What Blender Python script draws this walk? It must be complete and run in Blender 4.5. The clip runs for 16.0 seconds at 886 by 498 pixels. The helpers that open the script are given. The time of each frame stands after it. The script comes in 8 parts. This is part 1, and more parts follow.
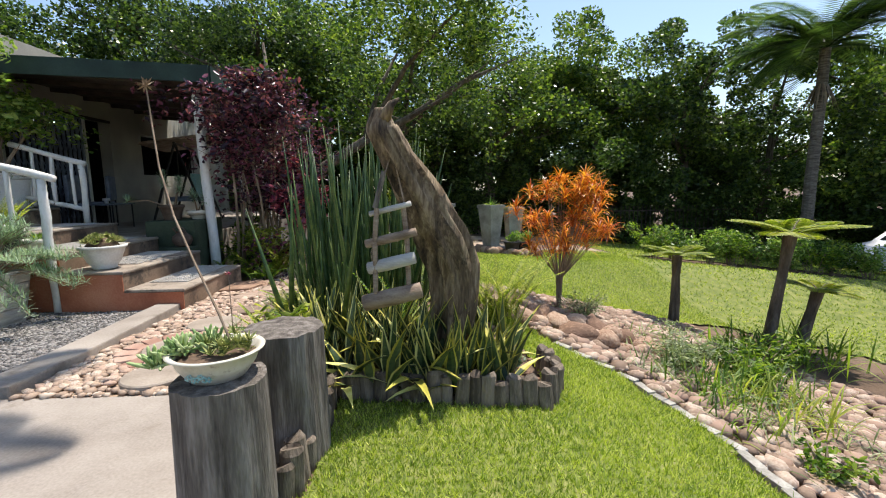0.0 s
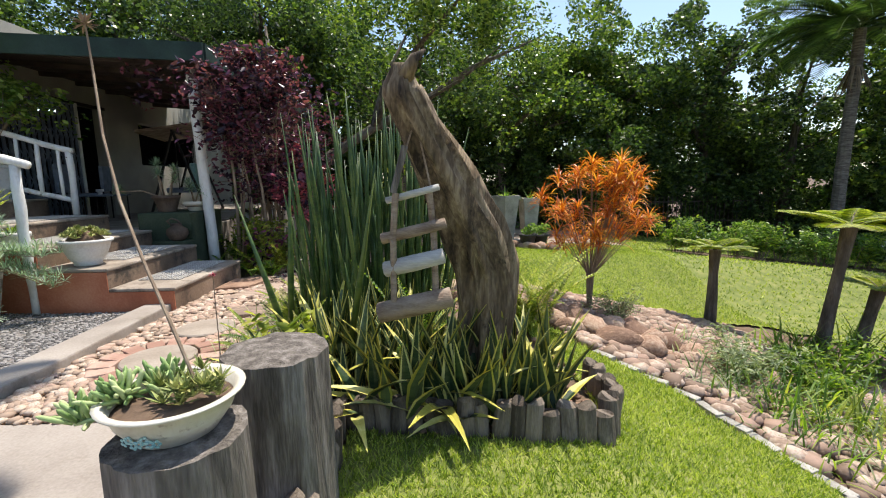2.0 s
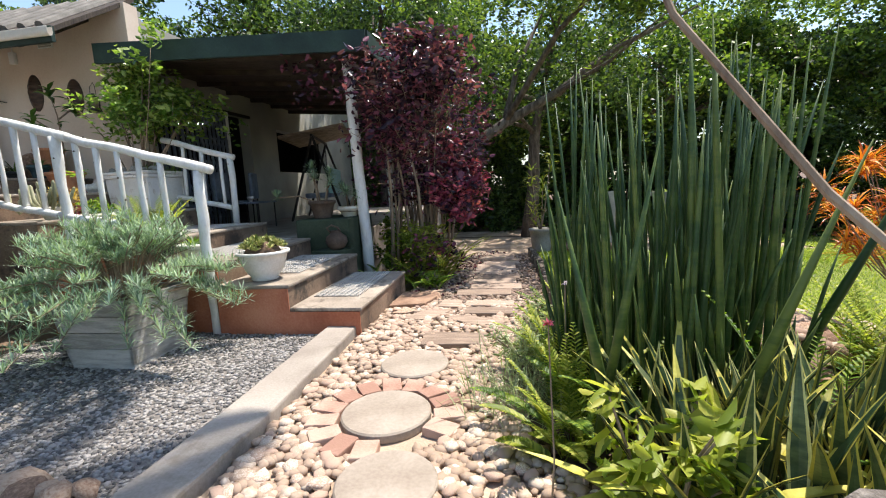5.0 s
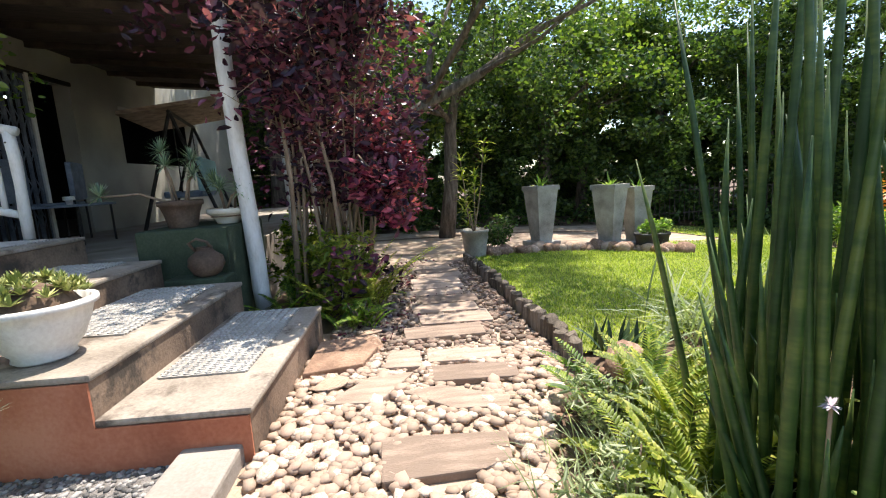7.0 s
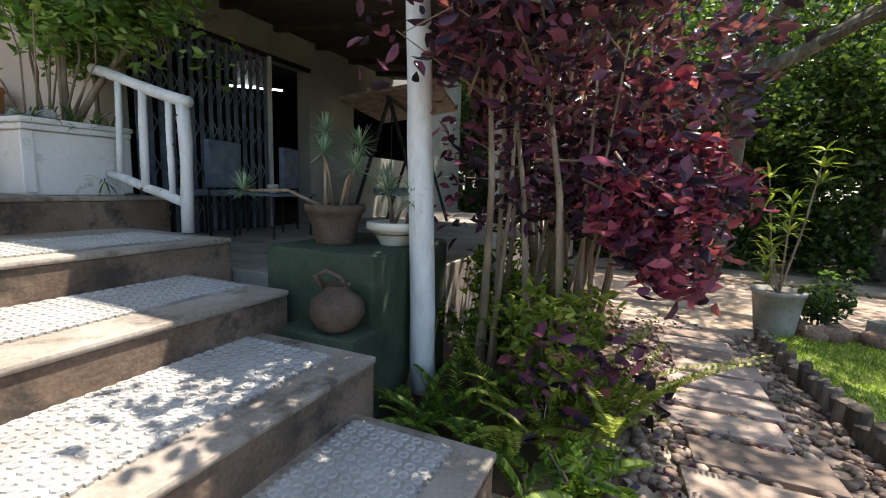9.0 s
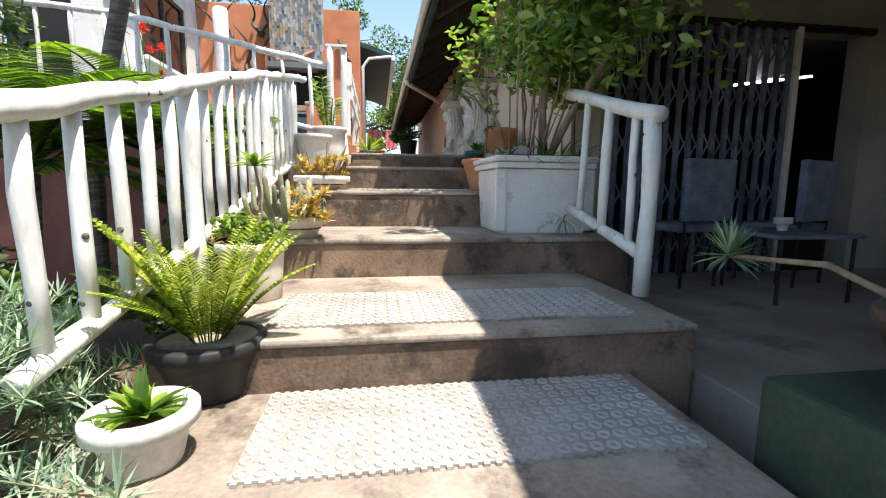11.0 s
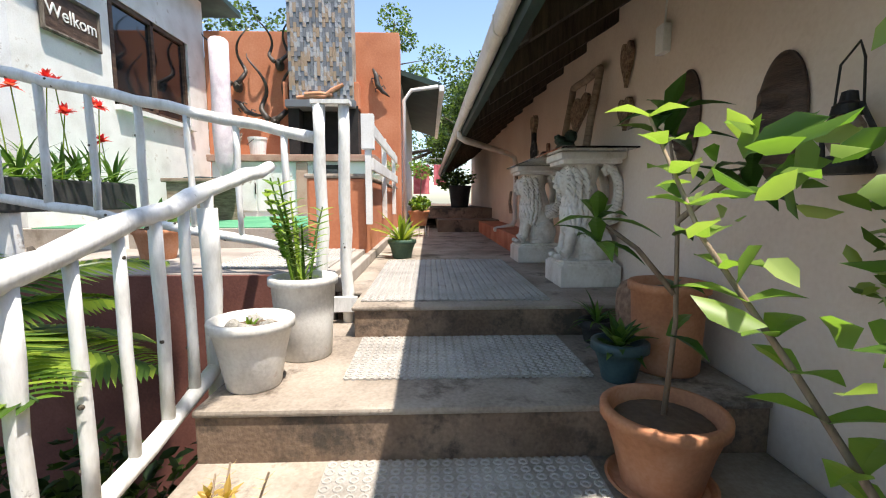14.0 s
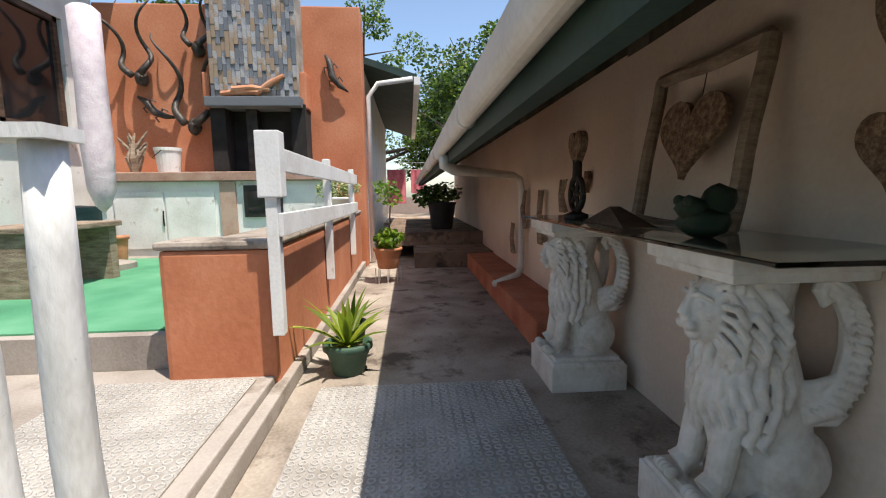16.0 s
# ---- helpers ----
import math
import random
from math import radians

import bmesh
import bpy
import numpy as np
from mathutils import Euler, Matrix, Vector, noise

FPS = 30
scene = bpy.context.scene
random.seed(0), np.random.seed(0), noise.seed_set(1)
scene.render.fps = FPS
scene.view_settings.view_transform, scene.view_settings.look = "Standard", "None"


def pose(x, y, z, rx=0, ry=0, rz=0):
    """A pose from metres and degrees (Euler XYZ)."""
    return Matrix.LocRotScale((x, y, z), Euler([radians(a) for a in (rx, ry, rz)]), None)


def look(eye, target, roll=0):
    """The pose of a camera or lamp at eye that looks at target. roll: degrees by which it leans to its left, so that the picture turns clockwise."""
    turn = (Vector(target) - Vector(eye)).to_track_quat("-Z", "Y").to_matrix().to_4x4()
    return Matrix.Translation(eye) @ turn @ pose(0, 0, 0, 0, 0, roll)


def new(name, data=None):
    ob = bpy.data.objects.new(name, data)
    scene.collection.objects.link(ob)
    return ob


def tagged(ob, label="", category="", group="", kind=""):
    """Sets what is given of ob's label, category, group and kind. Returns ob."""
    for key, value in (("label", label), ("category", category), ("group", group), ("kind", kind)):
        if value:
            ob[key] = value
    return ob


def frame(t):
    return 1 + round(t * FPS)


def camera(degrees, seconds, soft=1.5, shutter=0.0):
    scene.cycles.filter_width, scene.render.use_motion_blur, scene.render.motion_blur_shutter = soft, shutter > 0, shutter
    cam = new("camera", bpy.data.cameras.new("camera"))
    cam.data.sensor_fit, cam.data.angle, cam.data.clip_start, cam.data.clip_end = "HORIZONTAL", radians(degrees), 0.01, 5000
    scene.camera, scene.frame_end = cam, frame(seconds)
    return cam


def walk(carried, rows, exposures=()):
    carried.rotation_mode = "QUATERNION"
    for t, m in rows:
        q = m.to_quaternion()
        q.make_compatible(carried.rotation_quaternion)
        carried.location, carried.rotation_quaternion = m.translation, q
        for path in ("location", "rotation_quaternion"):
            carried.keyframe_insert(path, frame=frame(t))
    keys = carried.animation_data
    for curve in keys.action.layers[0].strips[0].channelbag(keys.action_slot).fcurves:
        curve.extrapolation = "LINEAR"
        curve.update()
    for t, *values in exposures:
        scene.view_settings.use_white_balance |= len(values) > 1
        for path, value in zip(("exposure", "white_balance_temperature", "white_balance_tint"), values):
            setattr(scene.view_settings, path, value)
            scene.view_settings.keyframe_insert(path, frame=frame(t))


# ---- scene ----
cam = camera(89.8, 16.0, soft=1.1)
METRES, EYE, TILT, LEAN, TURN = 11.5, 1.21, 0.0, 0.0, -2.7
ROWS = [
    (0.0, 0.0, 0.0, 0.0, -0.11, -7.81, 0.77),
    (0.5, 0.0001, 0.0009, -0.0005, 0.31, -8.05, 0.82),
    (1.0, -0.0023, 0.0099, -0.0022, 0.5, -8.32, 0.74),
    (1.5, -0.007, 0.0292, -0.0035, 0.45, -8.36, 0.89),
    (2.0, -0.0111, 0.0432, -0.0046, 0.64, -8.73, 0.92),
    (2.5, -0.0178, 0.0516, -0.0034, 13.51, -4.25, 1.84),
    (3.0, -0.0304, 0.0551, -0.006, 23.84, -4.02, -0.32),
    (5.5, -0.1311, 0.143, -0.006, 6.87, -8.76, 2.25),
    (6.0, -0.1455, 0.1781, -0.006, 3.58, -8.46, 1.3),
    (6.5, -0.159, 0.2104, -0.0084, 3.59, -8.66, 2.5),
    (7.0, -0.1647, 0.2429, -0.0109, -1.67, -9.15, 3.23),
    (7.5, -0.1726, 0.2844, -0.0076, -2.53, -8.43, 2.4),
    (8.0, -0.1801, 0.3222, -0.009, -2.84, -8.18, 2.36),
    (8.5, -0.1865, 0.3599, -0.0077, 1.65, -8.14, 1.91),
    (9.0, -0.1975, 0.3955, -0.0066, 26.92, -7.93, -1.76),
    (9.5, -0.2164, 0.4184, -0.008, 45.51, -6.93, -1.32),
    (10.0, -0.2349, 0.4387, -0.0049, 63.02, -7.05, -0.31),
    (12.5, -0.3636, 0.4599, 0.0451, 92.58, -7.24, -0.49),
    (13.0, -0.4111, 0.4594, 0.0628, 92.0, -5.94, 0.74),
    (13.5, -0.461, 0.4612, 0.0729, 91.18, -6.1, 0.54),
    (14.0, -0.5019, 0.4611, 0.0932, 90.85, -6.24, 0.13),
    (14.5, -0.552, 0.4584, 0.1025, 89.3, -6.25, 1.91),
    (15.0, -0.5963, 0.4583, 0.115, 88.41, -6.27, 0.6),
    (15.5, -0.6327, 0.459, 0.1306, 88.22, -6.83, 0.08),
    (16.0, -0.6797, 0.4628, 0.1364, 88.36, -7.1, 0.71),
]
EXPOSURES = [(0.0, 0.52), (3.0, 0.65), (5.5, 0.95), (7.0, 1.14), (8.5, 1.14), (9.0, 1.22), (10.0, 1.2), (12.5, 1.0), (14.5, 1.0), (15.5, 0.85), (16.0, 0.6)]
walk(cam, [(t, pose(0, 0, EYE, TILT, LEAN, TURN) @ pose(METRES * x, METRES * y, METRES * z, 90 + pitch, roll, yaw)) for t, x, y, z, yaw, pitch, roll in ROWS], EXPOSURES)

# ---- light ----
SUN = Vector((0.25, 0.27, 1.0)).normalized()
world = bpy.data.worlds.new("sky")
scene.world = world
world.use_nodes = True
sky = world.node_tree.nodes.new("ShaderNodeTexSky")
sky.sky_type, sky.sun_disc = "NISHITA", False
sky.sun_elevation, sky.sun_rotation = math.asin(SUN.z), math.atan2(SUN.x, SUN.y)
background = world.node_tree.nodes["Background"]
background.inputs["Strength"].default_value = 0.15
world.node_tree.links.new(sky.outputs[0], background.inputs[0])
sun_data = bpy.data.lights.new("sun", "SUN")
sun_data.energy, sun_data.angle, sun_data.color = 4.6, radians(0.6), (1.0, 0.925, 0.835)
new("sun", sun_data).matrix_world = look(SUN * 50, (0, 0, 0))


# ---- materials ----
def surface(name, colors, scale=6.0, rough=0.8, bump=0.15, metal=0.0, fine=60.0, vary=0.0, island=0.0, through_light=0.0, stretch=(1, 1, 1), stain=None, spec=0.4):
    """A node material: two-scale colour variation, fine relief; vary by object, island by loose piece, through_light for leaves."""
    m = bpy.data.materials.new(name)
    m.use_nodes = True
    nt = m.node_tree
    n, link = nt.nodes, nt.links.new
    bsdf, out = n["Principled BSDF"], n["Material Output"]
    geo = n.new("ShaderNodeTexCoord")
    mapping = n.new("ShaderNodeMapping")
    mapping.inputs["Scale"].default_value = stretch
    link(geo.outputs["Object"], mapping.inputs[0])
    big = n.new("ShaderNodeTexNoise")
    big.inputs["Scale"].default_value, big.inputs["Detail"].default_value = scale, 6
    small = n.new("ShaderNodeTexNoise")
    small.inputs["Scale"].default_value, small.inputs["Detail"].default_value = fine, 4
    for t in (big, small):
        link(mapping.outputs[0], t.inputs["Vector"])
    add = n.new("ShaderNodeMath")
    add.operation = "MULTIPLY_ADD"
    add.inputs[1].default_value, add.inputs[2].default_value = 0.4, -0.2
    link(small.outputs["Fac"], add.inputs[0])
    total = n.new("ShaderNodeMath")
    link(big.outputs["Fac"], total.inputs[0])
    link(add.outputs[0], total.inputs[1])
    last = total
    for amount, kind in ((vary, "object"), (island, "island")):
        if amount:
            src = n.new("ShaderNodeObjectInfo") if kind == "object" else n.new("ShaderNodeNewGeometry")
            k = n.new("ShaderNodeMath")
            k.operation = "MULTIPLY_ADD"
            k.inputs[1].default_value, k.inputs[2].default_value = amount, -amount / 2
            link(src.outputs["Random" if kind == "object" else "Random Per Island"], k.inputs[0])
            s = n.new("ShaderNodeMath")
            link(last.outputs[0], s.inputs[0])
            link(k.outputs[0], s.inputs[1])
            last = s
    ramp = n.new("ShaderNodeValToRGB")
    e = ramp.color_ramp.elements
    while len(e) < len(colors):
        e.new(0.5)
    for i, c in enumerate(colors):
        e[i].position = 0.28 + 0.44 * i / max(1, len(colors) - 1)
        e[i].color = (*c, 1)
    link(last.outputs[0], ramp.inputs[0])
    col = ramp.outputs[0]
    if stain:
        st = n.new("ShaderNodeTexNoise")
        st.inputs["Scale"].default_value, st.inputs["Detail"].default_value, st.inputs["Roughness"].default_value = stain[1], 8, 0.7
        link(geo.outputs["Object"], st.inputs["Vector"])
        sr = n.new("ShaderNodeValToRGB")
        sr.color_ramp.elements[0].position, sr.color_ramp.elements[1].position = stain[2], stain[2] + 0.12
        link(st.outputs["Fac"], sr.inputs[0])
        mix = n.new("ShaderNodeMix")
        mix.data_type = "RGBA"
        link(sr.outputs[0], mix.inputs["Factor"])
        link(col, mix.inputs["A"])
        mix.inputs["B"].default_value = (*stain[0], 1)
        col = mix.outputs["Result"]
    link(col, bsdf.inputs["Base Color"])
    bsdf.inputs["Roughness"].default_value, bsdf.inputs["Metallic"].default_value = rough, metal
    bsdf.inputs["Specular IOR Level"].default_value = spec
    if bump:
        b = n.new("ShaderNodeBump")
        b.inputs["Strength"].default_value, b.inputs["Distance"].default_value = bump, 0.02
        link(total.outputs[0], b.inputs["Height"])
        link(b.outputs[0], bsdf.inputs["Normal"])
    if through_light:
        tr = n.new("ShaderNodeBsdfTranslucent")
        bright = n.new("ShaderNodeMix")
        bright.data_type, bright.blend_type = "RGBA", "MULTIPLY"
        bright.inputs["Factor"].default_value = 1
        link(col, bright.inputs["A"])
        bright.inputs["B"].default_value = (1.7, 1.9, 0.8, 1)
        link(bright.outputs["Result"], tr.inputs["Color"])
        sh = n.new("ShaderNodeMixShader")
        sh.inputs[0].default_value = through_light
        link(bsdf.outputs[0], sh.inputs[1])
        link(tr.outputs[0], sh.inputs[2])
        link(sh.outputs[0], out.inputs[0])
    return m


def leafy(name, dark, mid, light, rough=0.45, t=0.35):
    return surface(name, (dark, mid, light), 1.2, rough, 0, fine=8, island=0.9, through_light=t)


M_SOIL = surface("soil", ((0.06, 0.04, 0.028), (0.13, 0.085, 0.055), (0.2, 0.14, 0.095)), 1.5, 0.95, 0.5, fine=40)
M_LAWN = surface("lawn_thatch", ((0.09, 0.12, 0.025), (0.16, 0.19, 0.04), (0.25, 0.25, 0.08)), 9, 0.9, 0.15, fine=160)
M_BLADE = leafy("grass_blade", (0.13, 0.2, 0.02), (0.31, 0.38, 0.045), (0.52, 0.54, 0.13), 0.5, 0.35)
M_SAND = surface("path_sand", ((0.27, 0.19, 0.13), (0.4, 0.3, 0.22), (0.5, 0.4, 0.31)), 3, 0.95, 0.4, fine=80)
M_CONCRETE = surface("concrete", ((0.23, 0.195, 0.165), (0.32, 0.28, 0.24), (0.4, 0.355, 0.31)), 2.0, 0.85, 0.2, fine=70, stain=((0.2, 0.165, 0.13), 2.2, 0.55))
M_TREAD = surface("tread_concrete", ((0.19, 0.155, 0.12), (0.31, 0.26, 0.21), (0.42, 0.365, 0.3)), 2.6, 0.85, 0.35, fine=60, stain=((0.11, 0.085, 0.065), 3.1, 0.53))
M_RISER = surface("riser_paint", ((0.12, 0.08, 0.055), (0.21, 0.145, 0.1), (0.31, 0.22, 0.155)), 2.4, 0.88, 0.4, fine=60, stain=((0.07, 0.055, 0.042), 4, 0.5))
M_REDSIDE = surface("red_oxide_paint", ((0.32, 0.1, 0.05), (0.42, 0.15, 0.08), (0.5, 0.22, 0.13)), 3, 0.8, 0.2, fine=60)
M_MAT = surface("rubber_stud", ((0.33, 0.31, 0.28), (0.43, 0.41, 0.38), (0.52, 0.5, 0.46)), 3, 0.6, 0.1, fine=120, stain=((0.3, 0.25, 0.2), 3, 0.6))
M_MATBASE = surface("rubber_mat_ground", ((0.24, 0.215, 0.185), (0.35, 0.325, 0.29), (0.46, 0.44, 0.4)), 5, 0.7, 0.15, fine=90, stain=((0.2, 0.165, 0.13), 3, 0.6))
M_GRAVEL = surface("gravel_bed", ((0.12, 0.11, 0.1), (0.2, 0.18, 0.165), (0.3, 0.28, 0.26)), 25, 0.95, 0.8, fine=150)
M_CHIP = surface("gravel_chip", ((0.1, 0.095, 0.09), (0.2, 0.19, 0.18), (0.34, 0.32, 0.3)), 4, 0.9, 0.2, island=1.0)
M_PEBBLE = surface("river_pebble", ((0.36, 0.26, 0.19), (0.49, 0.38, 0.29), (0.62, 0.53, 0.43), (0.42, 0.29, 0.22)), 6, 0.75, 0.15, vary=0.9, island=0.8)
M_BEDPEBBLE = surface("bed_pebble", ((0.22, 0.15, 0.105), (0.36, 0.26, 0.19), (0.52, 0.42, 0.33), (0.33, 0.22, 0.16)), 6, 0.8, 0.2, island=0.9)
M_ROCK = surface("field_rock", ((0.2, 0.12, 0.08), (0.33, 0.21, 0.14), (0.45, 0.33, 0.24)), 5, 0.9, 0.5, vary=0.6)
M_DIRTPEBBLE = surface("dusty_path_pebble", ((0.16, 0.115, 0.085), (0.27, 0.2, 0.15), (0.4, 0.32, 0.25), (0.24, 0.16, 0.12)), 6, 0.85, 0.15, island=0.8)
M_SLAB = surface("flagstone", ((0.22, 0.16, 0.12), (0.33, 0.245, 0.185), (0.43, 0.33, 0.26)), 4, 0.9, 0.5, fine=50, vary=0.6, stretch=(1, 5, 1))
M_DISC = surface("cement_paver", ((0.24, 0.195, 0.155), (0.31, 0.26, 0.21), (0.38, 0.325, 0.27)), 4, 0.85, 0.2)
M_BRICK = surface("clay_brick", ((0.3, 0.17, 0.125), (0.4, 0.25, 0.19), (0.46, 0.32, 0.25)), 5, 0.9, 0.3, vary=0.6)
M_WHITEWOOD = surface("white_painted_pole", ((0.6, 0.585, 0.55), (0.74, 0.73, 0.7), (0.82, 0.81, 0.79)), 5, 0.6, 0.25, fine=30, stretch=(3, 3, 1), stain=((0.13, 0.1, 0.075), 19, 0.655))
M_WHITEPAINT = surface("white_paint", ((0.62, 0.6, 0.56), (0.74, 0.73, 0.7), (0.82, 0.81, 0.78)), 3, 0.7, 0.15, stain=((0.36, 0.28, 0.2), 6, 0.61))
M_CREAM = surface("cream_plaster", ((0.61, 0.49, 0.385), (0.69, 0.57, 0.46), (0.74, 0.63, 0.525)), 1.2, 0.85, 0.25, fine=45)
M_ORANGE = surface("terracotta_plaster", ((0.42, 0.14, 0.065), (0.5, 0.185, 0.09), (0.57, 0.24, 0.13)), 1.6, 0.85, 0.3, fine=30, stain=((0.38, 0.14, 0.08), 2, 0.62))
M_MAROON = surface("maroon_paint", ((0.1, 0.035, 0.028), (0.15, 0.055, 0.04), (0.2, 0.08, 0.06)), 2, 0.8, 0.2)
M_GREENPAINT = surface("green_paint", ((0.01, 0.026, 0.022), (0.017, 0.04, 0.032), (0.03, 0.06, 0.048)), 3, 0.6, 0.1)
M_BLOCKGREEN = surface("mossy_green_paint", ((0.025, 0.038, 0.022), (0.045, 0.065, 0.038), (0.075, 0.095, 0.06)), 4, 0.9, 0.3, stain=((0.04, 0.035, 0.025), 3, 0.58))
# near-black base colour that paints in the shade of rooms seen from outside
M_ROOMSHADE = surface("painted_room_shade", ((0.012, 0.012, 0.013), (0.02, 0.02, 0.022)), 2, 0.8, 0)
M_DARKWOOD = surface("dark_timber", ((0.03, 0.022, 0.016), (0.06, 0.045, 0.034), (0.09, 0.07, 0.05)), 6, 0.8, 0.3, stretch=(1, 8, 1))
M_GREYWALL = surface("porch_plaster", ((0.28, 0.275, 0.24), (0.37, 0.36, 0.31), (0.45, 0.435, 0.37)), 1.5, 0.85, 0.2)
M_ROOF = surface("roof_tile", ((0.1, 0.095, 0.085), (0.16, 0.15, 0.135), (0.23, 0.215, 0.195)), 5, 0.85, 0.3)
M_GUTTER = surface("gutter_enamel", ((0.52, 0.47, 0.41), (0.62, 0.57, 0.5), (0.7, 0.66, 0.6)), 4, 0.45, 0.05)
M_BARK = surface("bark", ((0.05, 0.04, 0.03), (0.11, 0.09, 0.07), (0.2, 0.17, 0.14)), 5, 0.95, 0.8, fine=30, stretch=(3, 3, 0.6))
M_TWIG = surface("shrub_stem", ((0.16, 0.11, 0.075), (0.26, 0.19, 0.13), (0.36, 0.28, 0.2)), 7, 0.9, 0.4, stretch=(2, 2, 0.5))
M_STUMP = surface("weathered_stump", ((0.06, 0.05, 0.042), (0.15, 0.13, 0.11), (0.28, 0.25, 0.22)), 6, 0.95, 0.9, fine=30, stretch=(4, 4, 0.5))
M_DRIFT = surface("weathered_driftwood", ((0.03, 0.022, 0.016), (0.16, 0.115, 0.072), (0.38, 0.3, 0.2)), 4, 0.92, 1.0, fine=24, stretch=(4, 4, 0.7), stain=((0.03, 0.024, 0.018), 7, 0.57))
M_FOREST = leafy("tree_leaf", (0.02, 0.042, 0.014), (0.05, 0.09, 0.024), (0.13, 0.19, 0.045), 0.32, 0.34)
M_FOREST2 = leafy("bright_tree_leaf", (0.03, 0.065, 0.014), (0.08, 0.14, 0.025), (0.19, 0.25, 0.05), 0.36, 0.38)
M_UNDER = leafy("understory_leaf", (0.025, 0.05, 0.015), (0.05, 0.095, 0.025), (0.11, 0.17, 0.045), 0.45, 0.4)
M_PURPLE = leafy("purple_leaf", (0.032, 0.018, 0.034), (0.075, 0.03, 0.06), (0.2, 0.06, 0.11), 0.27, 0.32)
M_RED = leafy("red_leaf", (0.14, 0.02, 0.06), (0.32, 0.05, 0.11), (0.52, 0.12, 0.17), 0.28, 0.3)
M_SPIKE = surface("sansevieria_spike", ((0.02, 0.052, 0.012), (0.046, 0.09, 0.02), (0.11, 0.15, 0.032)), 5, 0.45, 0.1, fine=30, island=0.5, stretch=(1, 1, 3))
M_FERN = leafy("fern_leaf", (0.06, 0.12, 0.015), (0.13, 0.22, 0.025), (0.25, 0.33, 0.04), 0.5, 0.4)
M_YELLOWGREEN = leafy("lime_leaf", (0.13, 0.18, 0.02), (0.25, 0.3, 0.04), (0.4, 0.4, 0.08), 0.5, 0.4)
M_PALM = leafy("palm_leaf", (0.025, 0.055, 0.02), (0.06, 0.11, 0.035), (0.12, 0.18, 0.05), 0.35, 0.3)


# ---- mesh helpers ----
MANY = {"stems", "spears", "blades", "leaves", "rosettes", "needles", "fronds", "stalks", "leaf_heads", "spider_plant", "flowers", "flower_heads", "leaf_edges", "leaf_middles", "flower_stems", "fern_stalks", "brown_rosettes", "cactus_fingers", "finger_succulent"}


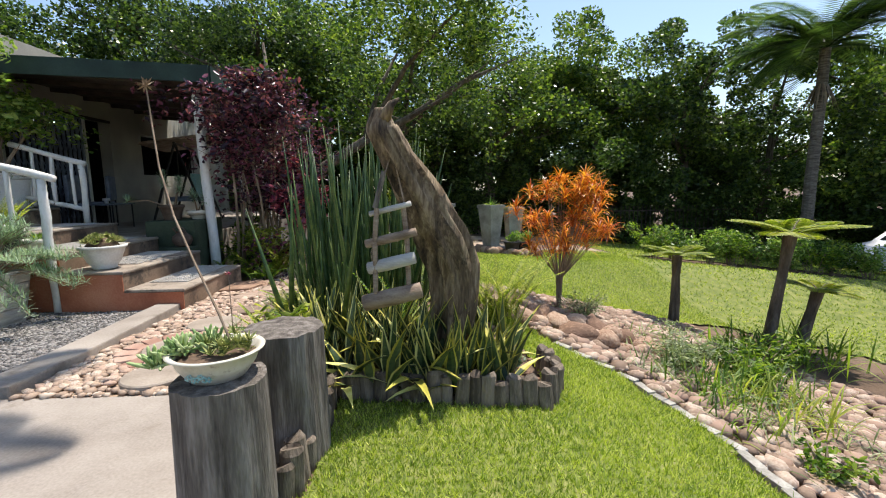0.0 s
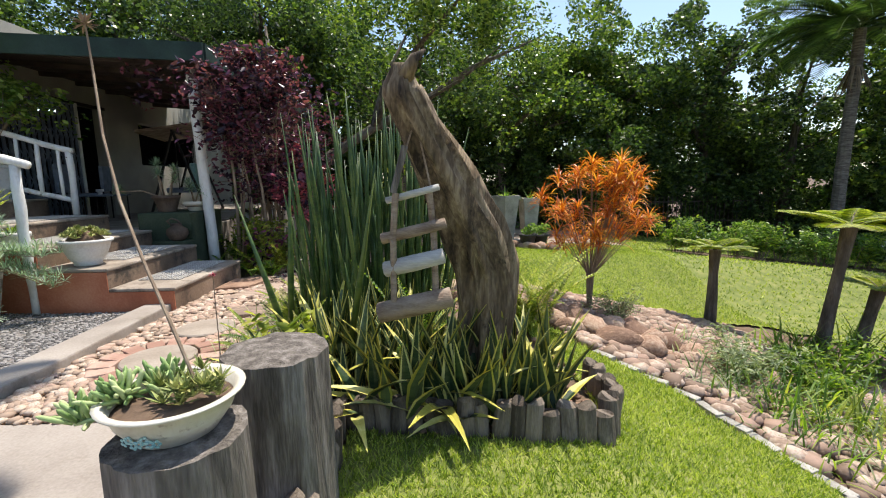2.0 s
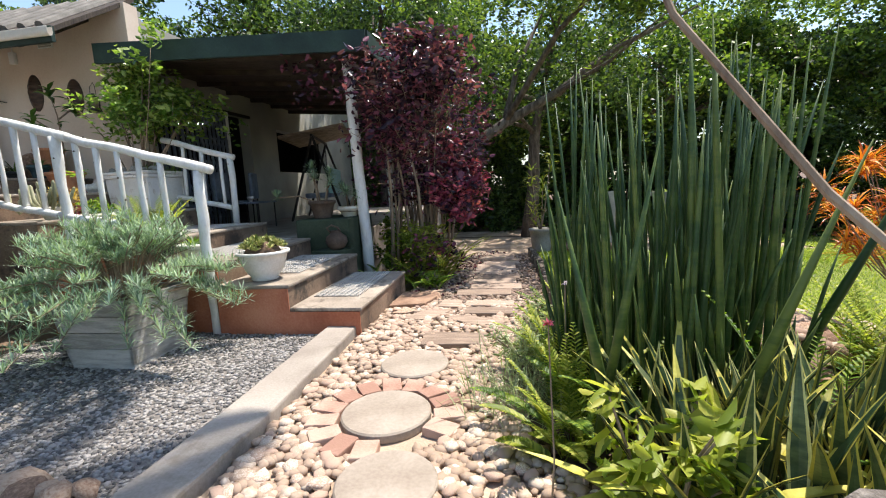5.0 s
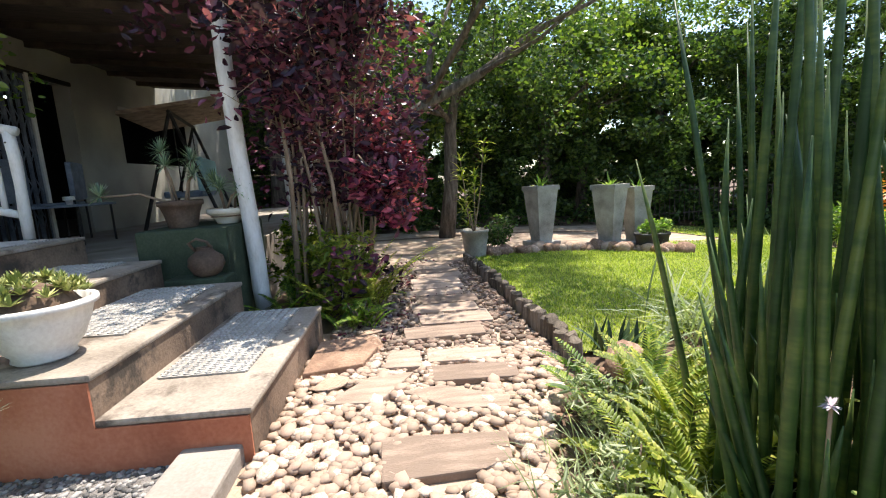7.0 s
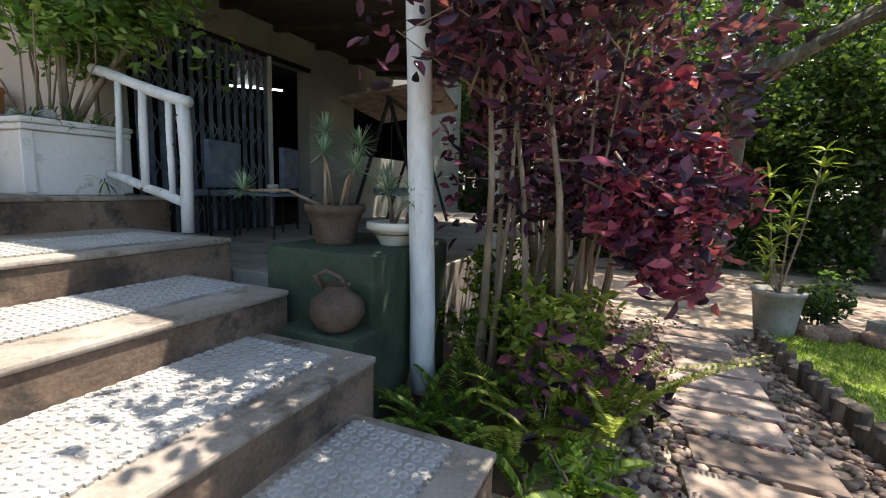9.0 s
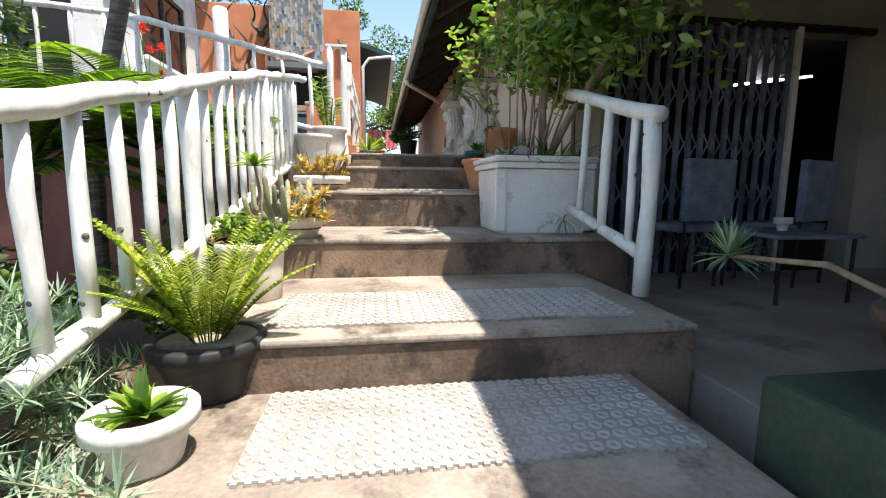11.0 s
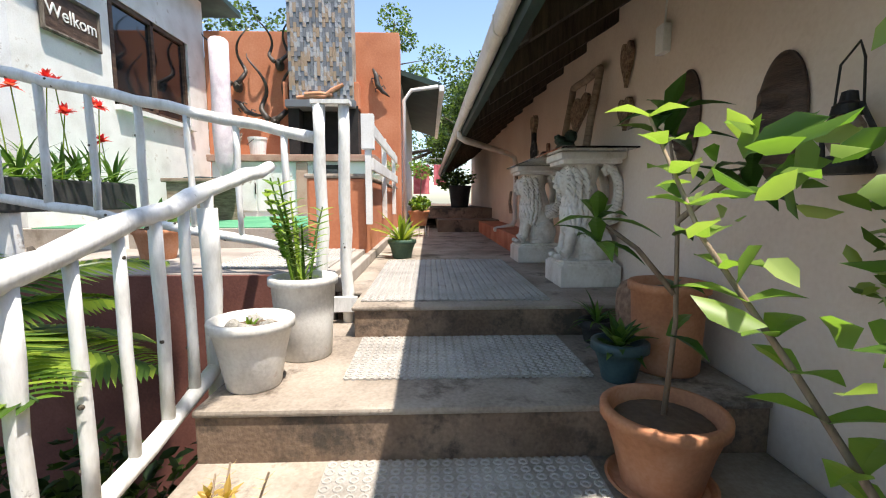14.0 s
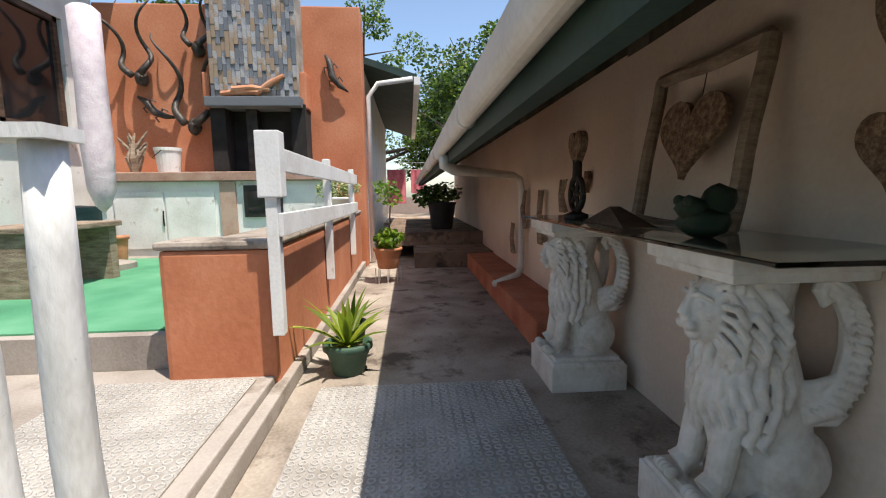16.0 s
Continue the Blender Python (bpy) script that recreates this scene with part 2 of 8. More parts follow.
class Geo:
    """Gathers vertices and faces of one mesh."""

    def __init__(self):
        self.v, self.f = [], []

    def add(self, vs, fs):
        k = len(self.v)
        self.v.extend(tuple(map(float, p)) for p in vs)
        self.f.extend(tuple(i + k for i in f) for f in fs)
        return self

    def box(self, x0, x1, y0, y1, z0, z1, taper=0.0):
        t = taper
        vs = [(x0 + t, y0 + t, z0), (x1 - t, y0 + t, z0), (x1 - t, y1 - t, z0), (x0 + t, y1 - t, z0), (x0, y0, z1), (x1, y0, z1), (x1, y1, z1), (x0, y1, z1)]
        return self.add(vs, [(3, 2, 1, 0), (4, 5, 6, 7), (0, 1, 5, 4), (1, 2, 6, 5), (2, 3, 7, 6), (3, 0, 4, 7)])

    def prism(self, poly, z0, z1):
        n = len(poly)
        vs = [(x, y, z0) for x, y in poly] + [(x, y, z1) for x, y in poly]
        return self.add(vs, [tuple(range(n - 1, -1, -1)), tuple(range(n, 2 * n))] + [(i, (i + 1) % n, n + (i + 1) % n, n + i) for i in range(n)])

    def tube(self, pts, radii, seg=8, cap=True, wob=0.0, rnd=random):
        pts = [Vector(p) for p in pts]
        if not hasattr(radii, "__len__"):
            radii = [radii] * len(pts)
        vs, fs = [], []
        side = None
        for i, p in enumerate(pts):
            d = (pts[min(i + 1, len(pts) - 1)] - pts[max(i - 1, 0)]).normalized()
            if side is None:
                side = d.orthogonal().normalized()
            side = (side - d * side.dot(d)).normalized()
            up = d.cross(side)
            for j in range(seg):
                a = 2 * math.pi * j / seg
                r = radii[i] * (1 + (rnd.uniform(-wob, wob) if wob else 0))
                vs.append(p + side * (r * math.cos(a)) + up * (r * math.sin(a)))
        for i in range(len(pts) - 1):
            for j in range(seg):
                k = (j + 1) % seg
                fs.append((i * seg + j, i * seg + k, (i + 1) * seg + k, (i + 1) * seg + j))
        if cap:
            fs.append(tuple(range(seg - 1, -1, -1)))
            fs.append(tuple((len(pts) - 1) * seg + j for j in range(seg)))
        return self.add(vs, fs)

    def lathe(self, profile, center=(0, 0, 0), seg=24, squash=1.0, close=True):
        cx, cy, cz = center
        vs = [(cx + r * math.cos(2 * math.pi * j / seg), cy + squash * r * math.sin(2 * math.pi * j / seg), cz + z) for r, z in profile for j in range(seg)]
        fs = [(i * seg + j, i * seg + (j + 1) % seg, (i + 1) * seg + (j + 1) % seg, (i + 1) * seg + j) for i in range(len(profile) - 1) for j in range(seg)]
        if close:
            fs.append(tuple(range(seg - 1, -1, -1)))
            fs.append(tuple((len(profile) - 1) * seg + j for j in range(seg)))
        return self.add(vs, fs)

    def blade(self, base, way, length, width, droop=0.3, segs=4, fold=0.25, tip=0.02):
        """A leaf blade with a folded middle that bends towards the ground."""
        p, d = Vector(base), Vector(way).normalized()
        side = d.cross(Vector((0, 0, 1)))
        side = side.normalized() if side.length > 0.05 else Vector((1, 0, 0))
        vs, fs = [], []
        for i in range(segs + 1):
            u = i / segs
            w = width * (0.35 + 1.3 * u if u < 0.5 else 2 * (1 - u)) / 2 + tip * width * 0.5
            up = side.cross(d).normalized()
            vs += [p - side * w + up * (fold * w), p, p + side * w + up * (fold * w)]
            p = p + d * (length / segs)
            d = (d + Vector((0, 0, -droop / segs))).normalized()
        for i in range(segs):
            a = 3 * i
            fs += [(a, a + 1, a + 4, a + 3), (a + 1, a + 2, a + 5, a + 4)]
        return self.add(vs, fs)

    def mesh(self, name, material, smooth=False, bevel=0.0):
        me = bpy.data.meshes.new(name)
        me.from_pydata(self.v, [], self.f)
        if bevel:
            bm = bmesh.new()
            bm.from_mesh(me)
            sharp = [e for e in bm.edges if len(e.link_faces) == 2 and e.calc_face_angle(0) > 0.6]
            bmesh.ops.bevel(bm, geom=sharp, offset=bevel, segments=2, profile=0.6, affect="EDGES", clamp_overlap=True)
            bm.to_mesh(me)
            bm.free()
        if smooth:
            me.shade_smooth()
        if material:
            me.materials.append(material)
        return me

    def part(self, name, material, parent=None, label="", smooth=False, bevel=0.0):
        ob = new(name, self.mesh(name, material, smooth, bevel))
        if parent:
            ob.parent = parent
        if name in MANY:
            ob["kind"] = "stuff"
        return tagged(ob, label) if label else ob


def empty(name, label, category, at=(0, 0, 0), group="", turn=0.0):
    ob = new(name)
    ob.empty_display_size = 0.1
    ob.matrix_basis = pose(*at, 0, 0, turn)
    return tagged(ob, label, category, group)


def setting(ob, label, category):
    return tagged(ob, label, category, "", "structure")


def scatter_leaves(rnd, centers, size, flat=0.5, long=1.6):
    """Vertices and faces of small folded leaves, one at each centre."""
    c = np.asarray(centers)
    n = len(c)
    d = rnd.normal(size=(n, 3))
    d[:, 2] = d[:, 2] * (1 - flat) - 0.25
    d /= np.linalg.norm(d, axis=1)[:, None] + 1e-9
    r = rnd.normal(size=(n, 3))
    r[:, 2] *= (1 - flat * 0.6)
    s = np.cross(d, r)
    s /= np.linalg.norm(s, axis=1)[:, None] + 1e-9
    L = (size * rnd.uniform(0.6, 1.3, n))[:, None]
    W = L / long
    nrm = np.cross(d, s)
    v = np.stack([c - d * L * 0.5, c + s * W * 0.5 + nrm * W * 0.12, c + d * L * 0.5, c - s * W * 0.5 + nrm * W * 0.12], 1).reshape(-1, 3)
    f = np.arange(4 * n).reshape(-1, 4)
    return v, f


def scatter_ovals(rnd, centers, size, flat=0.5, long=1.8):
    """Pointed oval leaves with a folded midrib and a curled tip, two faces each."""
    c = np.asarray(centers)
    n = len(c)
    d = rnd.normal(size=(n, 3))
    d[:, 2] = d[:, 2] * (1 - flat) - 0.2
    d /= np.linalg.norm(d, axis=1)[:, None] + 1e-9
    r = rnd.normal(size=(n, 3)) * np.array((0.6, 0.6, 1.0))
    s = np.cross(d, r)
    s /= np.linalg.norm(s, axis=1)[:, None] + 1e-9
    u = np.cross(s, d)
    L = (size * rnd.uniform(0.6, 1.3, n))[:, None]
    W = L / long
    curl = L * rnd.uniform(0.02, 0.2, n)[:, None]
    row = [c - d * L * 0.5, c - d * L * 0.2 + s * W * 0.45 + u * W * 0.16, c + d * L * 0.18 + s * W * 0.42 + u * (W * 0.14 - curl * 0.3), c + d * L * 0.5 - u * curl,
           c + d * L * 0.18 - s * W * 0.42 + u * (W * 0.14 - curl * 0.3), c - d * L * 0.2 - s * W * 0.45 + u * W * 0.16]
    v = np.stack(row, 1).reshape(-1, 3)
    k = 6 * np.arange(n)[:, None]
    f = np.concatenate([k + np.array([[0, 1, 2, 3]]), k + np.array([[0, 3, 4, 5]])], 1).reshape(-1, 4)
    return v, f


def numpy_mesh(name, v, f, material):
    me = bpy.data.meshes.new(name)
    v, f = np.asarray(v, dtype=np.float32), np.asarray(f, dtype=np.int32)
    me.vertices.add(len(v))
    me.vertices.foreach_set("co", v.ravel())
    k = f.shape[1]
    me.loops.add(f.size)
    me.loops.foreach_set("vertex_index", f.ravel())
    me.polygons.add(len(f))
    me.polygons.foreach_set("loop_start", np.arange(0, f.size, k, dtype=np.int32))
    me.polygons.foreach_set("loop_total", np.full(len(f), k, dtype=np.int32))
    me.update(calc_edges=True)
    me.validate()
    me.materials.append(material)
    return me


def clumped(rnd, clumps, radius, count, flat=0.8):
    """Leaf centres gathered in clumps, denser towards each clump's skin."""
    k = len(clumps)
    which = rnd.integers(0, k, count)
    d = rnd.normal(size=(count, 3))
    d /= np.linalg.norm(d, axis=1)[:, None]
    r = rnd.uniform(0.35, 1.0, count) ** 0.6
    rad = np.asarray(radius)[which] if hasattr(radius, "__len__") else np.full(count, radius)
    p = np.asarray(clumps)[which] + d * (r * rad)[:, None] * np.array((1, 1, flat))
    return p


# ---- ground ----
def ramp01(a, b, t):
    u = min(1.0, max(0.0, (t - a) / (b - a)))
    return u * u * (3 - 2 * u)


def ground_z(x, y):
    side = 0.25 * min(max(x - 0.6, 0.0), 3.2) * (1 - 0.8 * ramp01(6.3, 9.0, y))
    far = 0.1 * min(max(x - 4.2, 0.0), 10.0)
    back = 0.05 * min(max(y - 5.5, 0.0), 9.0)
    return -side - far - back


def near_edge(y):
    """The rock bed's edge towards the near lawn."""
    return float(np.interp(y, (-3, 1.0, 1.6, 2.3, 3.1, 3.9, 4.5), (1.8, 1.8, 1.8, 1.78, 1.55, 1.0, 0.6)))


def far_edge(x):
    """The rock bed's edge towards the far lawn."""
    return float(np.interp(x, (-0.9, 0.2, 1.5, 3.5, 4.4, 5.5, 7.0, 9.0), (5.25, 5.5, 5.75, 6.3, 6.1, 4.8, 3.2, 1.0)))


def in_island(x, y):
    return y > 2.36 + 0.12 * max(0, 0.2 - x) and x < float(np.interp(y, (2.3, 2.9, 3.6, 5.3), (0.7, 0.82, 0.7, 0.2)))


def in_lawn(x, y):
    wob = 0.06 * math.sin(5 * x + 1.3 * y) + 0.05 * math.sin(7.1 * y - 2 * x)
    if -0.5 + 0.5 * wob < x < near_edge(y) + wob and -4 < y < 4.2 and not in_island(x, y):
        return True
    if x > -0.86 and y > far_edge(x) + wob and y < 16.5 and x < 15:
        return not (-1.2 < x < 2.35 + wob and y > 9.95 + wob) and not (x < 5 + wob and y > 11.2) and not (5.4 < x < 10 and abs(y - (10.6 - 0.25 * (x - 5))) < 0.7 + wob)
    return False


xs = np.concatenate([np.linspace(-400, -30, 12), np.linspace(-26, -6, 16), np.linspace(-5, 9, 57), np.linspace(10, 30, 21), np.linspace(40, 400, 12)])
ys = np.concatenate([np.linspace(-400, -20, 12), np.linspace(-16, 0, 12), np.linspace(0.5, 12, 47), np.linspace(13, 30, 18), np.linspace(40, 400, 12)])
gv = [(x, y, ground_z(x, y) - 0.02) for y in ys for x in xs]
nx = len(xs)
gf = [(j * nx + i, j * nx + i + 1, (j + 1) * nx + i + 1, (j + 1) * nx + i) for j in range(len(ys) - 1) for i in range(nx - 1)]
setting(Geo().add(gv, gf).part("ground", M_SOIL, smooth=True), "bare brown garden soil under the whole garden", "ground")

CELL = 0.06
lawn, index, cells = Geo(), {}, []


def lawn_cells(x0, x1, y0, y1, size):
    for i in range(int((x1 - x0) / size)):
        for j in range(int((y1 - y0) / size)):
            x, y = x0 + i * size, y0 + j * size
            if in_lawn(x + size / 2, y + size / 2):
                cells.append((x, y, size))
                quad = []
                for dx, dy in ((0, 0), (size, 0), (size, size), (0, size)):
                    key = (round((x + dx) * 1000), round((y + dy) * 1000))
                    if key not in index:
                        index[key] = len(lawn.v)
                        lawn.v.append((x + dx, y + dy, ground_z(x + dx, y + dy) + 0.006))
                    quad.append(index[key])
                lawn.f.append(tuple(quad))


lawn_cells(-0.9, 4.5, -3.6, 10.5, 0.06)
lawn_cells(4.5, 15.0, -3.6, 16.5, 0.24)
lawn_cells(-0.9, 4.5, 10.5, 16.5, 0.24)
lawn_ob = setting(lawn.part("lawn", M_LAWN, smooth=True), "sunlit mown yellow-green lawn", "lawn")

rng = np.random.default_rng(5)


def grass(name, spots, low, high, width, label):
    c = np.asarray(spots)
    n = len(c)
    h = rng.uniform(low, high, n)[:, None]
    lean = np.concatenate([rng.normal(0, 0.55, (n, 2)), np.ones((n, 1))], 1)
    a = rng.uniform(0, 2 * math.pi, n)
    s = np.stack([np.cos(a), np.sin(a), 0 * a], 1) * width
    v = np.stack([c - s, c + s, c + lean * h], 1).reshape(-1, 3)
    ob = new(name, numpy_mesh(name, v, np.arange(3 * n).reshape(-1, 3), M_BLADE))
    return tagged(ob, label, "grass", "", "stuff")


near_cells = [c for c in cells if c[2] < 0.1 and c[1] < 4.3]
mid_cells = [c for c in cells if c[2] < 0.1 and c[1] >= 4.3]
far_cells = [c for c in cells if c[2] > 0.1]


def spots(group, per):
    c = np.repeat(np.asarray(group), per, 0)
    p = c[:, :2] + rng.uniform(-0.15, 1.15, (len(c), 2)) * c[:, 2:3]
    return [(x, y, ground_z(x, y) + 0.002) for x, y in p]


grass("lawn_grass", spots(near_cells, 46), 0.014, 0.04, 0.0034, "short mown grass blades of the near lawn")
grass("lawn_grass", spots(mid_cells, 12), 0.02, 0.045, 0.005, "short mown grass blades of the far lawn")
grass("lawn_grass", spots(far_cells, 16), 0.025, 0.05, 0.012, "short mown grass blades of the distant lawn")

# concrete pad, path, kerb, gravel yard
setting(Geo().prism([(-9, -4), (-0.62, -4), (-0.62, 1.7), (-0.72, 2.56), (-1.5, 2.6), (-2.5, 2.62), (-9, 2.66)], -0.06, 0.0).part("pavement", M_CONCRETE), "smooth sunlit concrete pad with tree shadows", "pavement")
path_poly = [(-2.48, 2.6), (-0.72, 2.58), (-1.2, 3.2), (-1.32, 4.3), (-1.0, 5.1), (-0.93, 5.4), (-0.98, 9.6), (-0.4, 10.0), (2.3, 9.95), (2.3, 11.4), (5, 11.4), (5, 16), (-4, 16), (-2.2, 10), (-2.1, 7.2), (-2.48, 6.1)]


def flat_sheet(name, inside, x0, x1, y0, y1, step, dz, material):
    g, idx = Geo(), {}
    for i in range(int((x1 - x0) / step)):
        for j in range(int((y1 - y0) / step)):
            if inside(x0 + (i + 0.5) * step, y0 + (j + 0.5) * step):
                q = []
                for a, b in ((i, j), (i + 1, j), (i + 1, j + 1), (i, j + 1)):
                    if (a, b) not in idx:
                        idx[(a, b)] = len(g.v)
                        px, py = x0 + a * step, y0 + b * step
                        g.v.append((px, py, ground_z(px, py) + dz))
                    q.append(idx[(a, b)])
                g.f.append(tuple(q))
    return g.part(name, material, smooth=True)


def in_poly(poly, x, y):
    c = False
    for (ax, ay), (bx, by) in zip(poly, poly[1:] + poly[:1]):
        if (ay > y) != (by > y) and x < (bx - ax) * (y - ay) / (by - ay) + ax:
            c = not c
    return c


path = setting(flat_sheet("path", lambda x, y: in_poly(path_poly, x, y), -4, 5, 2.6, 16, 0.1, -0.012, M_SAND), "sandy garden path under pebbles and flagstones", "path")
gravel_poly = [(-2.7, 2.66), (-2.7, 4.68), (-5.2, 4.68), (-5.2, 2.72)]
gravel = setting(flat_sheet("gravel_bed", lambda x, y: in_poly(gravel_poly, x, y), -5.3, -2.66, 2.6, 4.8, 0.06, 0.0, M_GRAVEL), "grey crushed gravel yard beside the steps", "gravel")
kerb = setting(Geo().prism([(-2.74, 2.62), (-2.48, 2.64), (-2.46, 3.2), (-2.5, 4.62), (-2.74, 4.62), (-2.72, 3.2)], -0.05, 0.07).part("kerb", M_CONCRETE, bevel=0.015), "pale worn concrete kerb between gravel and path", "kerb")

# ---- stairs ----
TREADS = [(-2.46, -3.09, 4.6, 6.06, 0.22), (-3.05, -3.72, 4.6, 6.2, 0.41), (-3.68, -4.42, 4.64, 6.36, 0.59), (-4.38, -5.42, 4.66, 6.62, 0.78), (-5.4, -6.25, 4.66, 6.94, 1.0), (-6.2, -7.2, 4.66, 6.94, 1.26), (-7.18, -8.1, 4.66, 6.94, 1.48)]
for i, (x1, x0, y0, y1, z) in enumerate(TREADS):
    step = Geo().box(x0, x1, y0, y1, -0.1, z - 0.03).part("step_%d" % (i + 1), M_RISER, bevel=0.008)
    setting(step, "brown-stained concrete step of the garden stairs", "step")
    Geo().box(x0, x1 + 0.012, y0 - 0.006, y1 + 0.002, z - 0.03, z).part("tread", M_TREAD, step, bevel=0.012)
    if i < 4:
        Geo().box(x0 + 0.04, x1, y0 - 0.012, y0 - 0.001, -0.02, z - 0.032).part("painted_side", M_REDSIDE, step)
landing = setting(Geo().prism([(-20, 4.95), (-8.5, 4.95), (-8.5, 5.13), (-8.08, 5.13), (-8.08, 6.95), (-20, 6.95)], 0.2, 1.64).part("walkway", M_RISER), "raised concrete walkway beside the house", "walkway")
Geo().prism([(-20, 4.95), (-8.485, 4.95), (-8.485, 5.115), (-8.065, 5.115), (-8.065, 6.95), (-20, 6.95)], 1.64, 1.665).part("walkway_top", M_TREAD, landing, bevel=0.01)
Geo().box(-8.48, -8.1, 4.66, 5.125, 1.3, 1.482).part("post_ledge", M_TREAD, landing, bevel=0.01)


def rubber_mat(x0, x1, y0, y1, z, pitch=0.047):
    """A mat of round studs with a toothed edge."""
    m = empty("rubber_mat", "worn pale rubber mat with round studs on the concrete", "mat", ((x0 + x1) / 2, (y0 + y1) / 2, z), "rubber mats of the steps")
    hx, hy = (x1 - x0) / 2, (y1 - y0) / 2
    g = Geo().box(-hx, hx, -hy, hy, 0.001, 0.009)
    n = int(2 * hy / 0.032)
    for k in range(n):
        yy = -hy + (k + 0.25) * 2 * hy / n
        g.box(hx - 0.001, hx + 0.01, yy, yy + hy / n, 0.001, 0.009)
        g.box(-hx - 0.01, -hx + 0.001, yy, yy + hy / n, 0.001, 0.009)
    g.part("mat_sheet", M_MATBASE, m)
    s = Geo()
    a, b = int(2 * hx / pitch), int(2 * hy / pitch)
    for i in range(a):
        for j in range(b):
            s.lathe([(0.0205, 0.0085), (0.0185, 0.0145), (0.0125, 0.0145), (0.0105, 0.0092)], (-hx + (i + 0.5) * 2 * hx / a, -hy + (j + 0.5) * 2 * hy / b, 0), 8, close=False)
    tagged(s.part("studs", M_MAT, m), kind="stuff")
    return m


rubber_mat(-3.0, -2.6, 4.95, 6.0, 0.22)
rubber_mat(-3.68, -3.2, 5.08, 6.1, 0.41)
rubber_mat(-4.36, -3.9, 5.05, 6.3, 0.59)
rubber_mat(-4.98, -4.5, 5.0, 6.45, 0.78)
rubber_mat(-7.16, -6.58, 5.17, 6.2, 1.26)
rubber_mat(-8.05, -7.45, 5.18, 6.32, 1.48)
rubber_mat(-10.05, -8.2, 5.15, 6.32, 1.665)


# ---- white pole railings ----
def pole(parent, name, a, b, r, rnd, label=""):
    a, b = Vector(a), Vector(b)
    n = max(3, int((b - a).length / 0.18))
    pts = [a.lerp(b, i / n) + Vector((rnd.uniform(-1, 1), rnd.uniform(-1, 1), rnd.uniform(-1, 1))) * r * (0.27 if 0 < i < n else 0) for i in range(n + 1)]
    ob = Geo().tube(pts, [r * rnd.uniform(0.9, 1.1) for _ in pts], 10).part(name, M_WHITEWOOD, parent, label, smooth=True)
    knots = random.Random(int(1000 * (a.x + 3 * a.y + 7 * b.z)))
    along = (b - a).normalized()
    for _ in range(int((b - a).length / 0.3)):
        p = a.lerp(b, knots.uniform(0.08, 0.92))
        out = along.orthogonal().normalized()
        out = Matrix.Rotation(knots.uniform(0, 6.28), 3, along) @ out
        Geo().tube([p + out * (r * 0.8), p + out * (r * 1.09)], [0.01, knots.uniform(0.004, 0.008)], 7).part("knot", M_BARK, ob)
    return ob


def pole_railing(name_label, top, low, posts, r=0.037, baluster=0.022, gap=0.17, y=None, seed=1):
    """top and low: polylines of the hand and bottom rails; posts: (x, y, z0, z1)."""
    rnd = random.Random(seed)
    rail = empty("pole_railing", name_label, "railing", (posts[0][0], posts[0][1], posts[0][2]), "white pole railings")
    off = Vector(rail.location)
    top, low = [Vector(p) - off for p in top], [Vector(p) - off for p in low]
    for a, b in zip(top, top[1:]):
        pole(rail, "handrail", a, b, r, rnd)
    for a, b in zip(low, low[1:]):
        pole(rail, "bottom_rail", a, b, r * 0.85, rnd)
    for x, yy, z0, z1 in posts:
        pole(rail, "post", Vector((x, yy, z0)) - off, Vector((x, yy, z1)) - off, r * 1.05, rnd)

    axis = 0 if abs(low[-1].x - low[0].x) > abs(low[-1].y - low[0].y) else 1
    total = abs(low[-1][axis] - low[0][axis])
    n = max(1, int(total / gap))

    def at(line, u):
        for a, b in zip(line, line[1:]):
            if min(a[axis], b[axis]) - 1e-6 <= u <= max(a[axis], b[axis]) + 1e-6:
                return a.lerp(b, (u - a[axis]) / (b[axis] - a[axis]))
        return line[-1] if abs(u - line[-1][axis]) < abs(u - line[0][axis]) else line[0]
    for i in range(n):
        u = low[0][axis] + (low[-1][axis] - low[0][axis]) * (i + 0.5) / n
        pole(rail, "baluster", at(low, u), at(top, u), baluster * rnd.uniform(0.85, 1.2), rnd)
    return rail


pole_railing("long white-painted pole railing up the garden stairs", [(-3.6, 4.6, 1.35), (-4.87, 4.6, 1.68), (-6.3, 4.6, 2.06), (-8.3, 4.6, 2.49)], [(-3.95, 4.6, 0.84), (-5.07, 4.6, 1.05), (-6.6, 4.6, 1.35), (-7.6, 4.6, 1.56)],
             [(-3.72, 4.6, 0.0, 1.35), (-5.0, 4.6, 0.3, 1.7), (-6.35, 4.6, 0.9, 2.05), (-7.5, 4.6, 1.3, 2.25)], seed=2, gap=0.19)
pole_railing("short white-painted pole railing beside the porch", [(-4.76, 6.66, 1.62), (-5.75, 6.66, 1.9)], [(-4.82, 6.66, 0.97), (-5.6, 6.63, 1.16)], [(-4.82, 6.66, 0.78, 1.62)], seed=3, gap=0.23)
pole_railing("white-painted pole railing on the terrace edge", [(-8.45, 4.86, 2.68), (-8.5, 2.6, 3.15), (-8.2, 0.5, 3.2)], [(-8.47, 4.8, 1.95), (-8.5, 2.6, 2.35), (-8.2, 0.5, 2.4)],
             [(-8.4, 4.885, 1.48, 2.88), (-8.42, 5.035, 1.48, 2.88), (-8.5, 2.62, 1.8, 3.25)], r=0.036, seed=4, gap=0.3)

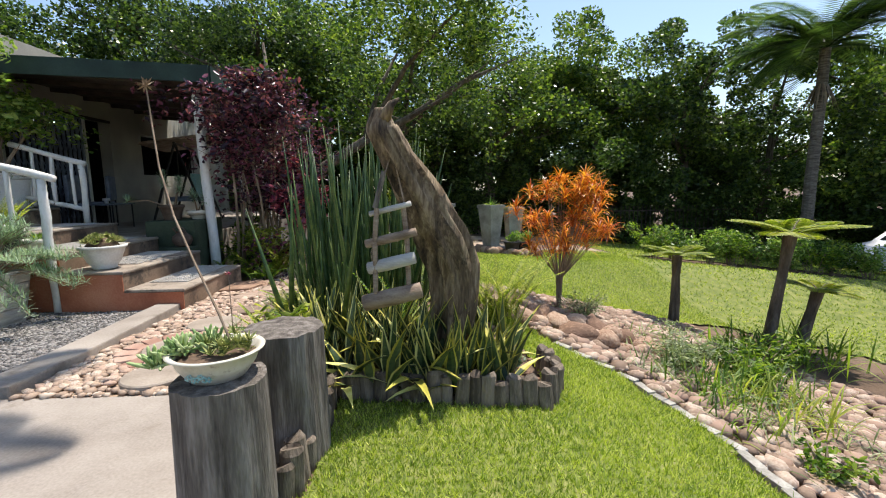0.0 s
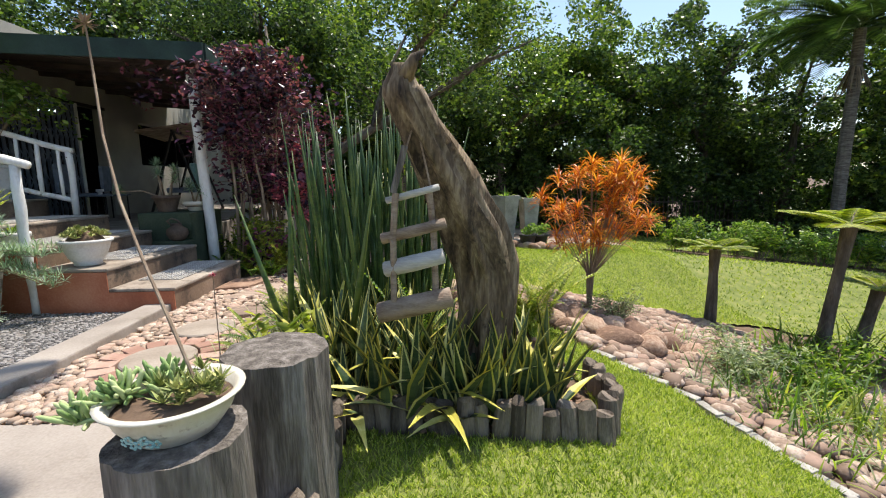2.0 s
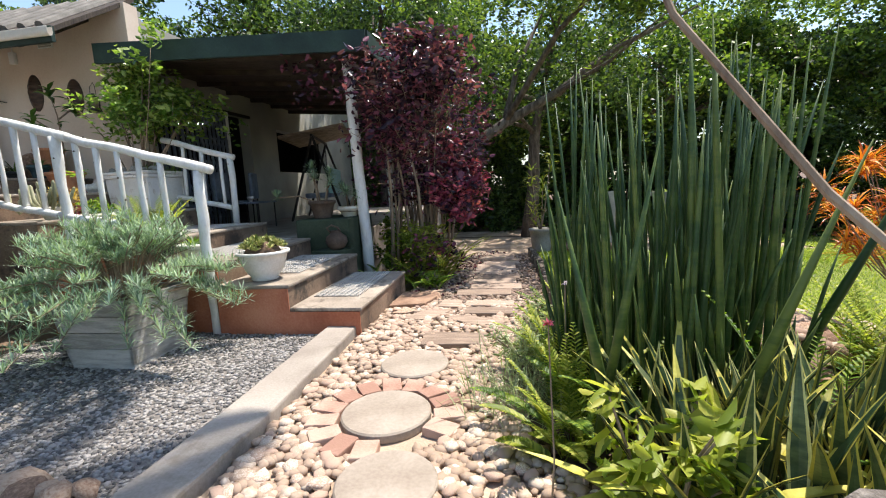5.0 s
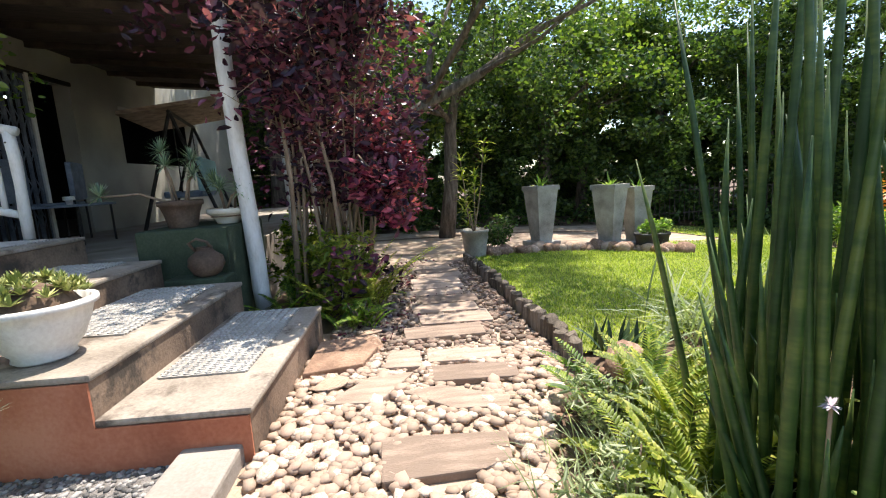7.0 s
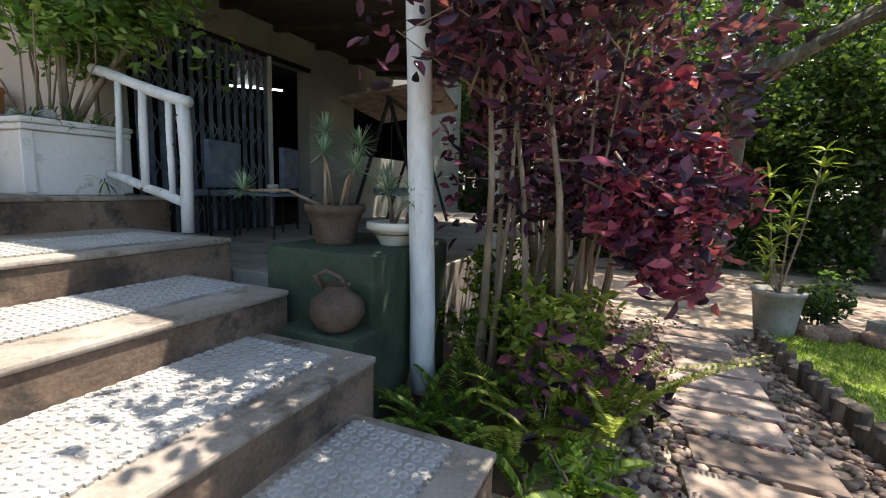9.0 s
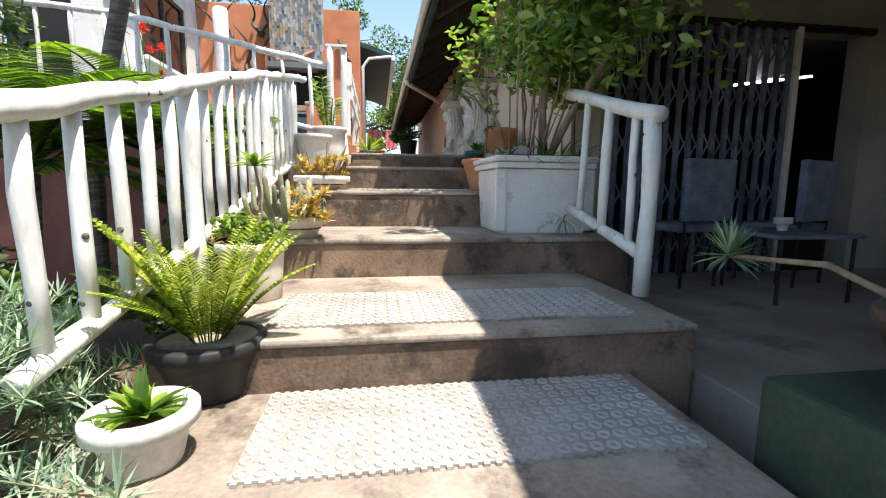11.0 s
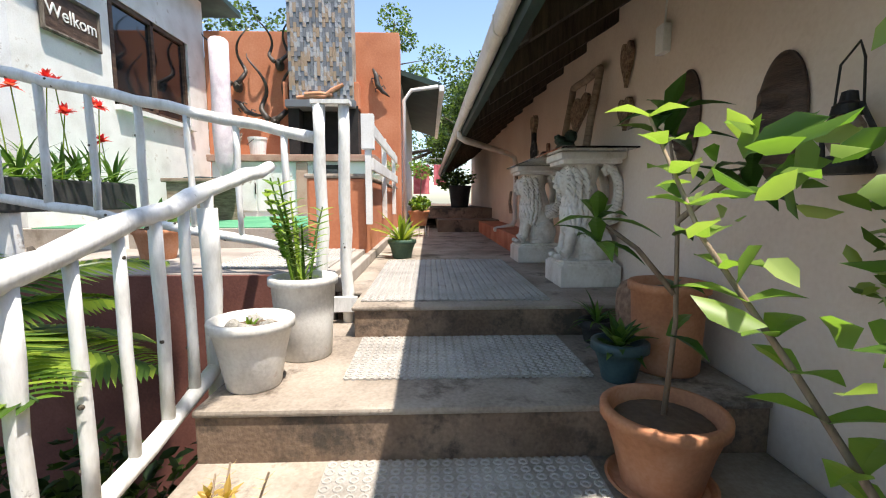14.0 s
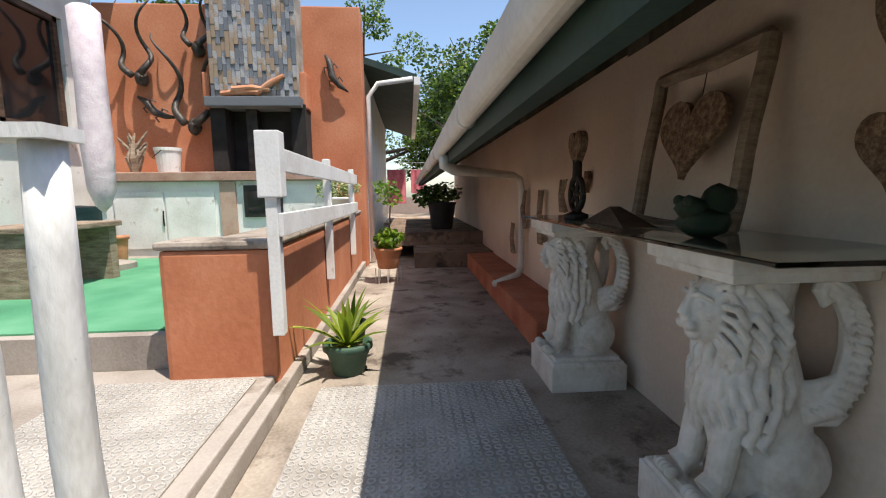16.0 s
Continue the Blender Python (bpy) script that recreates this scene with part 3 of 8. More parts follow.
# ---- house ----
WALL_Y, FRONT_X = 6.95, -6.3
house_side = setting(Geo().box(-20, FRONT_X, WALL_Y, WALL_Y + 0.22, 0, 3.76).part("wall_south", M_CREAM), "cream plastered house wall along the walkway", "wall")
front = Geo().box(FRONT_X - 0.22, FRONT_X, WALL_Y + 0.22, 7.22, 0, 3.72)
front.box(FRONT_X - 0.22, FRONT_X, 7.22, 9.6, 2.62, 3.6)
front.box(FRONT_X - 0.22, FRONT_X, 9.6, 10.6, 0, 3.6)
front.box(FRONT_X - 0.22, FRONT_X, 10.6, 13.2, 0, 1.6)
front.box(FRONT_X - 0.22, FRONT_X, 10.6, 13.2, 2.5, 3.6)
front.box(FRONT_X - 0.22, FRONT_X, 13.2, 15, 0, 3.6)
setting(front.part("wall_east", M_GREYWALL), "grey-white plastered porch wall with a door opening", "wall")
# plain room shell; its darkness is in the near-black colour
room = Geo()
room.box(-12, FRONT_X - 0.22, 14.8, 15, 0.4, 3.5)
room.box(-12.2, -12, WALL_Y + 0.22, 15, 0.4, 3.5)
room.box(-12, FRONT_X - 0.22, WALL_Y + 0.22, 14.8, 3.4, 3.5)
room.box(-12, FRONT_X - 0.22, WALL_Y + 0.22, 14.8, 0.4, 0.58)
setting(room.part("interior", M_ROOMSHADE), "room behind the porch doors, its shade painted near-black", "room")
porch = setting(Geo().box(FRONT_X, -3.88, 6.64, 7.3, -0.2, 0.585).box(FRONT_X, -3.3, 7.3, 14, -0.2, 0.585).part("porch_floor", M_CONCRETE, bevel=0.01), "shaded concrete porch floor", "floor")
SKEW = [(3, 2, 1, 0), (4, 5, 6, 7), (0, 1, 5, 4), (1, 2, 6, 5), (2, 3, 7, 6), (3, 0, 4, 7)]
porch_roof = Geo().add([(-6.3, 6.4, 3.0), (-2.85, 6.4, 2.72), (-2.85, 11.8, 2.72), (-6.3, 11.8, 3.0), (-6.3, 6.4, 3.05), (-2.85, 6.4, 2.8), (-2.85, 11.8, 2.8), (-6.3, 11.8, 3.05)], SKEW)
porch_roof_ob = setting(porch_roof.part("ceiling", M_DARKWOOD), "dark timber porch ceiling and flat roof", "ceiling")
fascia = setting(Geo().add([(-6.28, 6.36, 2.825), (-2.82, 6.36, 2.66), (-2.82, 6.4, 2.66), (-6.28, 6.4, 2.825), (-6.28, 6.36, 3.06), (-2.82, 6.36, 2.88), (-2.82, 6.4, 2.88), (-6.28, 6.4, 3.06)],
                           [(3, 2, 1, 0), (4, 5, 6, 7), (0, 1, 5, 4), (1, 2, 6, 5), (2, 3, 7, 6), (3, 0, 4, 7)]).part("fascia", M_GREENPAINT), "dark green painted fascia board of the porch roof", "fascia")
setting(Geo().box(-2.84, -2.8, 6.4, 11.8, 2.66, 2.88).part("fascia", M_GREENPAINT), "dark green painted fascia board of the porch roof", "fascia")
for k in range(7):
    y = 6.7 + 0.75 * k
    setting(Geo().add([(-6.29, y, 2.93), (-2.86, y, 2.65), (-2.86, y + 0.06, 2.65), (-6.29, y + 0.06, 2.93), (-6.29, y, 3.0), (-2.86, y, 2.72), (-2.86, y + 0.06, 2.72), (-6.29, y + 0.06, 3.0)], SKEW).part("rafter", M_DARKWOOD), "dark timber porch rafter", "beam")

# eave over the walkway
eave = Geo().add([(-19, 5.98, 3.09), (-6.35, 5.98, 3.09), (-6.35, 7.2, 3.846), (-19, 7.2, 3.846), (-19, 5.98, 3.15), (-6.35, 5.98, 3.15), (-6.35, 7.2, 3.906), (-19, 7.2, 3.906)], [(3, 2, 1, 0), (4, 5, 6, 7), (0, 1, 5, 4), (1, 2, 6, 5), (2, 3, 7, 6), (3, 0, 4, 7)])
roof = setting(eave.part("roof", M_DARKWOOD), "tiled house roof with dark timber underside", "roof")
tiles = Geo()
for k in range(50):
    x = -19 + 0.25 * k
    tiles.tube([(x + 0.125, 6.06, 3.2), (x + 0.125, 7.2, 3.91)], 0.06, 8)
tiles.part("roof_tiles", M_ROOF, roof, "grey ribbed roof tiles")
for k in range(19):
    x = -18.8 + 0.66 * k
    raft = Geo().add([(x, 6.02, 2.98), (x + 0.06, 6.02, 2.98), (x + 0.06, 6.96, 3.57), (x, 6.96, 3.57), (x, 6.02, 3.1), (x + 0.06, 6.02, 3.1), (x + 0.06, 6.96, 3.69), (x, 6.96, 3.69)], [(3, 2, 1, 0), (4, 5, 6, 7), (0, 1, 5, 4), (1, 2, 6, 5), (2, 3, 7, 6), (3, 0, 4, 7)])
    raft.part("rafter_tail", M_DARKWOOD, roof)
Geo().box(-19, -6.35, 5.932, 5.978, 2.97, 3.14).part("fascia_board", M_GREENPAINT, roof, "dark green fascia board")
gutter = empty("gutter", "cream enamelled half-round roof gutter with downpipe", "gutter", (-12, 5.93, 3.06))
prof = [(-0.065, 0.05)] + [(-0.033 - 0.032 * math.cos(math.pi * k / 10), -0.005 - 0.04 * math.sin(math.pi * k / 10)) for k in range(11)] + [(-0.001, 0.05)]
g = Geo()
gx = [-7.0, 5.68]
for x in gx:
    for py, pz in prof + [((p[0] + 0.033) * 0.88 - 0.033, p[1] + 0.006) for p in prof[::-1]]:
        g.v.append((x, py, pz))
n = 2 * len(prof)
g.f = [(i, (i + 1) % n, n + (i + 1) % n, n + i) for i in range(n)] + [tuple(range(n - 1, -1, -1)), tuple(range(n, 2 * n))]
g.part("trough", M_GUTTER, gutter)
for x in (-5.2, -3.6, -2.0, -0.4, 1.2, 2.8, 4.4):
    g = Geo()
    g.tube([(x, -0.066, 0.05)] + [(x, -0.033 - 0.034 * math.cos(math.pi * k / 8), -0.005 - 0.042 * math.sin(math.pi * k / 8)) for k in range(9)], 0.005, 6)
    g.part("joint_collar", M_GUTTER, gutter)
pipe = Geo().tube([(1.6, -0.02, -0.04), (1.6, -0.02, -0.1), (1.54, 0.05, -0.13), (-0.12, 0.82, -0.1), (-0.22, 0.92, -0.14), (-0.25, 0.95, -0.25), (-0.25, 0.95, -1.08), (-0.2, 0.9, -1.16), (0.05, 0.6, -1.2)], 0.036, 12)
pipe.part("downpipe", M_GUTTER, gutter, smooth=True)

# red ledge at the wall foot, far steps
setting(Geo().box(-14.4, -10.5, 6.55, 6.95, 1.66, 1.88).part("ledge", M_REDSIDE, bevel=0.015), "low red-painted ledge along the house wall", "ledge")
setting(Geo().box(-20, -14.2, 5.75, 6.95, 1.66, 1.9).part("far_step", M_RISER), "brown step at the end of the walkway", "step")
setting(Geo().box(-20, -15.2, 5.2, 6.95, 1.9, 2.12).part("far_step", M_RISER), "brown step at the end of the walkway", "step")

# ---- terrace and braai house ----
TERR = 2.0
setting(Geo().box(-14.5, -10.12, 1.3, 4.6, 0, TERR).part("terrace", M_CONCRETE), "raised terrace floor", "terrace")
setting(Geo().box(-10.12, -8.5, 1.3, 4.93, 0, 1.8).part("terrace_step", M_CONCRETE, bevel=0.01), "lower terrace landing of worn concrete", "step")
setting(Geo().box(-8.52, -8.46, -2, 4.9, 0, 1.79).part("retaining_wall", M_MAROON), "maroon-painted retaining wall below the terrace", "wall")
M_TURF = surface("green_turf", ((0.05, 0.2, 0.1), (0.08, 0.27, 0.14), (0.13, 0.33, 0.19)), 2, 0.95, 0.4, fine=160)
tagged(Geo().box(-13.4, -10.2, 1.5, 4.35, TERR, TERR + 0.012).part("turf_carpet", M_TURF), "bright green artificial turf carpet on the terrace", "carpet")
rubber_mat(-9.9, -8.7, 4.0, 4.85, 1.8)
low = setting(Geo().prism([(-14.4, 4.6), (-10.25, 4.6), (-10.25, 4.37), (-9.95, 4.37), (-9.95, 4.95), (-14.4, 4.95)], 1.6, 2.5).part("low_wall", M_ORANGE, bevel=0.03), "low terracotta-plastered terrace wall", "wall")
Geo().prism([(-14.4, 4.58), (-10.27, 4.58), (-10.27, 4.35), (-9.94, 4.35), (-9.94, 4.96), (-14.4, 4.96)], 2.5, 2.545).part("coping", M_TREAD, low, bevel=0.02)
setting(Geo().box(-14.9, -14.5, 1.3, 5.02, 0, 5.5).part("braai_wall", M_ORANGE, bevel=0.02), "tall terracotta-plastered wall behind the fireplace", "wall")
white = Geo().box(-14.5, -13.9, 1.08, 1.3, 0, 6).box(-13.9, -11.9, 1.08, 1.3, 0, 3.6).box(-13.9, -11.9, 1.08, 1.3, 5.05, 6).box(-11.9, -10.4, 1.08, 1.3, 0, 6)
setting(white.part("white_wall", M_WHITEPAINT), "white plastered wall of the upper house", "wall")
# solid near-black block in place of a shaded room behind the window
setting(Geo().box(-14.5, -10.4, 0.2, 1.08, 0, 6).part("house_mass", M_ROOMSHADE), "near-black block painted as the shade behind the window", "wall")
setting(Geo().box(-15.2, -10.1, 0.0, 1.75, 6.0, 6.1).part("upper_roof", M_GREENPAINT), "dark overhanging roof edge of the upper house", "roof")
# lean-to roof behind the terracotta wall
setting(Geo().add([(-22, 4.6, 4.95), (-14.9, 4.6, 4.95), (-14.9, 5.85, 4.55), (-22, 5.85, 4.55), (-22, 4.6, 5.05), (-14.9, 4.6, 5.05), (-14.9, 5.85, 4.66), (-22, 5.85, 4.66)], [(3, 2, 1, 0), (4, 5, 6, 7), (0, 1, 5, 4), (1, 2, 6, 5), (2, 3, 7, 6), (3, 0, 4, 7)]).part("lean_to_roof", M_GREENPAINT), "green sheet-metal lean-to roof", "roof")
setting(Geo().box(-22, -14.9, 1.3, 4.98, 0, 4.95).part("lean_to_wall", M_WHITEPAINT), "white wall under the lean-to roof", "wall")


# ---- trees ----
def tree(label, x, y, height, crown, trunk_r, leaves, seed, material, leaf=0.13, low=0.35, kind="tree", lean=(0, 0), clumps=60):
    rr, rnd = np.random.default_rng(seed), random.Random(seed)
    z0 = ground_z(x, y)
    t = empty("tree", label, "tree", (x, y, z0 - 0.1), "garden trees")
    g = Geo()
    fork = height * low
    top = Vector((lean[0], lean[1], height * 0.72))
    mid = Vector((lean[0] * 0.4 + rnd.uniform(-0.2, 0.2), lean[1] * 0.4 + rnd.uniform(-0.2, 0.2), fork))
    g.tube([(0, 0, 0), mid * 0.5 + Vector((rnd.uniform(-0.1, 0.1), rnd.uniform(-0.1, 0.1), 0)), mid, mid.lerp(top, 0.5), top], [trunk_r * 1.3, trunk_r, trunk_r * 0.85, trunk_r * 0.5, trunk_r * 0.2], 9, wob=0.08, rnd=rnd)
    tips = []
    n = max(7, int(crown * 2.2))
    for i in range(n):
        a = 2 * math.pi * (i + rnd.random()) / n
        start = mid.lerp(top, rnd.uniform(0, 0.85))
        reach = crown * rnd.uniform(0.55, 0.98)
        end = start + Vector((math.cos(a) * reach, math.sin(a) * reach, height * rnd.uniform(0.05, 0.3)))
        bend = start.lerp(end, 0.5) + Vector((rnd.uniform(-1, 1), rnd.uniform(-1, 1), rnd.uniform(-0.2, 0.8))) * crown * 0.12
        g.tube([start, bend, end], [trunk_r * 0.4, trunk_r * 0.25, trunk_r * 0.07], 6, rnd=rnd)
        tips += [end, bend, start.lerp(end, 0.75)]
        for _ in range(2):
            e2 = bend + Vector((rnd.uniform(-1, 1), rnd.uniform(-1, 1), rnd.uniform(0.1, 0.9))) * crown * 0.4
            g.tube([bend, e2], [trunk_r * 0.15, trunk_r * 0.04], 5, rnd=rnd)
            tips.append(e2)
    g.part("trunk", M_BARK, t, smooth=True)
    cl = [np.array(p) + rr.normal(0, crown * 0.12, 3) for p in tips]
    while len(cl) < clumps:
        a, u = rr.uniform(0, 2 * math.pi), rr.uniform(0.2, 1)
        cl.append(np.array((lean[0] * 0.7 + crown * u * math.cos(a), lean[1] * 0.7 + crown * u * math.sin(a), fork + (height - fork) * rr.uniform(0.1, 0.95) * (1 - 0.3 * u))))
    rad = rr.uniform(0.13, 0.27, len(cl)) * crown
    c = clumped(rr, cl, rad, leaves)
    new_ob = new("crown", numpy_mesh("crown", *scatter_leaves(rr, c, leaf), material))
    new_ob.parent = t
    return t


forest = [(-6, 19, 8.5, 3.6), (-2.6, 17.6, 8.2, 3.3), (0.8, 18.5, 7.2, 3.3), (4.0, 17.8, 7.8, 3.2), (7.2, 18.6, 10.2, 3.5), (10.4, 17.6, 9.2, 3.4), (13.6, 17.0, 8.8, 3.3), (16.6, 14.8, 8.2, 3.3), (18.2, 11.4, 7.6, 3.2), (19.5, 7.5, 8, 3.4), (19, 3.5, 7.5, 3.2), (-10, 18, 9.0, 3.8), (-14.5, 16.5, 9.5, 4.2), (-20, 14, 9.5, 4.4), (-9, 23, 11, 4.0), (2, 23, 7.5, 4), (10, 23, 10, 4)]
for k, (x, y, h, c) in enumerate(forest):
    tree("tall green broadleaf tree at the garden's edge" if k % 2 else "dense bright green tree behind the lawn", x, y, h, c, 0.2, (13000 if -1 < x < 5 else 24000) if y < 20 else 12000, 100 + k, M_FOREST2 if k % 3 == 1 else M_FOREST, 0.15, 0.3, clumps=62)
tree("old spreading tree with a long bare limb over the path", -0.9, 14.2, 6.6, 3.0, 0.17, 7000, 61, M_FOREST, 0.12, 0.42, lean=(0.6, -0.5), clumps=70)
tree("great shade tree over the porch roof", -5.6, 16.2, 10, 3.8, 0.24, 30000, 62, M_FOREST, 0.12, 0.4, clumps=90)
tree("great shade tree behind the urns", 2.6, 17.2, 7.6, 3.2, 0.2, 13000, 63, M_FOREST2, 0.13, 0.35, clumps=80)
for k, (x, y, h, c) in enumerate(((-13.5, 19.5, 9.2, 4.0), (-18.5, 18.5, 9.4, 4.4), (-23.5, 17, 9.8, 4.6), (-28.5, 15, 10.2, 4.8))):
    tree("sunlit green tree on the slope behind the house", x, y, h, c, 0.25, 20000, 170 + k, M_FOREST2 if k % 2 else M_FOREST, 0.17, 0.25, clumps=80)
tree("tall tree behind the lean-to roof", -27, 9.0, 11, 4.2, 0.3, 24000, 71, M_FOREST, 0.16, 0.3)
tree("tall tree behind the lean-to roof", -30, 3.5, 12, 4.5, 0.3, 22000, 72, M_FOREST2, 0.16, 0.3)
tree("tree above the upper house", -24, -2.5, 11, 4.5, 0.3, 16000, 73, M_FOREST, 0.16, 0.3)


def undergrowth(label, line, depth, height, count, seed, leaf=0.12):
    rr = np.random.default_rng(seed)
    pts = []
    seg = list(zip(line, line[1:]))
    for (ax, ay), (bx, by) in seg:
        n = int(math.hypot(bx - ax, by - ay) / 0.8) + 1
        for i in range(n):
            u = (i + rr.random()) / n
            for zz in np.arange(0.3, height, 0.75):
                px, py = ax + (bx - ax) * u + rr.normal(0, depth * 0.4), ay + (by - ay) * u + rr.normal(0, depth * 0.4)
                pts.append((px, py, ground_z(px, py) + zz * rr.uniform(0.8, 1.1)))
    c = clumped(rr, pts, rr.uniform(0.45, 0.8, len(pts)), count)
    ob = new("undergrowth", numpy_mesh("undergrowth", *scatter_leaves(rr, c, leaf), M_UNDER))
    return tagged(ob, label, "undergrowth", "", "stuff")


undergrowth("dense dark undergrowth under the trees", [(-7, 17.2), (-2, 16.6), (4, 16.8), (10, 16.6), (15, 15), (17.3, 10), (18, 3), (17, -3)], 0.9, 3.6, 90000, 81, 0.14)
undergrowth("deep shaded woodland behind the garden", [(-9, 21), (0, 20.5), (9, 20.5), (17, 18.5), (20.5, 11), (21.5, 3), (21, -5)], 1.0, 4.2, 90000, 83, 0.34)
undergrowth("dense dark undergrowth behind the house", [(-16, 17), (-8, 18), (-4, 19)], 0.9, 5, 20000, 82, 0.16)

# ---- more materials ----
M_TERRACOTTA = surface("terracotta_pot", ((0.38, 0.16, 0.08), (0.5, 0.22, 0.11), (0.58, 0.3, 0.18)), 5, 0.8, 0.15, stain=((0.5, 0.38, 0.3), 6, 0.68))
M_POTWHITE = surface("weathered_white_pot", ((0.5, 0.48, 0.44), (0.66, 0.64, 0.6), (0.78, 0.77, 0.73)), 4, 0.75, 0.2, stain=((0.4, 0.26, 0.18), 7, 0.64))
M_POTCREAM = surface("cream_pot", ((0.55, 0.5, 0.4), (0.66, 0.61, 0.5), (0.74, 0.7, 0.6)), 4, 0.7, 0.1)
M_POTGREEN = surface("dark_green_pot", ((0.03, 0.07, 0.045), (0.05, 0.1, 0.065), (0.08, 0.13, 0.09)), 4, 0.6, 0.1)
M_POTBLACK = surface("black_plastic_pot", ((0.015, 0.015, 0.015), (0.03, 0.03, 0.03), (0.05, 0.05, 0.045)), 6, 0.6, 0.1)
M_POTBROWN = surface("brown_clay_pot", ((0.06, 0.04, 0.028), (0.105, 0.07, 0.05), (0.17, 0.12, 0.085)), 6, 0.8, 0.3, stain=((0.3, 0.26, 0.2), 8, 0.66))
M_POTBLUE = surface("dark_teal_pot", ((0.02, 0.05, 0.06), (0.04, 0.08, 0.09), (0.06, 0.11, 0.12)), 6, 0.5, 0.1)
M_STONEURN = surface("weathered_cement_urn", ((0.2, 0.19, 0.16), (0.33, 0.31, 0.27), (0.45, 0.43, 0.38)), 4, 0.9, 0.4, stain=((0.13, 0.13, 0.1), 3, 0.6))
M_ENAMEL = surface("chipped_enamel", ((0.52, 0.47, 0.37), (0.64, 0.6, 0.5), (0.72, 0.69, 0.61)), 6, 0.45, 0.1, stain=((0.16, 0.08, 0.04), 9, 0.59))
M_BLUEPRINT = surface("faded_blue_flower_print", ((0.2, 0.4, 0.42), (0.3, 0.5, 0.5), (0.4, 0.58, 0.56)), 30, 0.4, 0)
M_GREYWOOD = surface("weathered_grey_plank", ((0.28, 0.27, 0.24), (0.42, 0.4, 0.36), (0.54, 0.52, 0.47)), 5, 0.85, 0.4, fine=40, vary=0.3, stretch=(1, 1, 7), stain=((0.25, 0.2, 0.16), 4, 0.62))
M_LOG = surface("edging_log", ((0.07, 0.055, 0.04), (0.15, 0.12, 0.09), (0.26, 0.21, 0.16)), 8, 0.95, 0.6, vary=0.4, stretch=(3, 3, 0.6))
M_SUCC = surface("grey_succulent", ((0.17, 0.18, 0.11), (0.27, 0.28, 0.17), (0.4, 0.39, 0.26)), 8, 0.55, 0.1, island=0.6)
M_SUCCBROWN = surface("brown_succulent", ((0.16, 0.2, 0.05), (0.3, 0.34, 0.1), (0.5, 0.48, 0.18)), 8, 0.6, 0.1, island=0.7)
M_ECHEV = surface("jade_succulent", ((0.17, 0.27, 0.08), (0.29, 0.4, 0.15), (0.45, 0.52, 0.25)), 8, 0.5, 0.05, island=0.6)
M_ORANGELEAF = leafy("orange_croton_leaf", (0.35, 0.08, 0.012), (0.6, 0.18, 0.02), (0.72, 0.36, 0.05), 0.4, 0.35)
M_SILVER = leafy("blue_green_needle", (0.14, 0.21, 0.15), (0.25, 0.35, 0.25), (0.38, 0.47, 0.35), 0.5, 0.25)
M_YELLOWEDGE = surface("yellow_leaf_edge", ((0.42, 0.38, 0.06), (0.58, 0.53, 0.12), (0.7, 0.66, 0.26)), 8, 0.5, 0, island=0.6)
M_SANS = surface("mottled_sansevieria", ((0.025, 0.055, 0.02), (0.05, 0.085, 0.03), (0.1, 0.14, 0.055)), 14, 0.45, 0.05, fine=40, island=0.5, stretch=(1, 1, 3))
M_BROADLEAF = leafy("broad_green_leaf", (0.035, 0.085, 0.015), (0.075, 0.15, 0.03), (0.14, 0.23, 0.05), 0.3, 0.3)
M_LIGHTLEAF = leafy("light_green_leaf", (0.09, 0.17, 0.03), (0.17, 0.27, 0.05), (0.3, 0.38, 0.11), 0.35, 0.4)
M_DRYLEAF = leafy("golden_dry_leaf", (0.35, 0.22, 0.05), (0.5, 0.34, 0.1), (0.6, 0.45, 0.2), 0.6, 0.3)
M_GREYGRASS = leafy("grey_green_grass", (0.16, 0.2, 0.1), (0.27, 0.32, 0.18), (0.4, 0.43, 0.27), 0.5, 0.3)
M_PLASTER = surface("painted_lion_plaster", ((0.5, 0.45, 0.38), (0.66, 0.62, 0.55), (0.76, 0.73, 0.67)), 6, 0.7, 0.25, fine=40, stain=((0.42, 0.33, 0.23), 9, 0.63))
M_DARKMETAL = surface("dark_iron", ((0.015, 0.014, 0.013), (0.03, 0.027, 0.024), (0.06, 0.05, 0.042)), 9, 0.6, 0.2, metal=0.4)
M_MASK = surface("carved_dark_wood", ((0.035, 0.02, 0.013), (0.075, 0.045, 0.03), (0.13, 0.08, 0.052)), 7, 0.6, 0.4, stretch=(1, 1, 4))
M_SEED = surface("seed_mosaic", ((0.09, 0.05, 0.03), (0.22, 0.14, 0.09), (0.4, 0.3, 0.2)), 45, 0.7, 0.6, fine=120)
M_FRAMEWOOD = surface("driftwood_frame", ((0.16, 0.11, 0.075), (0.28, 0.21, 0.15), (0.38, 0.3, 0.22)), 8, 0.85, 0.4, stretch=(1, 1, 4))
M_SLATE = surface("slate_strip", ((0.14, 0.15, 0.165), (0.25, 0.26, 0.28), (0.38, 0.38, 0.38), (0.3, 0.22, 0.15)), 4, 0.85, 0.4, vary=0.9)
M_GREYBLUE = surface("blue_grey_cloth", ((0.1, 0.12, 0.16), (0.17, 0.2, 0.25), (0.25, 0.28, 0.33)), 6, 0.9, 0.2)
M_PINKCLOTH = surface("faded_pink_cloth", ((0.58, 0.48, 0.52), (0.68, 0.58, 0.61), (0.76, 0.68, 0.69)), 8, 0.9, 0.5)
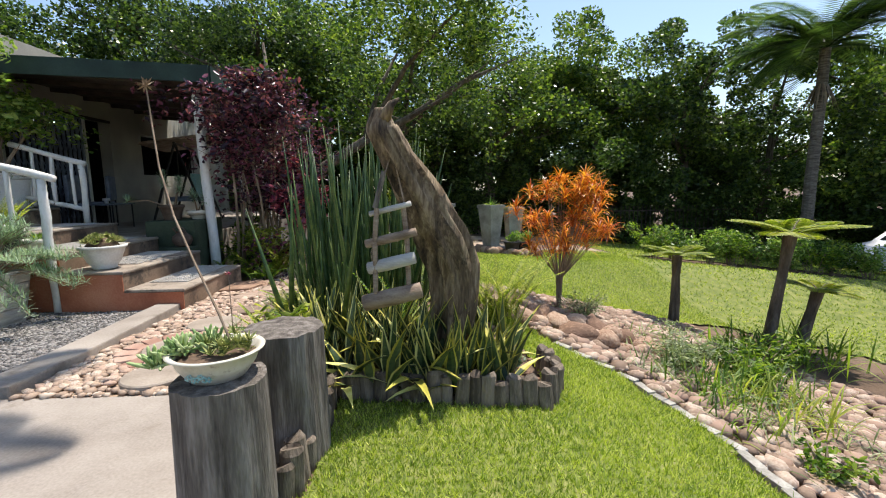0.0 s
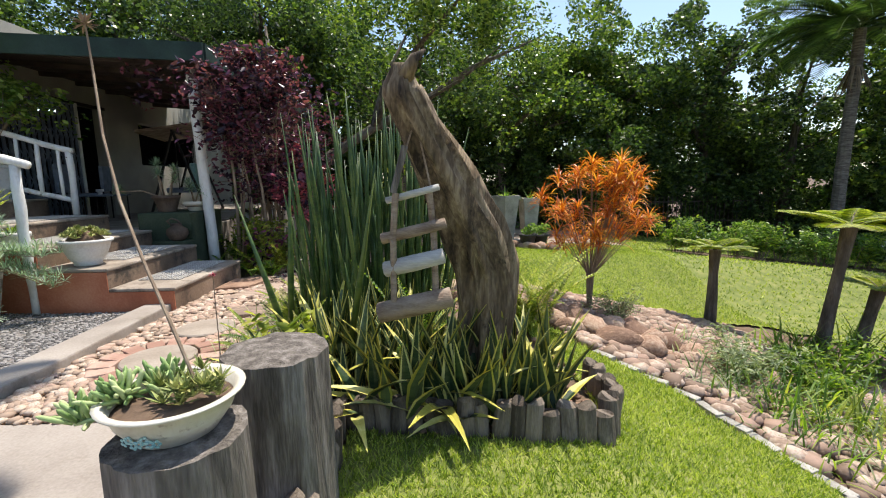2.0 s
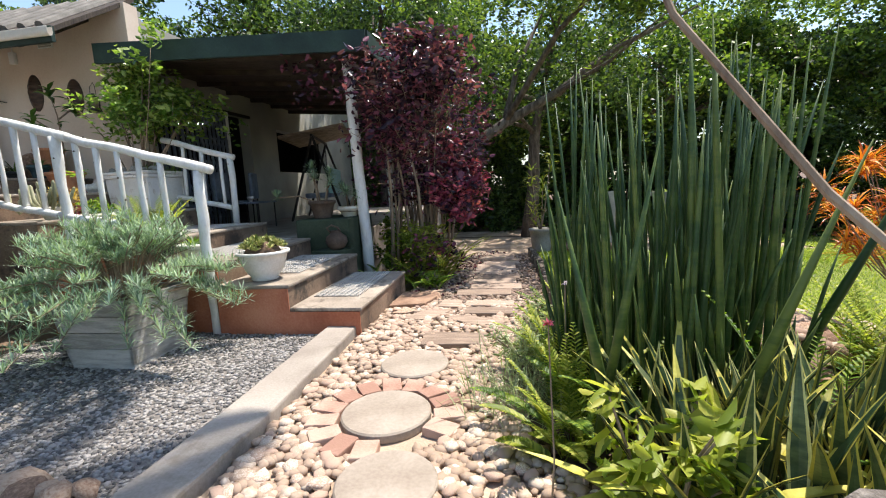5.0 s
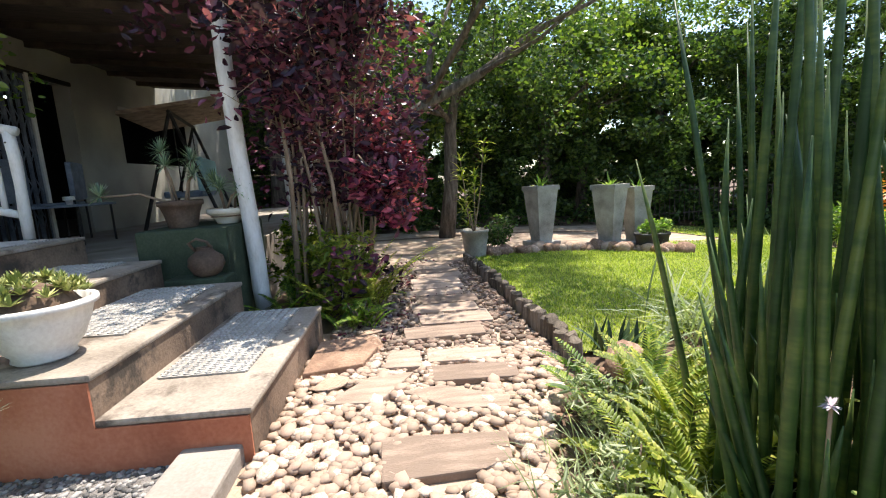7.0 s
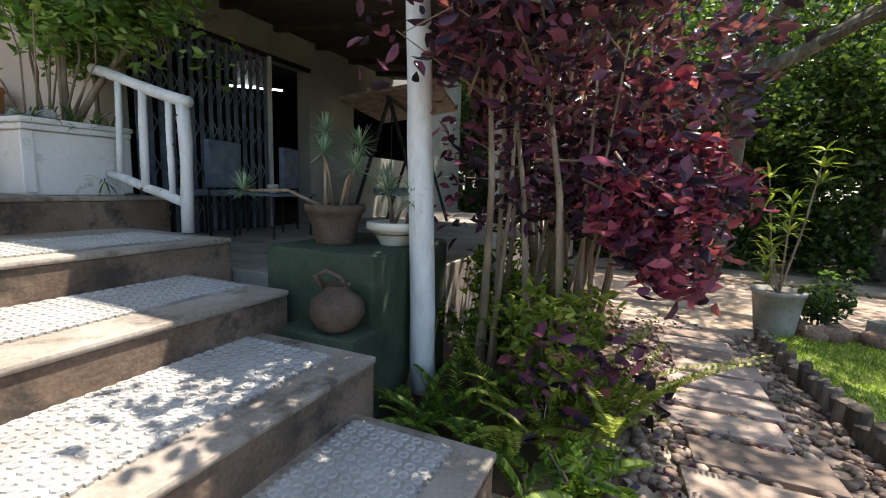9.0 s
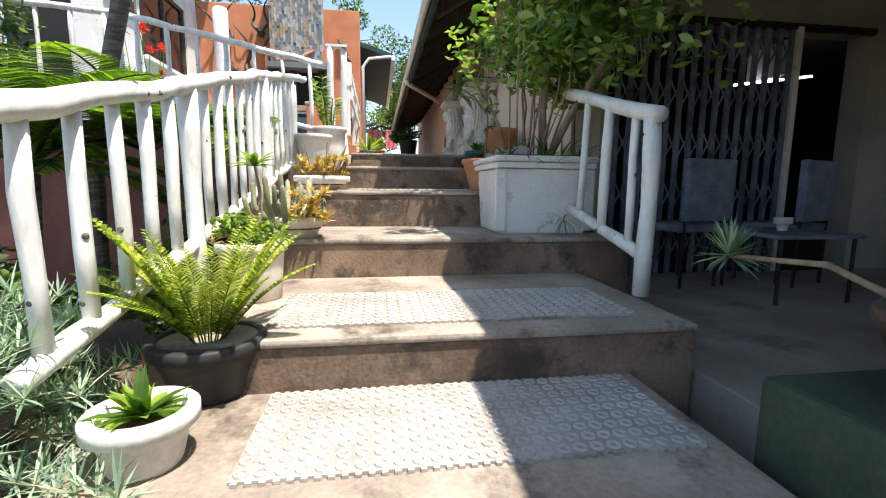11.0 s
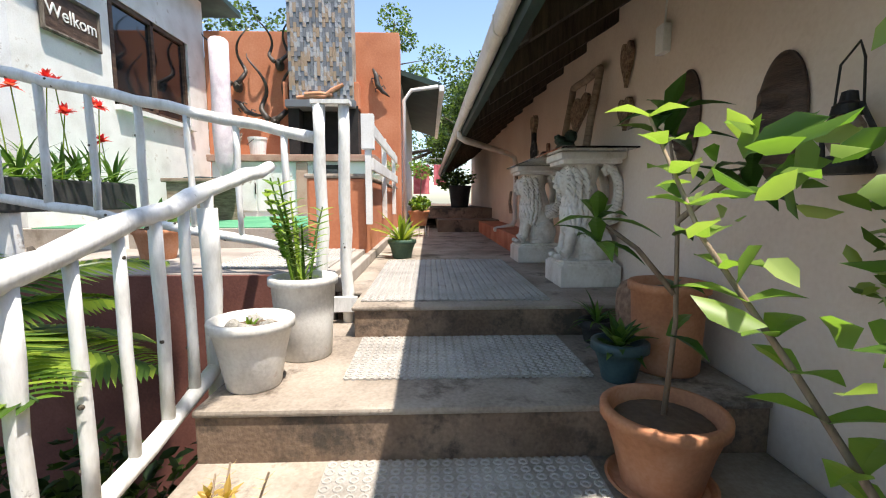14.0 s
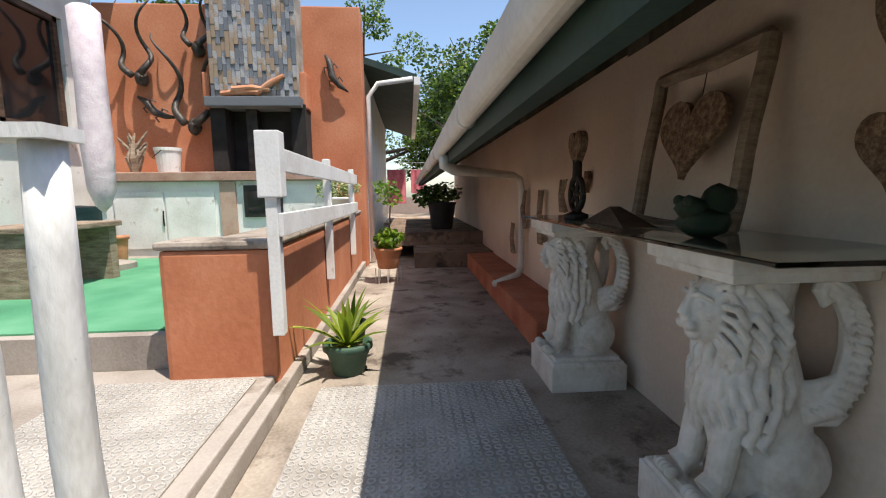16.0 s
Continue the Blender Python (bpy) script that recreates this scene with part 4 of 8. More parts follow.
M_REDCLOTH = surface("red_towel", ((0.5, 0.1, 0.12), (0.62, 0.17, 0.2), (0.7, 0.28, 0.3)), 6, 0.95, 0.3)
M_REDFLOWER = leafy("red_flower_petal", (0.5, 0.02, 0.03), (0.65, 0.04, 0.05), (0.75, 0.12, 0.1), 0.5, 0.3)
M_HORN = surface("dark_horn", ((0.02, 0.015, 0.012), (0.05, 0.04, 0.032), (0.09, 0.075, 0.06)), 12, 0.5, 0.4)
M_CARPAINT = surface("white_car_paint", ((0.72, 0.73, 0.75), (0.78, 0.79, 0.8)), 2, 0.25, 0, spec=0.6)
M_TYRE = surface("tyre_rubber", ((0.012, 0.012, 0.012), (0.025, 0.025, 0.025)), 8, 0.85, 0.1)
M_BLACKGLASS = surface("tinted_glass", ((0.01, 0.012, 0.014), (0.02, 0.022, 0.025)), 1, 0.06, 0, spec=0.8)
M_FLAME = surface("soot", ((0.01, 0.01, 0.01), (0.03, 0.027, 0.025)), 5, 0.95, 0.2)
M_GLASS = bpy.data.materials.new("clear_glass")
M_GLASS.use_nodes = True
M_GLASS.node_tree.nodes["Principled BSDF"].inputs["Transmission Weight"].default_value = 1.0
M_GLASS.node_tree.nodes["Principled BSDF"].inputs["Roughness"].default_value = 0.03
M_GLASS.node_tree.nodes["Principled BSDF"].inputs["Base Color"].default_value = (0.75, 0.85, 0.82, 1)
M_TUBE = bpy.data.materials.new("fluorescent_tube")
M_TUBE.use_nodes = True
M_TUBE.node_tree.nodes["Principled BSDF"].inputs["Emission Color"].default_value = (0.9, 0.95, 1, 1)
M_TUBE.node_tree.nodes["Principled BSDF"].inputs["Emission Strength"].default_value = 4.0


# ---- pots and plants ----
def pot_body(parent, material, r0, r1, h, rim=0.015, soil=True, seg=28, wall=0.014, name="pot_body"):
    g = Geo().lathe([(r0 * 0.95, 0), (r0, 0.01), (r0 + (r1 - r0) * 0.5, h * 0.5), (r1, h - 0.045), (r1 + rim, h - 0.04), (r1 + rim, h - 0.006), (r1 + rim - 0.006, h), (r1 - wall, h), (r1 - wall - 0.004, h - 0.06), (0.01, h - 0.06)], (0, 0, 0), seg)
    ob = g.part(name, material, parent, smooth=False, bevel=0)
    ob.data.shade_smooth()
    if soil:
        s = Geo().lathe([(r1 - wall - 0.002, h - 0.07), (r1 * 0.8, h - 0.045), (r1 * 0.4, h - 0.03), (0.004, h - 0.028)], (0, 0, 0), 18)
        s.part("soil", M_SOIL, parent)
    return ob


def rosette(g, rnd, at, n, length, width, tilt=(0.2, 1.2), droop=0.3, segs=3, fold=0.3):
    for i in range(n):
        a = 2.4 * i + rnd.uniform(-0.2, 0.2)
        e = tilt[0] + (tilt[1] - tilt[0]) * rnd.random()
        g.blade(at, (math.cos(a) * math.cos(e), math.sin(a) * math.cos(e), math.sin(e)), length * rnd.uniform(0.75, 1.15), width, droop, segs, fold)


def frond(rachis, leaf, base, way, length, pairs, pinna, width, droop=0.8, r=0.006, v=0.35, start=0.12):
    """A feather leaf: a bending rachis with narrow leaflets on both sides."""
    p, d = Vector(base), Vector(way).normalized()
    pts, dirs = [p.copy()], [d.copy()]
    n = 10
    for _ in range(n):
        p = p + d * (length / n)
        d = (d + Vector((0, 0, -droop / n))).normalized()
        pts.append(p.copy())
        dirs.append(d.copy())
    rachis.tube(pts, [r * (1 - 0.8 * i / n) for i in range(n + 1)], 5)
    for k in range(pairs):
        u = start + (1 - start) * (k + 0.5) / pairs
        i = min(n - 1, int(u * n))
        q = pts[i].lerp(pts[i + 1], u * n - i)
        dd = dirs[i]
        side = dd.cross(Vector((0, 0, 1)))
        side = side.normalized() if side.length > 0.05 else Vector((1, 0, 0))
        L = pinna * (math.sin(math.pi * min(1, 0.15 + 0.85 * u)) ** 0.6) * 1.05 + pinna * 0.05
        for s in (-1, 1):
            leaf.blade(q, side * s + dd * 0.45 + Vector((0, 0, v)), L, width, 0.5, 2, 0.2)


def leaf_bush(parent, name, rr, centers, radius, count, size, material, long=1.8, flat=0.5):
    c = clumped(rr, centers, radius, count)
    ob = new(name, numpy_mesh(name, *scatter_ovals(rr, c, size, flat, long), material))
    ob.parent = parent
    return ob


def potted(label, at, material, r0, r1, h, category="potted plant", group=""):
    t = empty("potted_plant", label, category, at, group)
    pot_body(t, material, r0, r1, h)
    return t


def arching_shoot(parent, pts, pairs):
    """A bending shoot with paired oval leaves along it."""
    rnd = random.Random(5)
    pts = [Vector(p) for p in pts]
    n = len(pts) - 1
    shoot = Geo().tube(pts, [0.009 - 0.006 * i / n for i in range(n + 1)], 7).part("shoot", M_TWIG, parent, "slender arching shoot", smooth=True)
    for k in range(pairs):
        u = (0.3 + 0.7 * k / (pairs - 1)) * n
        i = min(n - 1, int(u))
        p = pts[i].lerp(pts[i + 1], u - i)
        a = 2.1 * k
        for side in (0, math.pi):
            Geo().blade(p, (math.cos(a + side), math.sin(a + side), 0.45), rnd.uniform(0.09, 0.125) * (1 - 0.3 * k / pairs), 0.058, 0.6, 6, 0.3).part("leaf", M_LIGHTLEAF, shoot)


# white box planter with a large shrub
def box_planter():
    t = empty("box_planter", "white-painted square concrete planter with a tall green shrub", "planter", (-5.88, 6.455, 1.0))
    g = Geo().box(-0.3, 0.3, -0.3, 0.3, 0.0, 0.41, 0.02)
    g.part("planter_box", M_WHITEPAINT, t, bevel=0.012)
    Geo().box(-0.325, 0.325, -0.325, 0.325, 0.412, 0.45).part("rim", M_WHITEPAINT, t, bevel=0.012)
    Geo().box(-0.335, 0.335, -0.335, 0.335, 0.452, 0.49).part("rim_lip", M_WHITEPAINT, t, bevel=0.016)
    for y in (-0.29, 0.29):
        Geo().box(0.285, 0.305, y - 0.035, y + 0.035, 0.02, 0.41).part("corner_moulding", M_WHITEPAINT, t, bevel=0.008)
    Geo().box(-0.31, 0.31, -0.29, 0.29, 0.47, 0.495).part("soil", M_SOIL, t)
    rnd, rr = random.Random(31), np.random.default_rng(31)
    stems, tips = Geo(), []
    for i in range(12):
        a, s = rnd.uniform(0, 6.28), rnd.uniform(0.03, 0.2)
        b = Vector((s * math.cos(a), s * math.sin(a) + 0.03, 0.44))
        e = Vector((b.x * 3.2 + rnd.uniform(-0.2, 0.25), b.y * 2.6 + 0.1, rnd.uniform(1.2, 2.0)))
        m = b.lerp(e, 0.5) + Vector((rnd.uniform(-0.08, 0.08), rnd.uniform(-0.08, 0.08), 0))
        k = rnd.uniform(0.7, 1.9)
        stems.tube([b, m, e], [0.0075 * k, 0.006 * k, 0.002], 6)
        tips += [np.array(e), np.array(m.lerp(e, 0.6)), np.array(e) + rr.normal(0, 0.15, 3), np.array(m.lerp(e, 0.8)) + rr.normal(0, 0.12, 3)]
    stems.tube([(0.05, 0.08, 0.44), (0.15, 0.2, 0.75), (0.3, 0.4, 1.15), (0.5, 0.55, 1.3)], [0.03, 0.024, 0.016, 0.005], 9)
    stems.tube([(-0.02, 0.1, 0.44), (0.03, 0.06, 0.8), (-0.04, 0.12, 1.2), (0.05, 0.1, 1.6)], [0.035, 0.027, 0.02, 0.006], 9)
    tips += [np.array((0.15 + 0.09 * k, -0.1 + 0.09 * k, 1.0 + 0.12 * (k % 4))) for k in range(9)]
    tips += [np.array((0.45, 0.5, 1.35)), np.array((0.3, 0.35, 1.5)), np.array((0.2, 0.3, 1.7))]
    stems.part("stems", M_TWIG, t, smooth=True)
    leaf_bush(t, "foliage", rr, tips, rr.uniform(0.14, 0.24, len(tips)), 2300, 0.08, M_LIGHTLEAF, 2.0)
    arching_shoot(t, [(-0.15, -0.1, 0.47), (-0.2, -0.18, 0.75), (-0.29, -0.32, 1.02), (-0.38, -0.42, 1.22), (-0.5, -0.46, 1.44)], 12)
    sp = Geo()
    for k in range(5):
        rosette(sp, rnd, (0.2 + 0.02 * k, -0.22 + 0.11 * k, 0.45), 16, 0.26, 0.014, (0.2, 1.3), 1.4, 5)
    rosette(sp, rnd, (0.36, 0.1, 0.1), 14, 0.16, 0.008, (-1.2, 0.8), 1.2, 4)
    sp.part("spider_plant", M_BROADLEAF, t)
    for k in range(6):
        boulder_part(t, (0.1 * k - 0.25, -0.22 + 0.04 * (k % 3), 0.51), 0.045 + 0.012 * (k % 2), k)


def boulder_mesh(seed, material, rough=0.25, sub=2):
    bm = bmesh.new()
    bmesh.ops.create_icosphere(bm, subdivisions=sub, radius=1)
    o = Vector((seed * 3.7, seed * 1.9, seed * 0.7))
    for v in bm.verts:
        v.co *= 1 + rough * noise.noise(v.co * 1.1 + o) + rough * 0.5 * noise.noise(v.co * 2.7 + o)
    me = bpy.data.meshes.new("stone")
    bm.to_mesh(me)
    bm.free()
    me.shade_smooth()
    me.materials.append(material)
    return me


PALE_STONES = [boulder_mesh(40 + k, M_STONEURN, 0.75) for k in range(3)]


def boulder_part(parent, at, r, k):
    ob = new("stone", PALE_STONES[k % 3])
    ob.parent = parent
    ob.matrix_basis = pose(*at, 20 * k, 0, 50 * k) @ Matrix.Diagonal((r, r * 0.8, r * 0.7, 1))


box_planter()


def terracotta_tree():
    """Big-leaved plant in the terracotta pot."""
    t = potted("large round terracotta pot with a tall broad-leaved plant", (-7.0, 6.4, 1.26), M_TERRACOTTA, 0.135, 0.2, 0.29)
    Geo().lathe([(0.17, 0.0), (0.19, 0.02), (0.18, 0.022), (0.16, 0.006), (0.01, 0.006)], (0, 0, -0.0), 28).part("saucer", M_TERRACOTTA, t)
    rnd = random.Random(8)
    st, lf = Geo(), Geo()
    for lines in ([(0, 0, 0.24), (0.01, 0.02, 0.6), (0.02, 0.0, 1.0), (-0.02, -0.03, 1.3)], [(0.01, 0.01, 0.7), (-0.04, -0.1, 0.85), (-0.1, -0.22, 0.95)], [(0.02, 0.0, 0.95), (0.05, 0.12, 1.06), (0.08, 0.2, 1.12)]):
        st.tube(lines, [0.011, 0.009, 0.007, 0.004][:len(lines)], 6)
        e = Vector(lines[-1])
        for z in (0, -0.08):
            rosette(lf, rnd, e + Vector((0, 0, z)), 6, 0.21, 0.06, (-0.1, 1.0), 0.8, 6, 0.35)
    for z in (0.55, 0.72, 0.9, 1.1):
        rosette(lf, rnd, (0.01, 0.0, z), 2, 0.18, 0.055, (0.1, 0.6), 0.8, 6, 0.35)
    st.part("stems", M_TWIG, t, smooth=True)
    lf.part("leaves", M_BROADLEAF, t)


terracotta_tree()


t = potted("tall plain terracotta cylinder pot standing empty", (-7.55, 6.7, 1.48), M_TERRACOTTA, 0.15, 0.165, 0.42, "pot")
t = potted("small dark teal pot with a leafy plant", (-7.42, 6.42, 1.48), M_POTBLUE, 0.075, 0.11, 0.18)
g = Geo()
rosette(g, random.Random(3), (0, 0, 0.14), 30, 0.16, 0.05, (0.1, 1.3), 0.9, 4)
g.part("leaves", M_BROADLEAF, t)
ob = tagged(new("standing_stone", boulder_mesh(77, M_ROCK, 0.3, 3)), "smooth grey-brown standing stone beside the pots", "stone")
ob.matrix_basis = pose(-7.86, 6.72, 1.66) @ Matrix.Diagonal((0.16, 0.13, 0.22, 1))
ob = tagged(new("pale_rock", boulder_mesh(78, M_POTWHITE, 0.5, 3)), "knobbly pale rock beside the terracotta pot", "stone")
ob.matrix_basis = pose(-6.5, 6.36, 1.33) @ Matrix.Diagonal((0.14, 0.1, 0.09, 1))
t = potted("small black pot with a grassy plant", (-7.95, 6.52, 1.48), M_POTBLACK, 0.07, 0.09, 0.13)
g = Geo()
rosette(g, random.Random(4), (0, 0, 0.1), 26, 0.2, 0.018, (0.3, 1.4), 1.2, 4)
g.part("leaves", M_BROADLEAF, t)


def white_pot_zz(at, r0, r1, h, seed, label, tall):
    t = potted(label, at, M_POTWHITE, r0, r1, h)
    rnd = random.Random(seed)
    st, lf = Geo(), Geo()
    if tall:
        for k in range(9):
            a = rnd.uniform(0, 6.28)
            e = Vector((math.cos(a) * 0.2, math.sin(a) * 0.16, h + rnd.uniform(0.25, 0.5)))
            b = Vector((math.cos(a) * 0.05, math.sin(a) * 0.05, h - 0.04))
            st.tube([b, b.lerp(e, 0.5) + Vector((0, 0, 0.05)), e], [0.008, 0.007, 0.004], 5)
            for j in range(8):
                p = b.lerp(e, 0.3 + 0.09 * j)
                for s in (0, 3.14):
                    lf.blade(p, (math.cos(a + 1.57 + s), math.sin(a + 1.57 + s), 0.4), 0.095, 0.04, 0.3, 3)
        rosette(lf, rnd, (0, 0, h - 0.03), 16, 0.2, 0.014, (0.3, 1.4), 1.0, 4)
        st.part("stems", M_FERN, t)
        lf.part("leaves", M_LIGHTLEAF, t)
    else:
        rosette(lf, rnd, (0.02, 0, h - 0.05), 10, 0.07, 0.02, (0.3, 1.4), 0.2, 2)
        lf.part("leaves", M_FERN, t)
        for k in range(4):
            boulder_part(t, (0.07 * math.cos(k * 1.7), 0.07 * math.sin(k * 1.7), h - 0.03), 0.035, k)
    return t


white_pot_zz((-7.42, 4.8, 1.48), 0.115, 0.165, 0.3, 1, "weathered white plastic pot with a small succulent and stones", False)
white_pot_zz((-7.8, 4.92, 1.48), 0.135, 0.16, 0.42, 2, "tall weathered white pot with leafy stems", True)


def tan_bowl():
    t = potted("low white bowl of golden dry succulents on the step", (-6.5, 4.98, 1.26), M_POTWHITE, 0.12, 0.2, 0.11)
    rnd = random.Random(11)
    g, s = Geo(), Geo()
    for k in range(60):
        a, r = rnd.uniform(0, 6.28), 0.2 * math.sqrt(rnd.random())
        p = Vector((r * math.cos(a), r * math.sin(a), 0.1 + rnd.uniform(0, 0.14)))
        s.tube([(p.x * 0.7, p.y * 0.7, 0.06), p], 0.004, 5)
        rosette(g, rnd, p, 9, 0.055, 0.02, (-0.1, 1.2), 0.2, 2)
    for k in range(16):
        a = rnd.uniform(0, 6.28)
        b, e = Vector((0.1 * math.cos(a), 0.1 * math.sin(a), 0.08)), Vector((0.2 * math.cos(a), 0.2 * math.sin(a), rnd.uniform(0.2, 0.36)))
        s.tube([b, e], [0.005, 0.003], 5)
        for j in range(8):
            rosette(g, rnd, b.lerp(e, 0.4 + 0.075 * j), 3, 0.03, 0.008, (0.1, 0.6), 0.1, 1)
    s.part("stems", M_TWIG, t)
    g.part("rosettes", M_DRYLEAF, t)


tan_bowl()


def fingers():
    t = potted("pale finger cactus and golden rosettes in a low pot", (-5.52, 4.96, 1.0), M_POTCREAM, 0.1, 0.14, 0.12)
    rnd = random.Random(12)
    c, g = Geo(), Geo()
    for k in range(38):
        a, r = rnd.uniform(0, 6.28), 0.17 * rnd.random()
        b = Vector((r * math.cos(a) - 0.05, r * math.sin(a) - 0.08, 0.07))
        e = b + Vector((math.cos(a) * rnd.uniform(0.04, 0.2), math.sin(a) * rnd.uniform(0.03, 0.14), rnd.uniform(0.08, 0.28)))
        m = b.lerp(e, 0.55) + Vector((math.cos(a), math.sin(a), -0.6)) * 0.03
        c.tube([b, m, e, e + (e - m).normalized() * 0.012], [0.014, 0.016, 0.013, 0.003], 6)
    for k in range(26):
        p = Vector((rnd.uniform(-0.05, 0.2), rnd.uniform(-0.05, 0.17), rnd.uniform(0.08, 0.26)))
        rosette(g, rnd, p, 9, 0.065, 0.02, (-0.2, 1.1), 0.1, 2)
    c.part("cactus_fingers", M_SUCC, t, smooth=True)
    g.part("rosettes", M_DRYLEAF, t)


fingers()


def bowl_pot(at, label, material_leaf, seed, r=0.2, h=0.25):
    t = empty("bowl_planter", label, "planter", at, "white bowls on the steps")
    g = Geo().lathe([(0.1, 0), (0.115, 0.012), (0.11, 0.03), (0.15, 0.08), (0.185, 0.17), (r, h - 0.03), (r + 0.02, h - 0.025), (r + 0.02, h), (r - 0.012, h), (r - 0.02, h - 0.05), (0.01, h - 0.05)], (0, 0, 0), 32)
    g.part("bowl", M_POTWHITE, t, smooth=True)
    Geo().lathe([(r - 0.02, h - 0.05), (r * 0.6, h + 0.04), (0.004, h + 0.09)], (0, 0, 0), 20).part("soil", M_SOIL, t)
    rnd = random.Random(seed)
    lf = Geo()
    for k in range(46):
        a, q = rnd.uniform(0, 6.28), (r - 0.02) * math.sqrt(rnd.random())
        rosette(lf, rnd, (q * math.cos(a), q * math.sin(a), h + 0.11 * (1 - (q / r) ** 2) - 0.01), 20, rnd.uniform(0.045, 0.062), 0.015, (0.1, 1.4), -0.2, 2, 0.4)
    lf.part("rosettes", material_leaf, t)
    return t


bowl_pot((-3.38, 4.84, 0.41), "flaking white footed bowl full of rosette succulents", M_SUCCBROWN, 21)
t = potted("white pot with leafy green plant behind the bowl", (-4.02, 4.82, 0.59), M_POTWHITE, 0.085, 0.115, 0.15)
g = Geo()
rosette(g, random.Random(6), (0, 0, 0.12), 40, 0.12, 0.035, (0.1, 1.3), 0.6, 3)
g.part("leaves", M_FERN, t)

t = potted("bright yellow-green sword fern in a black pot", (-4.42, 4.84, 0.59), M_POTBLACK, 0.12, 0.17, 0.2)
ra, lf = Geo(), Geo()
rnd = random.Random(9)
for k in range(34):
    a = 2.4 * k
    frond(ra, lf, (0.04 * math.cos(a), 0.04 * math.sin(a), 0.17), (math.cos(a) * 0.7, math.sin(a) * 0.7, rnd.uniform(0.9, 2.6)), rnd.uniform(0.34, 0.52), 26, 0.05, 0.016, 0.8, 0.003)
ra.part("fern_stalks", M_FERN, t)
lf.part("fronds", M_YELLOWGREEN, t)

t = potted("cream cylinder pot of bright green and pink leaves", (-4.98, 4.84, 0.78), M_POTCREAM, 0.125, 0.14, 0.26)
rr = np.random.default_rng(14)
leaf_bush(t, "foliage", rr, [(0.08 * math.cos(k), 0.08 * math.sin(k), 0.28 + 0.01 * k) for k in range(7)], 0.08, 420, 0.035, M_FERN)
leaf_bush(t, "pink_foliage", rr, [(-0.04, -0.1, 0.3), (0.02, -0.12, 0.28)], 0.06, 70, 0.03, M_RED)
g, st = Geo(), Geo()
st.tube([(-0.1, 0.0, 0.22), (-0.14, 0.02, 0.45), (-0.12, 0.0, 0.6)], [0.011, 0.009, 0.005], 6)
rosette(g, random.Random(2), (-0.12, 0, 0.6), 16, 0.13, 0.04, (0.0, 0.8), 0.7, 3)
st.part("stem", M_TWIG, t)
g.part("crown_leaves", M_FERN, t)


# wooden trough with a silvery shrub
def trough():
    t = empty("wooden_trough", "weathered grey slatted wooden planter with a blue-green needle shrub", "planter", (-4.06, 4.1, 0.0))
    w, d, h = 0.245, 0.235, 0.5
    fl = 0.06
    for k in range(4):
        z0, z1 = 0.04 + k * 0.115, 0.04 + (k + 1) * 0.115 - 0.006
        a0, a1 = fl * z0 / h, fl * z1 / h
        for s in (-1, 1):
            Geo().add([(-w - a0, s * (d + a0), z0), (w + a0, s * (d + a0), z0), (w + a1, s * (d + a1), z1), (-w - a1, s * (d + a1), z1), (-w - a0, s * (d + a0 - 0.022), z0), (w + a0, s * (d + a0 - 0.022), z0), (w + a1, s * (d + a1 - 0.022), z1), (-w - a1, s * (d + a1 - 0.022), z1)],
                      [(0, 1, 2, 3), (7, 6, 5, 4), (0, 4, 5, 1), (1, 5, 6, 2), (2, 6, 7, 3), (3, 7, 4, 0)]).part("plank", M_GREYWOOD, t)
            Geo().add([(s * (w + a0), -d - a0, z0), (s * (w + a0), d + a0, z0), (s * (w + a1), d + a1, z1), (s * (w + a1), -d - a1, z1), (s * (w + a0 - 0.022), -d - a0, z0), (s * (w + a0 - 0.022), d + a0, z0), (s * (w + a1 - 0.022), d + a1, z1), (s * (w + a1 - 0.022), -d - a1, z1)],
                      [(0, 1, 2, 3), (7, 6, 5, 4), (0, 4, 5, 1), (1, 5, 6, 2), (2, 6, 7, 3), (3, 7, 4, 0)]).part("plank", M_GREYWOOD, t)
    Geo().box(-w, w, -d, d, 0.0, 0.05).part("base_board", M_GREYWOOD, t)
    Geo().box(-w - 0.02, w + 0.02, -d - 0.02, d + 0.02, 0.4, 0.46).part("soil", M_SOIL, t)
    rnd = random.Random(17)
    st, lf = Geo(), Geo()
    for k in range(150):
        a, u = rnd.uniform(0, 6.28), math.sqrt(rnd.random())
        b = Vector((0.18 * u * math.cos(a), 0.18 * u * math.sin(a), 0.45))
        e = Vector((0.85 * u * math.cos(a), 0.85 * u * math.sin(a), 0.48 + (0.38 + 0.24 * rnd.random()) * (1 - 0.85 * u * u) - (0.42 * rnd.random() if u > 0.65 else 0)))
        m = b.lerp(e, 0.5) + Vector((0, 0, 0.1))
        st.tube([b, m, e], [0.007, 0.005, 0.003], 5)
        for j in range(7):
            p = m.lerp(e, j / 6)
            rosette(lf, rnd, p, 13, 0.1, 0.0075, (-0.2, 1.3), 0.2, 2, 0.1)
    st.part("stems", M_TWIG, t)
    lf.part("needles", M_SILVER, t)


trough()


